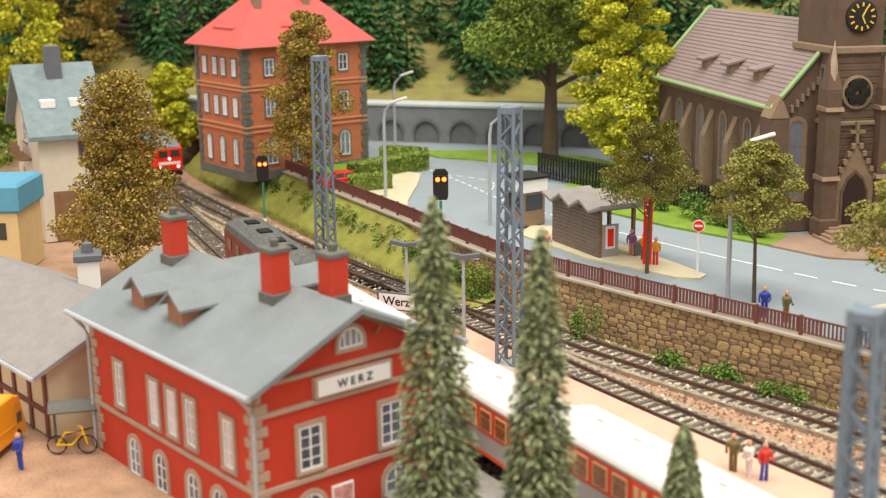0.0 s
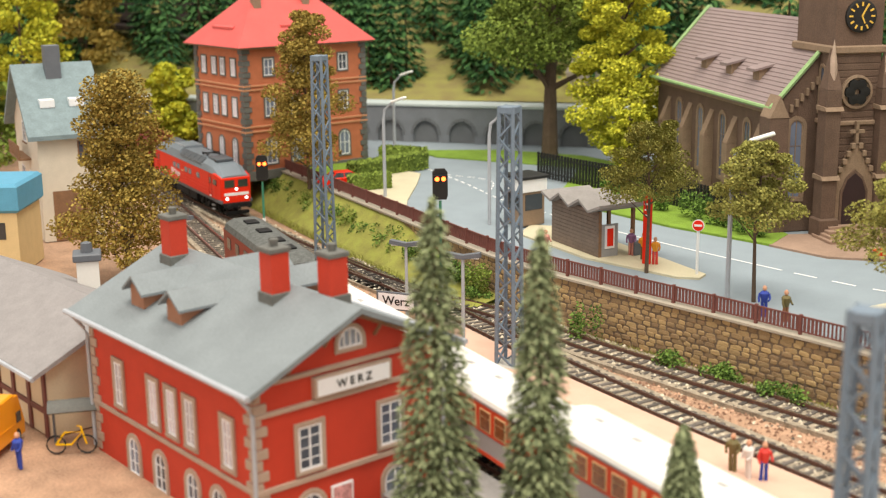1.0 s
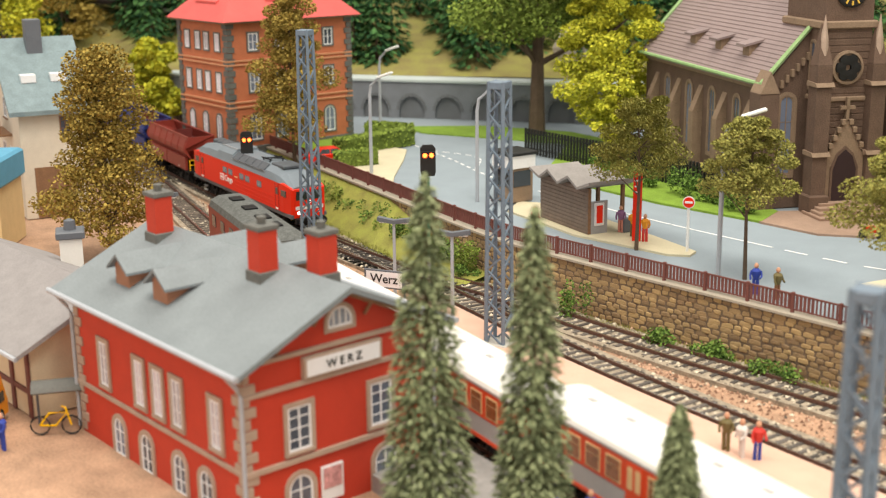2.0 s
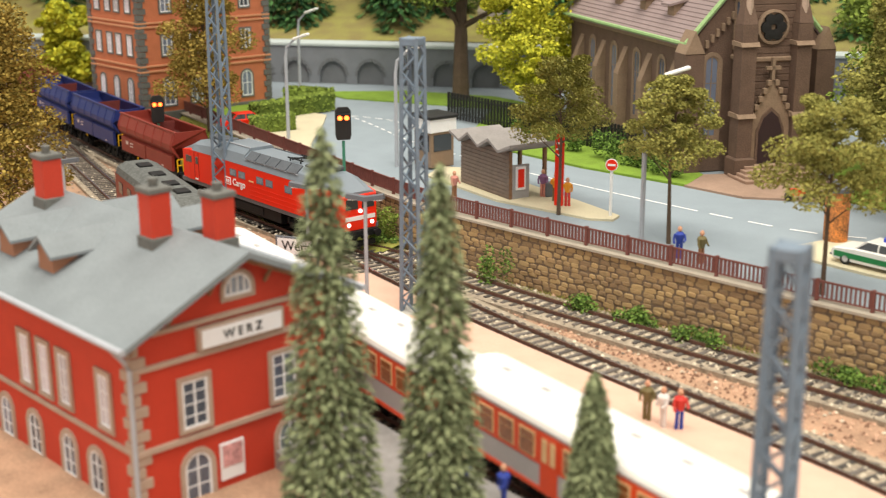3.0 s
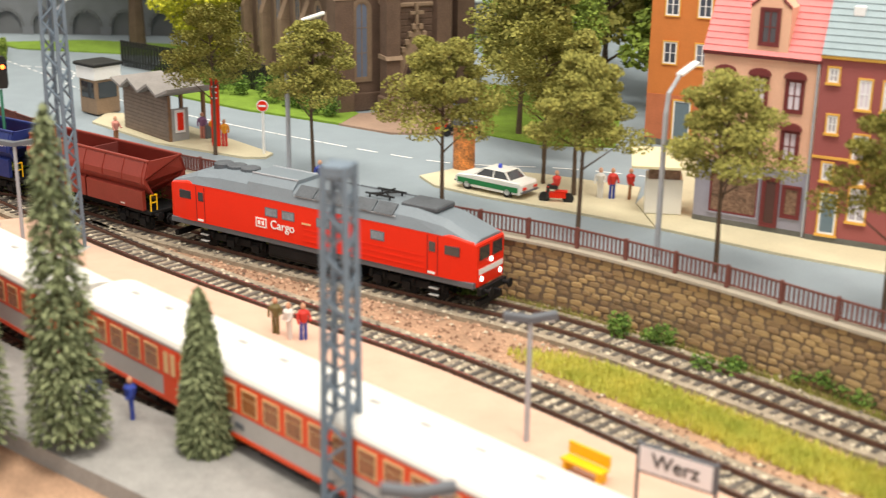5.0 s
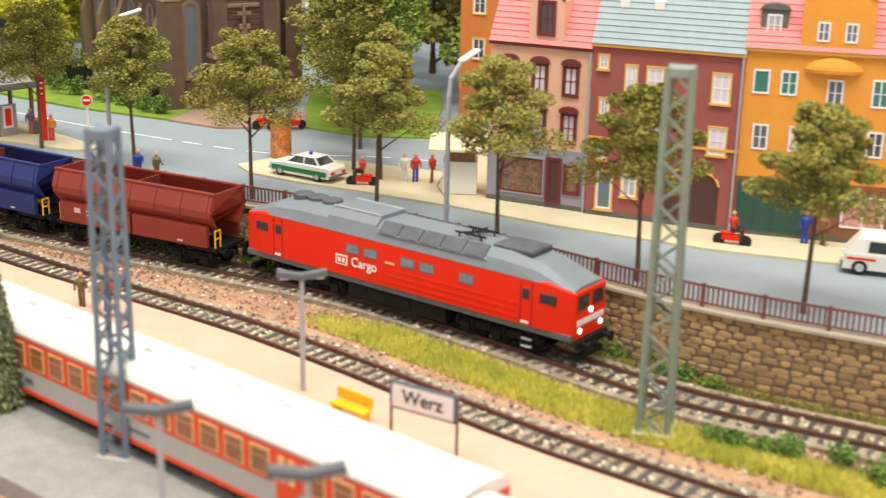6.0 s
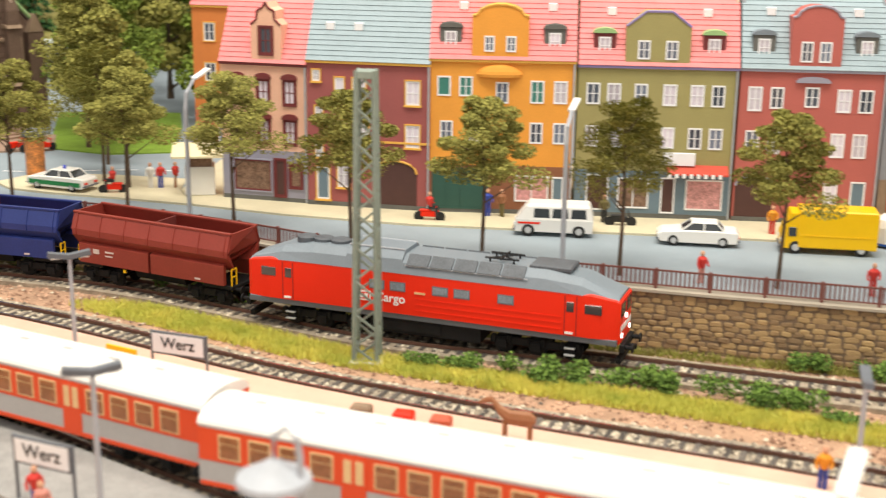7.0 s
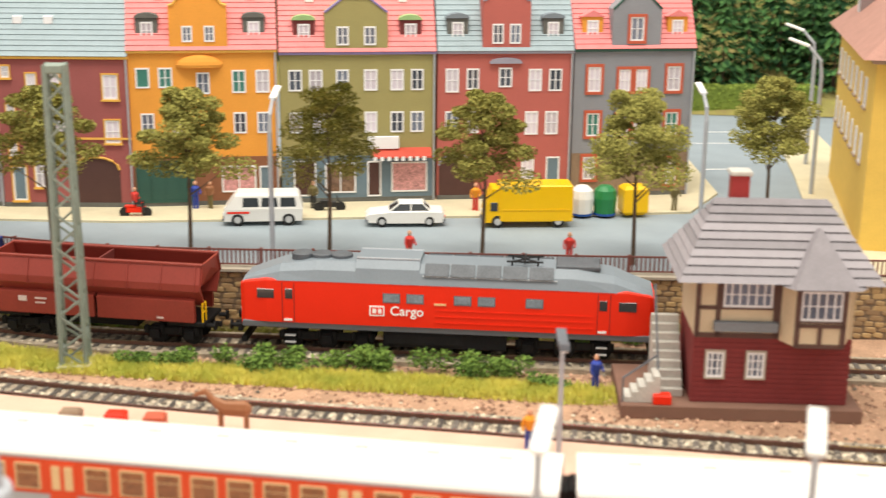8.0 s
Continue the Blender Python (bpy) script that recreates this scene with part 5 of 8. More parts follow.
def locomotive():
    """Six-axle diesel engine, 23.6 cm long, its front towards +x; the middle of its length is the origin."""
    root = thing("diesel_locomotive", 0, 0, 0, 0, "bright red diesel locomotive with a grey roof and black bogies", "locomotive")
    h = 11.35

    def ring(x, w, z0, z1, top):
        return [(x, -w, z0), (x, w, z0), (x, w, z1), (x, w * 0.93, z1 + top * 0.3), (x, -w * 0.93, z1 + top * 0.3), (x, -w, z1)]
    body = G().loft([ring(-h, 1.4, 1.7, 3.78, 0.15), ring(-h + 0.25, 1.55, 1.7, 3.9, 0.2), ring(-h + 1.5, 1.68, 1.7, 4.1, 0.3), ring(h - 1.5, 1.68, 1.7, 4.1, 0.3), ring(h - 0.25, 1.55, 1.7, 3.9, 0.2), ring(h, 1.4, 1.7, 3.78, 0.15)])
    part("body", body, M["loco_red"], root)
    part("skirt", G().box(-h + 0.1, -1.62, 1.35, h - 0.1, 1.62, 1.72, b=0.04), M["skirt"], root)

    def cap(x, w, z, t):
        return [(x, -w, z), (x, w, z), (x, w * 0.86, z + t * 0.6), (x, w * 0.55, z + t), (x, -w * 0.55, z + t), (x, -w * 0.86, z + t * 0.6)]
    roof = G().loft([cap(-h + 0.12, 1.46, 3.86, 0.2), cap(-h + 2.2, 1.7, 4.1, 0.75), cap(-h + 4.2, 1.7, 4.12, 1.0), cap(h - 4.2, 1.7, 4.12, 1.0), cap(h - 2.2, 1.7, 4.1, 0.75), cap(h - 0.12, 1.46, 3.86, 0.2)])
    rf = part("roof", roof, M["loco_grey"], root)
    part("cooler_hood", G().loft([cap(-4.9, 1.66, 4.2, 1.15), cap(-1.4, 1.66, 4.2, 1.15)]), M["loco_grey"], rf)
    gr = paint("roof_grille", (0.09, 0.1, 0.115), 0.6, 0.3)
    for i in range(5):
        x = -1.1 + i * 1.42
        for k in (-1, 1):
            part("roof_grille", G().prism([(k * 1.58, 4.58), (k * 0.97, 5.09), (k * 1.02, 5.19), (k * 1.65, 4.67)], x, x + 1.3, "x"), gr, rf)
    # thin pale lines along the roof edge and the hood edge
    for k in (-1, 1):
        part("roof_rail", G().tube([(-1.2, k * 1.6, 4.62), (6.1, k * 1.6, 4.62)], 0.035, 5), M["lamp_grey"], rf)
        part("hood_edge", G().tube([(-4.9, k * 0.95, 5.36), (-1.4, k * 0.95, 5.36)], 0.05, 5), M["lamp_grey"], rf)
    for x in (-8.1, -7.0, -5.9):
        part("roof_fan", G().lathe([(0.62, 4.9), (0.62, 5.28), (0.5, 5.34), (0.1, 5.3)], 14, Matrix.Translation((x, 0, 0))), gr, rf)
    part("roof_box", G().box(6.0, -0.9, 5.0, 8.4, 0.9, 5.32, b=0.08), gr, rf)
    p = G()
    for y in (-0.6, 0.6):
        p.tube([(3.3, y, 5.35), (5.3, y, 5.35)], 0.06, 5).tube([(3.6, y, 5.0), (3.6, y, 5.35)], 0.06, 5).tube([(5.0, y, 5.0), (5.0, y, 5.35)], 0.06, 5)
    p.tube([(4.3, -0.9, 5.38), (4.3, 0.9, 5.38)], 0.06, 5).tube([(3.6, -0.6, 5.35), (5.0, 0.6, 5.35)], 0.05, 5).tube([(5.0, -0.6, 5.35), (3.6, 0.6, 5.35)], 0.05, 5)
    part("silencer_pipe", p, M["dark"], rf)
    # ends with windows
    for sgn in (1, -1):
        e = h * sgn
        for y in (-0.68, 0.68):
            g = G()
            g.v = [(e + 0.03 * sgn, y - 0.52, 2.92), (e + 0.03 * sgn, y + 0.52, 2.92), (e + 0.03 * sgn, y + 0.48, 3.66), (e + 0.03 * sgn, y - 0.48, 3.66)]
            g.v += [(a - 0.15 * sgn, b, c) for a, b, c in g.v]
            g.f = [(0, 1, 2, 3), (7, 6, 5, 4), (0, 1, 5, 4), (1, 2, 6, 5), (2, 3, 7, 6), (3, 0, 4, 7)]
            part("front_window", g, M["glass"], root)
        part("front_band", G().box(min(e, e + 0.05 * sgn), -1.25, 2.12, max(e, e + 0.05 * sgn), 1.25, 2.42), paint("white_band", (0.85, 0.8, 0.8), 0.4), root)
        nose = G().loft([[(e - 0.2 * sgn, -1.4, 1.4), (e - 0.2 * sgn, 1.4, 1.4), (e - 0.2 * sgn, 1.45, 2.7), (e - 0.2 * sgn, -1.45, 2.7)], [(e + 0.02 * sgn, -1.3, 1.45), (e + 0.02 * sgn, 1.3, 1.45), (e + 0.02 * sgn, 1.3, 2.65), (e + 0.02 * sgn, -1.3, 2.65)]])
        part("nose", nose, M["loco_red"], root)
        for y in (-0.98, 0.98, 0.0):
            z = 1.85 if y else 2.75
            part("headlight", G().lathe([(0.14, 0), (0.14, 0.08), (0.02, 0.1)], 10, Matrix.Translation((e, y, z)) @ Matrix.Rotation(sgn * math.pi / 2, 4, "Y")), mat("lit_headlight", (1, 0.97, 0.9), 0.2, 0, bump=0, glow=2.5 if sgn > 0 else 0.0), root)
        part("buffer_beam", G().box(min(e, e + 0.25 * sgn), -1.35, 0.95, max(e, e + 0.25 * sgn), 1.35, 1.4, b=0.03), M["dark"], root)
        part("snow_plough", G().box(min(e - 0.2 * sgn, e + 0.1 * sgn), -1.2, 0.25, max(e - 0.2 * sgn, e + 0.1 * sgn), 1.2, 0.6, b=0.04), M["dark"], root)
        buffers(root, e + 0.2 * sgn, sgn)
        for y in (-1, 1):
            for x, ww, hh in ((9.9, 0.95, 0.55), (8.6, 0.42, 0.6)):
                sw = part("cab_window", G().box(sgn * x - ww / 2, y * 1.62 - 0.08, 3.05, sgn * x + ww / 2, y * 1.62 + 0.1, 3.05 + hh, b=0.03) if x < 9 else G().box(sgn * x - ww / 2, y * 1.6 - 0.1, 3.05, sgn * x + ww / 2, y * 1.6 + 0.1, 3.05 + hh, b=0.03), M["glass"], root)
            part("cab_door_edge", G().box(sgn * 8.28, y * 1.69 - 0.02, 1.75, sgn * 8.32, y * 1.69 + 0.02, 4.0).box(sgn * 8.95, y * 1.69 - 0.02, 1.75, sgn * 8.99, y * 1.69 + 0.02, 4.0), paint("dark_red_gap", (0.3, 0.02, 0.015)), root)
            st = G()
            for z in (0.45, 0.85):
                st.box(sgn * 8.6 - 0.3, y * 1.45 - 0.1, z, sgn * 8.6 + 0.3, y * 1.45 + 0.1, z + 0.06)
            part("step_iron", st, M["hub"], root)
        bogie(root, sgn * 6.6, 3, 4.0)
    for y in (-1, 1):
        for x in (-2.9, -1.6, 1.0, 2.3, 4.9):
            w = part("side_window", G().box(x - 0.43, y * 1.69 - 0.02, 3.1, x + 0.43, y * 1.69 + 0.03, 3.55, b=0.02), paint("pale_blue_glass", (0.2, 0.25, 0.3), 0.1, 0.3), root)
            part("window_frame", G().box(x - 0.48, y * 1.685 - 0.02, 3.05, x + 0.48, y * 1.685 + 0.02, 3.6), M["skirt"], w)
        rib = G()
        for z in (2.0, 2.35, 2.7):
            rib.box(-0.5, y * 1.69 - 0.02, z, 8.1, y * 1.69 + 0.02, z + 0.045)
        part("body_ribs", rib, M["loco_red"], root)
        lg = part("emblem_plate", G().box(-4.12, y * 1.7 - 0.02, 2.28, -3.28, y * 1.7 + 0.02, 2.86), M["white"], root, "white emblem plate")
        part("emblem_field", G().box(-4.04, y * 1.71 - 0.02, 2.36, -3.36, y * 1.71 + 0.02, 2.78), M["loco_red"], lg)
        part("emblem_bars", G().box(-3.95, y * 1.72 - 0.02, 2.44, -3.74, y * 1.72 + 0.02, 2.7).box(-3.64, y * 1.72 - 0.02, 2.44, -3.44, y * 1.72 + 0.02, 2.7), M["white"], lg)
        letters(root, "Cargo", -2.05, y * 1.715, 2.36, 0.55, 0 if y < 0 else 180, M["white"])
        part("number_bar", G().box(-0.55, y * 1.71 - 0.02, 3.02, 0.1, y * 1.71 + 0.02, 3.12), M["brass"], root)
        for x in (8.58, -8.65):
            part("data_plate", G().box(x - 0.23, y * 1.71 - 0.02, 1.8, x + 0.23, y * 1.71 + 0.02, 1.92), M["white"], root)
    part("fuel_tank", G().box(-3.4, -1.45, 0.4, 3.4, 1.45, 1.35, b=0.1).box(-3.3, -1.5, 0.6, 1.0, 1.5, 1.2, b=0.05), M["dark"], root)
    return root


def hopper(material, label):
    """Bogie hopper wagon 13.8 cm long with sloping sides, open on top."""
    root = thing("hopper_wagon", 0, 0, 0, 0, label, "goods wagon", "hopper wagons")
    h = 6.3
    for sgn in (1, -1):
        g = G()
        g.prism([(sgn * 1.05, 2.5), (sgn * 1.72, 3.35), (sgn * 1.72, 3.75), (sgn * 1.35, 4.75), (sgn * 1.28, 4.75), (sgn * 1.62, 3.7), (sgn * 1.0, 2.55)], -h + 0.1, h - 0.1, "x")
        part("upper_side", g, material, root)
        part("lower_side", G().prism([(sgn * 1.35, 1.5), (sgn * 1.62, 1.5), (sgn * 1.62, 2.75), (sgn * 1.35, 2.85)], -h + 0.5, -0.1, "x").prism([(sgn * 1.35, 1.5), (sgn * 1.62, 1.5), (sgn * 1.62, 2.75), (sgn * 1.35, 2.85)], 0.1, h - 0.5, "x"), material, root)
        part("top_edge", G().box(-h, sgn * 1.32 - 0.1, 4.7, h, sgn * 1.32 + 0.1, 4.86, b=0.03), material, root)
        rib = G()
        for i in range(7):
            x = -h + 0.4 + i * (2 * h - 0.8) / 6
            rib.prism([(sgn * 1.72, 3.3), (sgn * 1.77, 3.35), (sgn * 1.77, 3.76), (sgn * 1.4, 4.75), (sgn * 1.34, 4.75)], x - 0.04, x + 0.04, "x")
        part("side_ribs", rib, material, root)
        part("data_bars", G().box(-4.6, sgn * 1.63 - 0.02, 2.2, -4.1, sgn * 1.63 + 0.02, 2.5).box(-3.6, sgn * 1.63 - 0.02, 2.35, -2.9, sgn * 1.63 + 0.02, 2.45).box(-3.6, sgn * 1.63 - 0.02, 2.1, -3.0, sgn * 1.63 + 0.02, 2.18).box(3.6, sgn * 1.63 - 0.02, 1.65, 4.0, sgn * 1.63 + 0.02, 1.75), paint("dusty_white", (0.6, 0.5, 0.47)), root)
        part("brake_wheel", G().box(-2.2, sgn * 1.55 - 0.04, 1.2, -2.0, sgn * 1.55 + 0.04, 1.4), M["yellow"], root)
    for sgn in (1, -1):
        e = sgn * h
        g = G()
        g.v = [(e, -1.3, 4.8), (e, 1.3, 4.8), (e, 1.7, 3.7), (e - sgn * 0.3, 1.7, 3.35), (e - sgn * 1.6, 1.0, 2.3), (e - sgn * 1.6, -1.0, 2.3), (e - sgn * 0.3, -1.7, 3.35), (e, -1.7, 3.7)]
        g.v += [(a - sgn * 0.12, b * 0.97, c) for a, b, c in g.v]
        g.f = [tuple(range(8)), tuple(range(15, 7, -1))] + [(i, (i + 1) % 8, 8 + (i + 1) % 8, 8 + i) for i in range(8)]
        part("end_wall", g, material, root)
        part("end_platform", G().box(min(e, e - sgn * 2.2), -1.4, 1.2, max(e, e - sgn * 2.2), 1.4, 1.45, b=0.04), M["dark"], root)
        rl = G()
        for y in (-1.25, -0.75):
            rl.tube([(e - sgn * 0.15, y, 1.4), (e - sgn * 0.15, y, 2.5)], 0.06, 5)
        rl.tube([(e - sgn * 0.15, -1.25, 2.5), (e - sgn * 0.15, -0.75, 2.5)], 0.06, 5).tube([(e - sgn * 0.15, -1.25, 2.0), (e - sgn * 0.15, -0.75, 2.0)], 0.05, 5)
        part("hand_rail", rl, M["yellow"], root)
        buffers(root, e, sgn)
        bogie(root, sgn * 4.3, 2, 2.0)
    part("cross_wall", G().prism([(-1.25, 4.7), (1.25, 4.7), (1.0, 3.0), (-1.0, 3.0)], -0.05, 0.05, "x"), M["inside"], root)
    part("hopper_floor", G().box(-h + 1.6, -1.05, 2.4, h - 1.6, 1.05, 2.55), M["inside"], root)
    part("under_chute", G().prism([(-1.1, 2.4), (1.1, 2.4), (0.5, 0.7), (-0.5, 0.7)], -2.0, 2.0, "x"), M["dark"], root)
    return root


def coach(label, h=13.1):
    """Commuter coach 26.4 cm long: orange-red window band, grey lower side, pale roof."""
    root = thing("passenger_coach", 0, 0, 0, 0, label, "railway coach", "commuter coaches")
    part("lower_body", G().box(-h, -1.62, 1.0, h, 1.62, 2.15, b=0.04), M["coach_grey"], root)
    part("window_band", G().box(-h, -1.635, 2.12, h, 1.635, 3.72, b=0.03), M["coach_red"], root)
    for y in (-1, 1):
        part("pale_stripe", G().box(-h + 0.05, y * 1.64 - 0.015, 3.62, h - 0.05, y * 1.64 + 0.015, 3.74), M["coach_grey"], root)
        part("red_sill", G().box(-h + 0.05, y * 1.635 - 0.015, 1.0, h - 0.05, y * 1.635 + 0.015, 1.2), M["coach_red"], root)
    prof = [(-1.64, 3.7)] + [(1.66 * math.cos(a), 3.75 + 0.62 * math.sin(a)) for a in np.linspace(math.pi, 0, 11)] + [(1.64, 3.7)]
    rf = part("roof", G().prism(prof, -h - 0.02, h + 0.02, "x"), M["coach_roof"], root, smooth=False)
    for x in np.arange(-h + 2.1, h - 1, 2.75):
        part("roof_vent", G().box(x - 0.28, -0.14, 4.3, x + 0.28, 0.14, 4.42, b=0.05), M["coach_grey"], rf)
    xs = [x for x in np.arange(-h + 1.5, h - 1.4, 1.42)]
    for y in (-1, 1):
        for i, x in enumerate(xs):
            if i in (4, len(xs) - 5):
                d = part("door", G().box(x - 0.55, y * 1.645 - 0.02, 1.1, x + 0.55, y * 1.645 + 0.02, 3.5, b=0.01), M["coach_red"], root)
                for k in (-0.26, 0.26):
                    part("door_window", G().box(x + k - 0.17, y * 1.66 - 0.02, 2.35, x + k + 0.17, y * 1.66 + 0.02, 3.35, b=0.01), M["brass"], d)
                continue
            w = part("window", G().box(x - 0.52, y * 1.645 - 0.02, 2.3, x + 0.52, y * 1.645 + 0.02, 3.4, b=0.015), M["brass"], root)
            part("pane", G().box(x - 0.44, y * 1.66 - 0.02, 2.38, x + 0.44, y * 1.66 + 0.02, 2.98).box(x - 0.44, y * 1.66 - 0.02, 3.03, x + 0.44, y * 1.66 + 0.02, 3.33), M["coach_win"], w)
        part("class_bar", G().box(1.2, y * 1.63 - 0.02, 1.55, 2.5, y * 1.63 + 0.02, 1.68), M["skirt"], root)
        part("data_plate", G().box(-6.2, y * 1.63 - 0.02, 1.5, -5.6, y * 1.63 + 0.02, 1.75), M["skirt"], root)
    for sgn in (1, -1):
        part("gangway", G().box(min(sgn * h, sgn * (h + 0.3)), -0.65, 1.1, max(sgn * h, sgn * (h + 0.3)), 0.65, 3.6, b=0.08), M["dark"], root)
        bogie(root, sgn * (h - 3.8), 2, 2.7)
        buffers(root, sgn * h, sgn)
    for x0, x1 in ((-5, -2), (0.5, 4.5)):
        part("under_box", G().box(x0, -1.3, 0.47, x1, 1.3, 1.0, b=0.05), M["dark"], root)
    return root


def stand(ob, line, s, half):
    """Set a vehicle on a line, its two bogies on the rails, its middle at arc length s."""
    a, b = on(line, s - half), on(line, s + half)
    m = (a + b) / 2
    return at(m[0], m[1], 0, math.degrees(math.atan2(*(b - a)[::-1])))


def near_s(line, x):
    return float(np.interp(x, line[1][:, 0], line[0]))


gap = near_s(TRACK_3, -21.3)
first = coach("orange-red and grey commuter coach with a white roof at the platform")
first.matrix_basis = stand(first, TRACK_3, gap + 13.4, 9.3)
long_coach = coach("long orange-red and grey commuter coach with a white roof", 18.0)
long_coach.matrix_basis = stand(long_coach, TRACK_3, gap - 18.3, 14.2)
copy_thing(first, stand(first, TRACK_3, gap - 36.6 - 13.4, 9.3))
copy_thing(first, stand(first, TRACK_3, gap + 3 * 13.4, 9.3))


def railcar_end():
    """The weathered dark-roofed engine at the left end of the coaches."""
    root = thing("railcar", 0, 0, 0, 0, "red railcar with a weathered dark grey roof", "railcar")
    h = 8.0
    part("body", G().loft([[(x, -w, 0.9), (x, w, 0.9), (x, w, 3.6), (x, -w, 3.6)] for x, w in ((-h, 1.2), (-h + 0.8, 1.62), (h - 0.8, 1.62), (h, 1.2))]), M["brown"], root)
    prof = lambda x, w, t: [(x, -w, 3.6), (x, w, 3.6), (x, w * 0.9, 3.6 + t * 0.6), (x, w * 0.5, 3.6 + t), (x, -w * 0.5, 3.6 + t), (x, -w * 0.9, 3.6 + t * 0.6)]
    rf = part("roof", G().loft([prof(-h, 1.2, 0.3), prof(-h + 1.2, 1.66, 0.8), prof(h - 1.2, 1.66, 0.8), prof(h, 1.2, 0.3)]), paint("weathered_roof", (0.11, 0.115, 0.11), 0.85, 0.45, scale=250), root)
    for x in (-4.5, -1, 2.5, 5.2):
        part("roof_hatch", G().box(x - 0.6, -0.5, 4.35, x + 0.6, 0.5, 4.55, b=0.05), M["dark"], rf)
    for y in (-1, 1):
        for x in (-5.5, -3, -0.5, 2, 4.5):
            part("window", G().box(x - 0.5, y * 1.64 - 0.03, 2.2, x + 0.5, y * 1.64 + 0.02, 3.1, b=0.02), M["glass"], root)
    bogie(root, -5, 2, 2.2)
    bogie(root, 5, 2, 2.2)
    root.matrix_basis = stand(root, TRACK_3, near_s(TRACK_3, -96.7), 5)


railcar_end()

LOCO = locomotive()
WAGONS = [hopper(M["brown"], "red-brown bogie hopper wagon, empty"), hopper(M["blue"], "dark blue bogie hopper wagon, empty"), hopper(M["blue"], "dark blue bogie hopper wagon, empty"), hopper(M["brown"], "red-brown bogie hopper wagon, empty")]


def motions():
    """The goods train runs along the main line at nearly even speed."""
    xs = [(0.0, -141.9), (1.0, -121.2), (2.5, -92.7), (4.5, -54.9), (6.5, -15.2), (7.0, -5.9), (8.0, 11.7)]
    ts, ss = [t for t, _ in xs], [near_s(TRACK_1, x) for _, x in xs]
    keys = [i * 0.25 for i in range(33)]
    smooth = np.poly1d(np.polyfit(ts, ss, 4))
    for ob, back, half in [(LOCO, 11.4, 6.6)] + [(w, 31.0 + 13.75 * i, 4.3) for i, w in enumerate(WAGONS)]:
        walk(ob, [(t, stand(ob, TRACK_1, float(smooth(t)) - back, half)) for t in keys])


# ---- trees, hill and planting ----
def foliage(g, rnd, c, r, n, size):
    """Small leaf flakes filling an uneven clump."""
    for _ in range(n):
        d = Vector((rnd.gauss(0, 1), rnd.gauss(0, 1), rnd.gauss(0, 1))).normalized() * (rnd.random() ** 0.35)
        p = Vector(c) + Vector((d.x * r[0], d.y * r[1], d.z * r[2]))
        u = Vector((rnd.gauss(0, 1), rnd.gauss(0, 1), rnd.gauss(0, 0.6))).normalized()
        w = u.orthogonal().normalized()
        s = size * rnd.uniform(0.5, 1.2)
        g.add([p - u * s, p + w * s * 0.7, p + u * s, p - w * s * 0.7 + Vector((0, 0, s * 0.2))], [(0, 1, 2, 3)])


def leafy_tree(x, y, z, height, width, leaf, label, seed, trunk=0.45, lobes=20, n=420, r=0.17, size=0.13, taper=0.75, group="trees"):
    rnd = random.Random(seed)
    root = thing("tree", x, y, z, 0, label, "tree", group)
    tr = G().tube([(0, 0, -0.1), (rnd.uniform(-0.1, 0.1), rnd.uniform(-0.1, 0.1), height * trunk), (rnd.uniform(-0.2, 0.2), rnd.uniform(-0.2, 0.2), height * 0.9)], r, 7, r * 0.25)
    g = G()
    h0 = height * trunk
    for i in range(lobes):
        t = (i + 0.5) / lobes
        rad = width / 2 * (1 - t * taper) * rnd.uniform(0.3, 1.15)
        a = i * 2.4 + rnd.uniform(-0.4, 0.4)
        zz = h0 + (height - h0) * (0.08 + 0.86 * t)
        c = (math.cos(a) * rad * 0.8, math.sin(a) * rad * 0.8, zz)
        k = width * rnd.uniform(0.13, 0.23) * (1 - 0.4 * t)
        foliage(g, rnd, c, (k, k, k * 0.55), n, size)
        if i % 2 == 0:
            tr.tube([(0, 0, zz - k * 1.2), (c[0] * 0.8, c[1] * 0.8, c[2] - 0.1)], r * 0.4, 5, r * 0.12)
    part("trunk", tr, M["bark"], root)
    part("crown", g, leaf, root)
    return root


def fir(x, y, z, height, width, leaf, label, seed, tiers=15, n=70, size=0.3, group="firs", power=0.8):
    rnd = random.Random(seed)
    root = thing("fir_tree", x, y, z, 0, label, "tree", group)
    part("trunk", G().tube([(0, 0, -0.2), (0, 0, height * 0.96)], height * 0.016, 6, 0.03), M["bark"], root)
    g = G()
    for i in range(tiers):
        t = i / (tiers - 1)
        rad = width / 2 * (1 - t) ** power + 0.12
        zz = height * (0.1 + 0.88 * t)
        for _ in range(int(n * (1 - 0.75 * t)) + 12):
            a, d = rnd.uniform(0, 6.28), rad * rnd.uniform(0.25, 1.05) ** 0.7
            p = Vector((math.cos(a) * d, math.sin(a) * d, zz - d * 0.35 + rnd.uniform(-0.3, 0.3)))
            u = Vector((math.cos(a), math.sin(a), -0.45 + rnd.uniform(-0.3, 0.3)))
            w = Vector((-math.sin(a), math.cos(a), rnd.uniform(-0.4, 0.4)))
            s = size * rnd.uniform(0.6, 1.3)
            g.add([p - u * s, p + w * s * 0.5, p + u * s * 1.2, p - w * s * 0.5], [(0, 1, 2, 3)])
    part("crown", g, leaf, root)
    return root


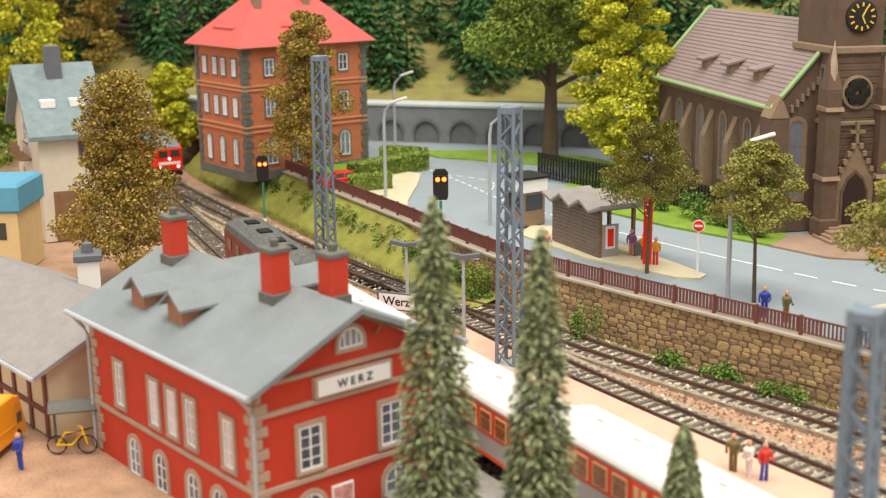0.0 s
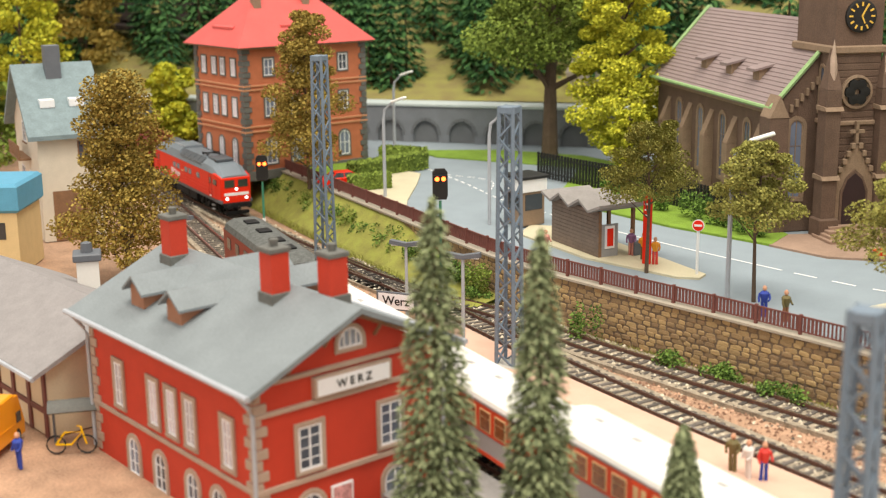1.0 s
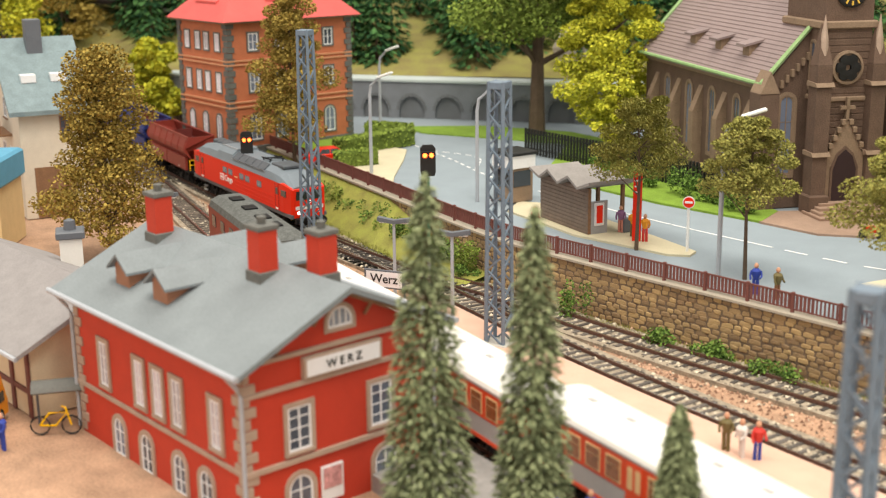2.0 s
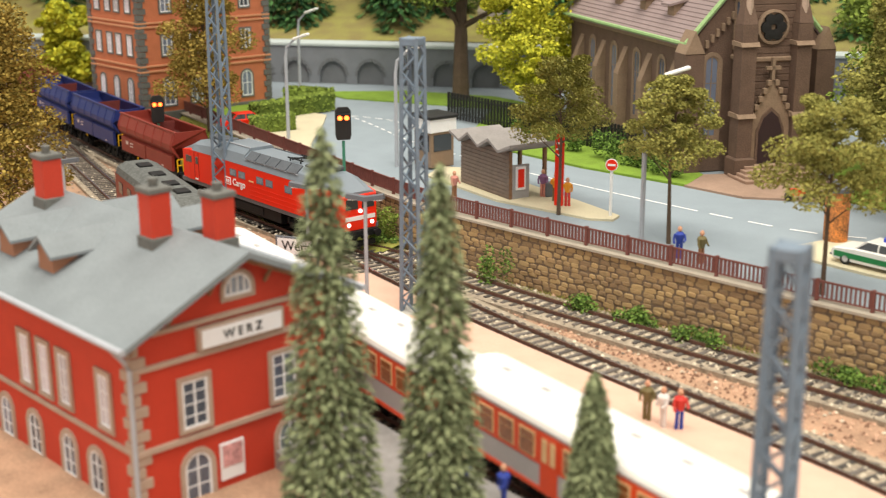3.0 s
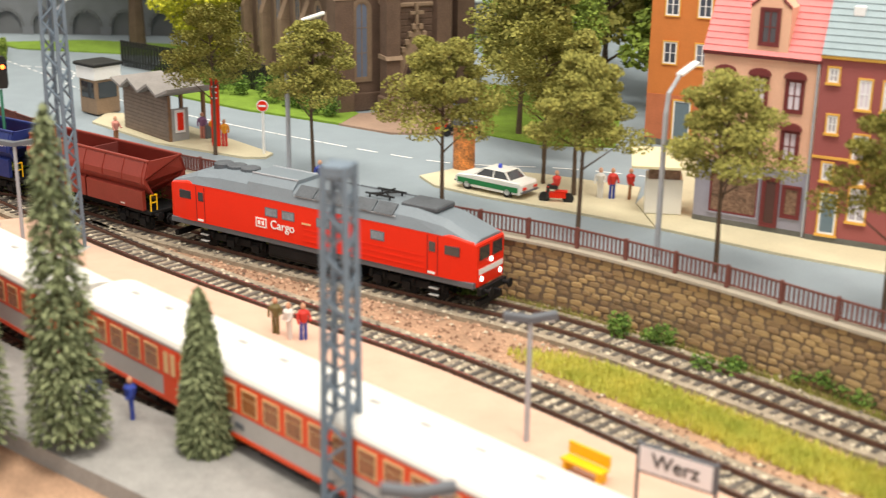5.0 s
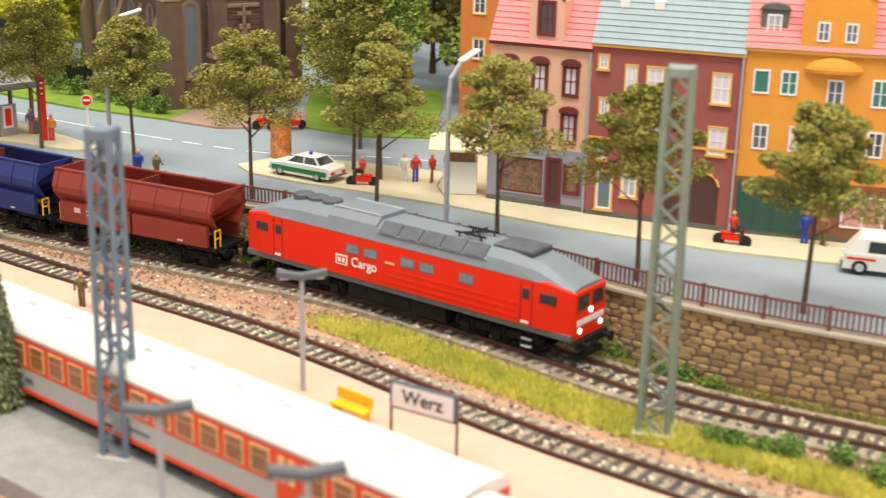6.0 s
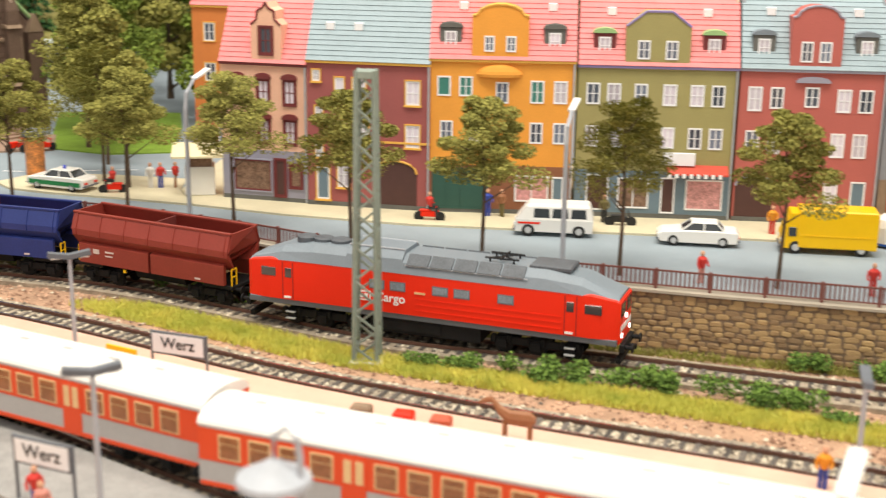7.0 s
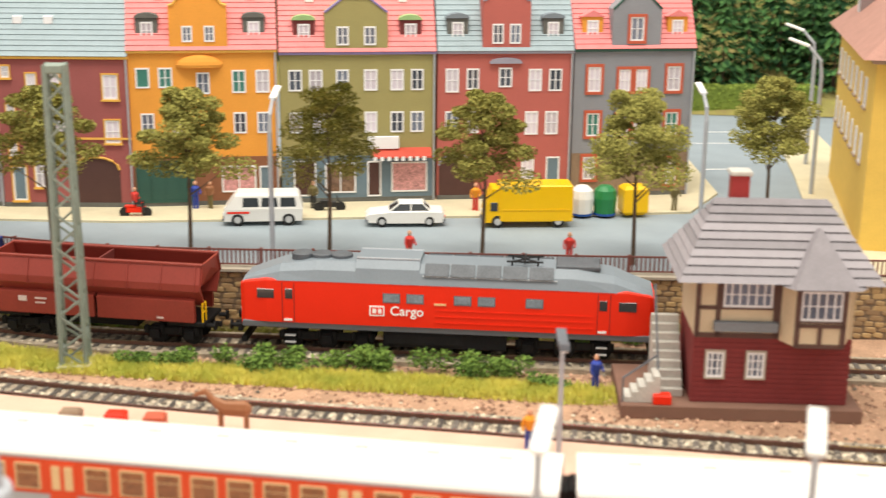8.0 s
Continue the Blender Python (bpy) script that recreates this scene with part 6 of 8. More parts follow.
kinds = [leafy_tree(-50.8, 79.5, S, 10.8, 7.4, M["leaf_s"], "slender street tree with olive-brown foliage behind the railing", 1, 0.47, 26, 560, 0.15, 0.105, 0.6, group="street trees"),
         leafy_tree(-15.4, 74.4, S, 10.6, 7.2, M["leaf_s"], "slender street tree with olive-brown foliage behind the railing", 2, 0.47, 26, 560, 0.15, 0.105, 0.6, group="street trees")]
for i, (x, y, k) in enumerate([(-42.2, 80.2, 1), (-33.3, 78.2, 0), (-24.1, 75.3, 1), (-6.9, 74.4, 0), (2.4, 74.2, 1), (11.6, 74.0, 0), (21.5, 82.0, 1), (-62.6, 82.8, 1), (-72.1, 84.1, 0), (-48.7, 89.1, 0)]):
    copy_thing(kinds[k], at(x, y, S, 70 * i + 25))
leafy_tree(-45.8, 87.6, S, 10.8, 6.2, M["leaf_s"], "broad street tree with olive foliage on the pavement", 21, 0.38, group="street trees")
leafy_tree(-56.8, 101.6, S, 15.0, 9.5, M["leaf_s"], "dense olive tree on the lawn beside the church", 23, 0.28, 30, 520, 0.25, 0.15, 0.55)
leafy_tree(-60.5, 113.0, S, 17.0, 13.0, M["leaf_g"], "broad green tree on the lawn behind the church", 24, 0.15, 32, 560, 0.4, 0.2, 0.5)
leafy_tree(-51.8, 95.7, S, 13.5, 8.0, M["leaf_s"], "tall olive green tree beside the church", 22, 0.3, 20, 330, size=0.2)
leafy_tree(-108.9, 64.6, -0.4, 17.0, 13.5, M["leaf_o"], "tall olive-brown larch beside the tracks", 3, 0.06, 38, 700, 0.3, 0.15, 0.85)
leafy_tree(-116.5, 89.2, S - 0.3, 17.6, 11.0, M["leaf_o"], "tall olive-brown tree before the brick house", 4, 0.12, 34, 620, 0.25, 0.15, 0.7)
leafy_tree(-109.4, 116.3, S, 25, 19, M["leaf_g"], "spreading oak with a thick bare trunk", 5, 0.36, 34, 900, 0.95, 0.22, 0.4)
leafy_tree(-98.7, 114.7, S, 23, 12.5, M["leaf_y"], "yellow-green tree beside the church", 6, 0.04, 44, 760, 0.5, 0.19, 0.6)
leafy_tree(-93.3, 109.4, S, 8, 6, M["leaf_y"], "low yellow-green tree at the church fence", 7, 0.05, 20, 260, 0.3, 0.24, 0.6)
for i, (x, y, z, h, w, m) in enumerate([(-171.4, 87.4, 0, 24, 16, "leaf_y"), (-154.8, 98.1, 0, 12, 10, "leaf_y"), (-181.8, 102.0, 2, 27, 18, "leaf_o"), (-144.9, 105.8, 3, 15, 9, "leaf_g"), (-161.6, 76.8, 0, 15, 11, "leaf_g"),
                                        (-51.0, 120.6, 3.2, 17, 13, "leaf_g"), (-41.9, 127.7, 6, 19, 15, "leaf_g"), (-59.9, 125.3, 4, 19, 13, "leaf_s"), (-27.8, 131.1, 6, 18, 14, "leaf_y"), (-69.4, 133.9, 6, 20, 15, "leaf_g")]):
    leafy_tree(x, y, z, h, w, M[m], {"leaf_y": "yellow-green tree on the slope", "leaf_o": "olive-brown tree on the slope", "leaf_g": "green tree on the slope", "leaf_s": "olive green tree on the slope"}[m], 30 + i, 0.12, 26, 360, 0.4, 0.32, 0.55)

HILL = spline([(-256.9, 39.4), (-216.5, 72.2), (-165.0, 98.5), (-73.9, 149.4), (-20.2, 139.1), (20.0, 128.0), (60.0, 126.0), (140.0, 126.0)], 1.0)


def hill():
    rows = [1.5, 6, 12, 20, 30, 45, 70, 110, 170]
    cols = [side(HILL, v)[::5] for v in rows]
    n = len(cols[0])
    g = G()
    for v, c in zip(rows, cols):
        for p in c:
            q = noise.noise(Vector((p[0] * 0.05, p[1] * 0.05, 0)))
            base = S + 4.2 if p[0] < -62 else S + 0.1 + 4.1 * max(0, min(1, (-30 - p[0]) / 32))
            g.v.append((p[0], p[1], base + (v - 1.5) * 0.27 + q * min(v, 20) * 0.1))
    g.f = [(j * n + i, j * n + i + 1, (j + 1) * n + i + 1, (j + 1) * n + i) for j in range(len(rows) - 1) for i in range(n - 1)]
    tagged(part("hillside", g, M["hill"], smooth=True), "grassy brown-green hillside behind the town", "hill", kind="structure")


hill()


def wood():
    kinds = [fir(-99.8, 147.3, 13, 15, 6.5, M["fir"], "dark green fir on the hillside", 50, 14, 60, 0.5, "hillside firs"), fir(-115.9, 133.7, 10, 13, 5.5, M["fir"], "dark green fir on the hillside", 51, 13, 60, 0.5, "hillside firs")]
    for i, (x, y) in enumerate([(14, 134), (17, 133.5), (20, 135), (23, 134), (26, 135.5), (29, 134.5), (15.5, 138), (19, 139), (22, 138.5), (25.5, 139.5), (12, 137), (32, 137)]):
        copy_thing(kinds[i % 2], at(x, y, S + 0.6, 50 * i))
    rnd = random.Random(12)
    placed = []
    while len(placed) < 230:
        i = rnd.randrange(80, 345)
        v = rnd.choice((9, 13, 18, 24, 31, 40, 52, 66)) + rnd.uniform(-3, 3)
        p = side(HILL, v)[i]
        if v < 22 and -113 < p[0] < -97:
            continue
        if any(math.hypot(p[0] - a, p[1] - b) < 2.9 for a, b in placed):
            continue
        placed.append(tuple(p))
        base = S + 4.2 if p[0] < -62 else S + 0.1 + 4.1 * max(0, min(1, (-30 - p[0]) / 32))
        m = at(p[0], p[1], base + (v - 1.5) * 0.27 - 0.6, rnd.uniform(0, 360))
        copy_thing(kinds[len(placed) % 2], m)


wood()
tagged(part("boulder", G().loft([[(x0 + r * math.cos(a) * 1.2, 132.4 + r * 0.7 * math.sin(a), z) for a in np.linspace(0, 6.28, 8, endpoint=False)] for x0, r, z in ((-117.7, 2.2, 9), (-118, 2.4, 10.5), (-117.3, 1.9, 12.6), (-117.5, 0.8, 13.6))]), M["coping"], smooth=False), "pale grey boulder on the hillside", "rock")


def bush(x, y, z, w, h, seed, leaf="bush", label="dark green leafy bush beside the track"):
    rnd = random.Random(seed)
    g = G()
    for i in range(max(4, int(w * 2))):
        foliage(g, rnd, (rnd.uniform(-w / 2, w / 2), rnd.uniform(-0.45, 0.45), h * rnd.uniform(0.25, 0.65)), (0.65, 0.55, h * 0.42), 150, 0.11)
    ob = part("bush", g, M[leaf])
    ob.matrix_basis = at(x, y, z, 0)
    tagged(ob, label, "bush", "bushes")


B = [(-17.0, 65.3, 1.4, 0.8), (-14.2, 65.4, 3.0, 1.1), (-9.0, 64.2, 3.2, 1.2), (-4.6, 65.0, 3.0, 1.5), (2.2, 63.2, 2.8, 1.3), (-27.0, 74.0, 2.8, 1.2), (-23.5, 73.2, 3.2, 1.2), (-11.0, 64.9, 3.6, 1.3), (-6.7, 64.7, 3.2, 1.3), (-2.5, 64.3, 3.4, 1.4), (0.6, 64.0, 2.6, 1.6), (3.7, 63.9, 2.6, 1.4), (5.8, 62.5, 1.3, 0.8), (-47.2, 76.1, 3.6, 1.3), (-36.2, 74.8, 3.4, 1.5), (-31.3, 73.2, 1.8, 1.2),
     (-71.7, 77.3, 1.8, 3.0), (-64.6, 76.9, 2.0, 1.3), (-61.3, 76.8, 3.2, 1.4), (-56.2, 76.3, 2.6, 1.2), (-83.8, 79.0, 2.2, 1.4), (8.5, 70.0, 3.2, 1.2), (12.5, 69.8, 3.0, 1.0), (5.0, 70.2, 2.8, 1.3), (-20.0, 71.1, 2.6, 1.0)]
for i, b in enumerate(B):
    bush(b[0], b[1], -0.5, b[2], b[3], 100 + i)
for i, x in enumerate(np.arange(-126, -84, 2.6)):
    p = flank(WALL, x, -1.2)
    bush(p[0], p[1], 0.1, 3.0, 2.6 if i % 3 else 2.0, 140 + i, "bush" if i % 4 else "leaf_g", "green ivy bush on the bank below the railing")
for i, (x, y) in enumerate([(-91.0, 104.2), (-84.5, 101.6), (-80.3, 100.4), (-76.1, 99.5), (-72.9, 98.5), (-87.7, 102.5), (-79.7, 102.9), (-75.5, 102.1)]):
    bush(x, y, S + 0.1, 3.2, 1.5 + (i % 3) * 0.5, 180 + i, "bush", "bright green bush before the church fence")


def hedge(x, y, rz, l, w, h, seed, label="clipped green hedge beside the road"):
    rnd = random.Random(seed)
    g = G().box(-l / 2, -w / 2, 0, l / 2, w / 2, h * 0.9)
    for _ in range(int(l * 130)):
        f = rnd.random()
        px, py, pz = rnd.uniform(-l / 2, l / 2), rnd.uniform(-w / 2, w / 2), rnd.uniform(0, h)
        if f < 0.4:
            pz = h * rnd.uniform(0.9, 1.0)
        elif f < 0.8:
            py = math.copysign(w / 2, py)
        else:
            px = math.copysign(l / 2, px)
        u = Vector((rnd.gauss(0, 1), rnd.gauss(0, 1), rnd.gauss(0, 1))).normalized() * 0.2
        v = u.orthogonal().normalized() * 0.14
        c = Vector((px, py, pz))
        g.add([c - u, c + v, c + u, c - v], [(0, 1, 2, 3)])
    ob = part("hedge", g, M["leaf_g"])
    ob.matrix_basis = at(x, y, S + 0.1, rz)
    tagged(ob, label, "hedge", "hedges")


hedge(-115.2, 98.3, 89, 9.5, 1.6, 1.7, 1)
hedge(-118.8, 103.6, 29, 5, 1.5, 1.7, 2)
hedge(-110.0, 91.3, 71, 4, 1.3, 1.5, 3)
hedge(26.0, 131.0, 2, 24, 2.5, 2.6, 4, "long green hedge on the far bank")
spots = [(x, 0.5 * (a + b) + 0.4, r, -0.5) for x, a, b, r in [(x, np.interp(x, TRACK_1[1][:, 0], TRACK_1[1][:, 1]), np.interp(x, TRACK_2[1][:, 0], TRACK_2[1][:, 1]), 2.1) for x in np.arange(-38, 9, 1.0)]]
tuft_patch("grass_strip", spots, 36000, 0.42, M["grass_y"], "straw-yellow and green grass strip between the tracks", seed=4)
spots = [(*flank(WALL, x, -1.0), 1.0, -0.5) for x in np.arange(-95, 22, 1.0)]
tuft_patch("grass_strip", spots, 14000, 0.38, M["grass"], "dry green grass along the foot of the wall", seed=5)
spots = [(*flank(WALL, x, -2.2), 2.2, -0.4) for x in np.arange(-140, -84, 1.2)]
tuft_patch("grass_strip", spots, 12000, 0.5, M["grass"], "green grass bank beside the main line", seed=6)
for x in range(-150, -82, 4):
    a, b, c, d = flank(WALL, x, 0.1), flank(WALL, x + 4.2, 0.1), flank(WALL, x + 4.2, -3.6), flank(WALL, x, -3.6)
    g = G()
    k = max(0.15, min(1.0, (-84 - x) / 14))
    g.v = [(*a, S * k), (*b, S * max(0.1, min(1.0, (-88 - x) / 14))), (*c, -0.5), (*d, -0.5)]
    g.f = [(0, 1, 2, 3)]
    part("grass_bank", g, M["grass"])
    tagged(bpy.context.scene.collection.objects[-1], "grassy bank rising to the street railing", "bank", kind="structure")
for i, (x, y, h, w) in enumerate([(-55.1, 47.5, 15.8, 3.7), (-51.6, 49.9, 14.6, 3.1), (-46.5, 52.5, 7.1, 2.1)]):
    fir(x, y, 0.2, h, w, M["fir_grey"], "slim grey-green spruce beside the station platform", 60 + i, 34, 420, 0.15, "spruces by the station", 0.55)


# ---- masts, lamps, signals, signs ----
def lattice_mast(x, y, z, h, material, label, rz=0.0, w=1.45, tp=0.8):
    """A riveted lattice mast: four angles, zigzag bracing, cap and footing."""
    root = thing("lattice_mast", x, y, z, rz, label, "mast", "catenary masts")
    t = tp * w

    def edge(k):
        return w / 2 + (t / 2 - w / 2) * k
    for sx in (1, -1):
        for sy in (1, -1):
            part("corner_angle", G().tube([(sx * edge(0), sy * edge(0), 0), (sx * edge(1), sy * edge(1), h)], 0.14, 4), material, root)
    for face in range(4):
        n = 17
        m = Matrix.Rotation(face * math.pi / 2, 4, "Z")
        for i in range(n):
            a, b = i / n, (i + 1) / n
            s = 1 if i % 2 else -1
            p, q = Vector((s * edge(a), edge(a), a * h)), Vector((-s * edge(b), edge(b), b * h))
            part("brace", G().tube([m @ p, m @ q], 0.075, 4), material, root)
    part("cap", G().box(-t / 2 - 0.08, -t / 2 - 0.08, h - 0.45, t / 2 + 0.08, t / 2 + 0.08, h, b=0.05), material, root)
    part("footing", G().box(-w * 0.75, -w * 0.75, -0.5, w * 0.75, w * 0.75, 0.12, b=0.06), M["concrete"], root)


lattice_mast(-99.9, 77.7, -0.4, 17.5, M["mast"], "tall blue-grey lattice mast beside the tracks", 20, 1.2, 0.72)
lattice_mast(-71.0, 68.9, 0.2, 16.0, M["mast"], "tall blue-grey lattice mast on the platform", 15, 1.2, 0.75)
lattice_mast(-38.7, 51.2, 0.2, 13.7, M["mast"], "blue-grey lattice mast beside the coaches", 10, 1.05, 0.8)
lattice_mast(-20.0, 65.1, -0.4, 16.4, M["mast_g"], "grey-green lattice mast in the grass strip", 8, 1.3, 0.72)


def street_lamp(x, y, h, rz, arm=2.0, label="grey street lamp with a slanting white head"):
    root = thing("street_lamp", x, y, S, rz, label, "street lamp", "street lamps")
    part("post", G().tube([(0, 0, 0), (0, 0, h * 0.78), (0.15, 0, h * 0.88), (arm * 0.5, 0, h * 0.96), (arm * 0.6, 0, h * 0.975)], 0.16, 8, 0.1), M["lamp_grey"], root)
    part("lamp_head", G().box(-0.1, -0.22, -0.12, 1.5, 0.22, 0.1, Matrix.Translation((arm * 0.55, 0, h * 0.97)) @ Matrix.Rotation(radians(-18), 4, "Y"), b=0.06), M["lamp_glass"], root)


for x, y, h, rz in [(-64.4, 82.5, 10.6, 40), (-37.0, 79.2, 10.2, 75), (-10.4, 74.6, 10.0, 85), (17.4, 83.5, 9.2, 95), (-106.0, 89.7, 9.2, 10), (-122.6, 105.8, 9.3, 10), (-91.1, 88.0, 9.5, 20), (27.5, 93.0, 11.5, 160), (30.0, 104.0, 11.5, 160)]:
    street_lamp(x, y, h, rz)


def platform_lamp(x, y, z, h, rz, label="grey platform lamp with a flat double head"):
    root = thing("platform_lamp", x, y, z, rz, label, "lamp", "platform lamps")
    part("post", G().tube([(0, 0, 0), (0, 0, h)], 0.13, 8, 0.1), M["lamp_grey"], root)
    part("lamp_head", G().prism([(-1.15, 0.0), (-1.1, 0.28), (0, 0.1), (1.1, 0.28), (1.15, 0.0), (0, -0.16)], -0.22, 0.22, "y", Matrix.Translation((0, 0, h))), M["skirt"], root)
    part("lamp_tube", G().box(-1.0, -0.15, h - 0.12, 1.0, 0.15, h - 0.04), M["lamp_glass"], root)


for x, y, h, rz in [(-35.4, 60.2, 5.6, 35), (-73.7, 67.6, 6.6, 35), (5.5, 52.6, 5.4, 90), (-82.2, 70.6, 5.5, 30)]:
    platform_lamp(x, y, 0.25, h, rz)
for x, y, h, rz in [(-96.2, 61.6, 6.9, 30), (-31.1, 44.1, 6.3, 35), (-23.9, 41.5, 6.9, 35)]:
    platform_lamp(x, y, 0.0 if y > 45 else 0.3, h, rz)
for x, y in [(3.2, 34.6), (11.5, 34.7)]:
    root = thing("platform_lamp", x, y, 0.0, 75, "pale grey platform lamp with a slanting head", "lamp", "platform lamps")
    part("post", G().tube([(0, 0, -0.4), (0, 0, 8.6)], 0.16, 8, 0.12), M["lamp_grey"], root)
    part("lamp_head", G().box(-0.1, -0.28, -0.14, 1.9, 0.28, 0.12, Matrix.Translation((0, 0, 8.7)) @ Matrix.Rotation(radians(-22), 4, "Y"), b=0.07), M["lamp_glass"], root)
root = thing("platform_lamp", -13.6, 34.8, 0.0, 0, "grey hooped platform lamp with a broad shade", "lamp", "platform lamps")
part("post", G().tube([(0.5, 0, -0.4), (0.5, 0, 7.8), (0.4, 0, 8.5), (0.0, 0, 8.8), (-0.35, 0, 8.5), (-0.4, 0, 7.6)], 0.12, 8), M["lamp_grey"], root)
part("shade", G().lathe([(1.25, 6.9), (1.2, 7.1), (0.6, 7.4), (0.15, 7.7)], 16, Matrix.Translation((-0.4, 0, 0))), M["lamp_grey"], root)


def light_signal(x, y, z, h, rz):
    root = thing("light_signal", x, y, z, rz, "black light signal with two red lamps lit on a green post", "railway signal", "signals")
    part("post", G().tube([(0, 0, 0), (0, 0, h - 2.4)], 0.11, 8), paint("signal_green", (0.05, 0.22, 0.14)), root)
    part("warning_board", G().box(-0.14, -0.16, 0.3, 0.14, -0.1, 1.7), M["white"], root)
    s = part("screen", G().prism([(-0.45, h - 2.3), (0.45, h - 2.3), (0.55, h - 2.0), (0.55, h - 0.25), (0.35, h), (-0.35, h), (-0.55, h - 0.25), (-0.55, h - 2.0)], -0.2, 0.12, "y"), M["black"], root)
    for k in (-0.24, 0.24):
        part("lit_lamp", G().lathe([(0.17, 0), (0.17, 0.06), (0.05, 0.1)], 10, Matrix.Translation((k, -0.2, h - 0.75)) @ Matrix.Rotation(math.pi / 2, 4, "X")), M["signal_red"], s)
    part("lamp_hood", G().box(-0.5, -0.5, h - 0.5, 0.5, -0.15, h - 0.44), M["black"], s)


light_signal(-113.7, 81.6, -0.4, 7.5, 57)
light_signal(-86.5, 78.0, -0.4, 9.9, 54)


def name_sign(x, y, rz, w=3.2, z=0.25, h=3.0):
    root = thing("station_sign", x, y, z, rz, "white station name board with dark frame on two posts", "sign", "station signs")
    for k in (0, w):
        part("post", G().tube([(k, 0.06, 0), (k, 0.06, h)], 0.08, 6), M["skirt"], root)
    b = part("board", G().box(0, -0.06, h - 1.25, w, 0.06, h, b=0.03), M["skirt"], root)
    part("white_field", G().box(0.12, -0.08, h - 1.13, w - 0.12, -0.05, h - 0.12), M["win_white"], b)
    letters(b, "Werz", w / 2, -0.085, h - 0.86, 0.62, 0)


name_sign(-29.2, 57.0, -6)
name_sign(-81.6, 67.4, 23, 2.8)
name_sign(-28.8, 43.4, -10, 3.0)

nose = thing("no_entry_sign", -69.0, 85.7, S + 0.1, 29, "round red no-entry sign on a white post", "road sign")
part("post", G().tube([(0, 0, 0), (0, 0, 3.4)], 0.1, 8), M["white"], nose)
disc = part("disc", G().lathe([(0.42, 0), (0.42, 0.06), (0.0, 0.07)], 18, Matrix.Translation((0, -0.08, 3.5)) @ Matrix.Rotation(math.pi / 2, 4, "X")), M["white"], nose)
part("red_field", G().lathe([(0.36, 0), (0.36, 0.03), (0.0, 0.03)], 18, Matrix.Translation((0, -0.14, 3.5)) @ Matrix.Rotation(math.pi / 2, 4, "X")), M["loco_red"], disc)
part("white_bar", G().box(-0.26, -0.2, 3.44, 0.26, -0.16, 3.58), M["white"], disc)


def bus_shelter():
    root = thing("bus_shelter", -83.2, 86.8, S + 0.14, -18, "brown timber bus shelter with a zigzag grey roof", "bus shelter")
    w, d, h = 6.6, 3.0, 3.4
    bk = part("back_wall", G().box(0, 0, 0, w, 0.12, h), paint("weathered_timber", (0.2, 0.15, 0.12), 0.85, 0.25), root)
    for i in range(12):
        part("board", G().box(0, -0.05, 0.05 + i * 0.28, w, 0.01, 0.05 + i * 0.28 + 0.24, b=0.015), M["weathered_timber"], bk)
    part("side_wall", G().box(w - 0.12, 0, 0, w, d * 0.55, 2.4), paint("grey_panel", (0.35, 0.35, 0.36)), root)
    part("side_wall", G().box(0, 0, 0, 0.12, d, h), M["weathered_timber"], root)
    for x, y in ((w - 0.1, d), (w - 0.1, 0.1), (w * 0.5, d)):
        part("post", G().box(x - 0.12, y - 0.12, 0, x + 0.12, y + 0.12, h, b=0.02), M["wood"], root)
    z = [(-0.6, h + 0.5), (0.8, h + 0.05), (2.0, h + 0.75), (3.4, h + 0.05), (4.8, h + 0.75), (6.1, h + 0.1), (w + 1.1, h + 0.7)]
    part("roof", G().prism(z + [(a, b - 0.2) for a, b in z[::-1]], -0.7, d + 0.7, "y"), paint("grey_roof_felt", (0.27, 0.25, 0.24), 0.85, 0.15), root)
    ad = part("timetable_case", G().box(w - 0.02, 0.5, 0.6, w + 0.1, 1.3, 2.3, b=0.03), M["win_white"], root)
    part("red_panel", G().box(w + 0.05, 0.65, 0.8, w + 0.14, 1.15, 2.1), M["loco_red"], ad)
    part("litter_bin", G().box(w + 0.1, d - 0.4, 0, w + 0.8, d + 0.3, 1.0, b=0.06), M["skirt"], root)


bus_shelter()
kiosk = thing("kiosk", -89.0, 90.1, S + 0.1, -11, "small pale newspaper kiosk with a dark hipped roof", "kiosk")
part("kiosk_body", G().box(-1.1, -1.1, 0, 1.1, 1.1, 3.2, b=0.06), M["church_l"], kiosk)
part("kiosk_window", G().box(-0.85, -1.14, 1.3, 0.85, -1.0, 2.6, b=0.02).box(1.0, -0.85, 1.3, 1.14, 0.85, 2.6, b=0.02), M["glass"], kiosk)
part("fascia", G().box(-1.25, -1.25, 2.8, 1.25, 1.25, 3.9, b=0.05), M["white"], kiosk)
part("roof", G().box(-1.4, -1.4, 3.85, 1.4, 1.4, 4.15, b=0.08), M["black"], kiosk)
pil = thing("bus_stop_pillar", -73.3, 85.7, S + 0.14, 24, "tall red bus stop pillar with white bars", "bus stop")
part("pillar", G().box(-0.3, -0.12, 0, 0.3, 0.12, 5.0, b=0.04), M["loco_red"], pil)
part("writing_bars", G().box(-0.2, -0.15, 4.3, 0.2, -0.11, 4.42).box(-0.2, -0.15, 3.9, 0.2, -0.11, 4.0).box(-0.2, -0.15, 3.5, 0.2, -0.11, 3.6), M["white"], pil)
adc = thing("advertising_column", -55.1, 89.9, S + 0.14, 9, "round advertising column with orange and dark posters", "advertising column")
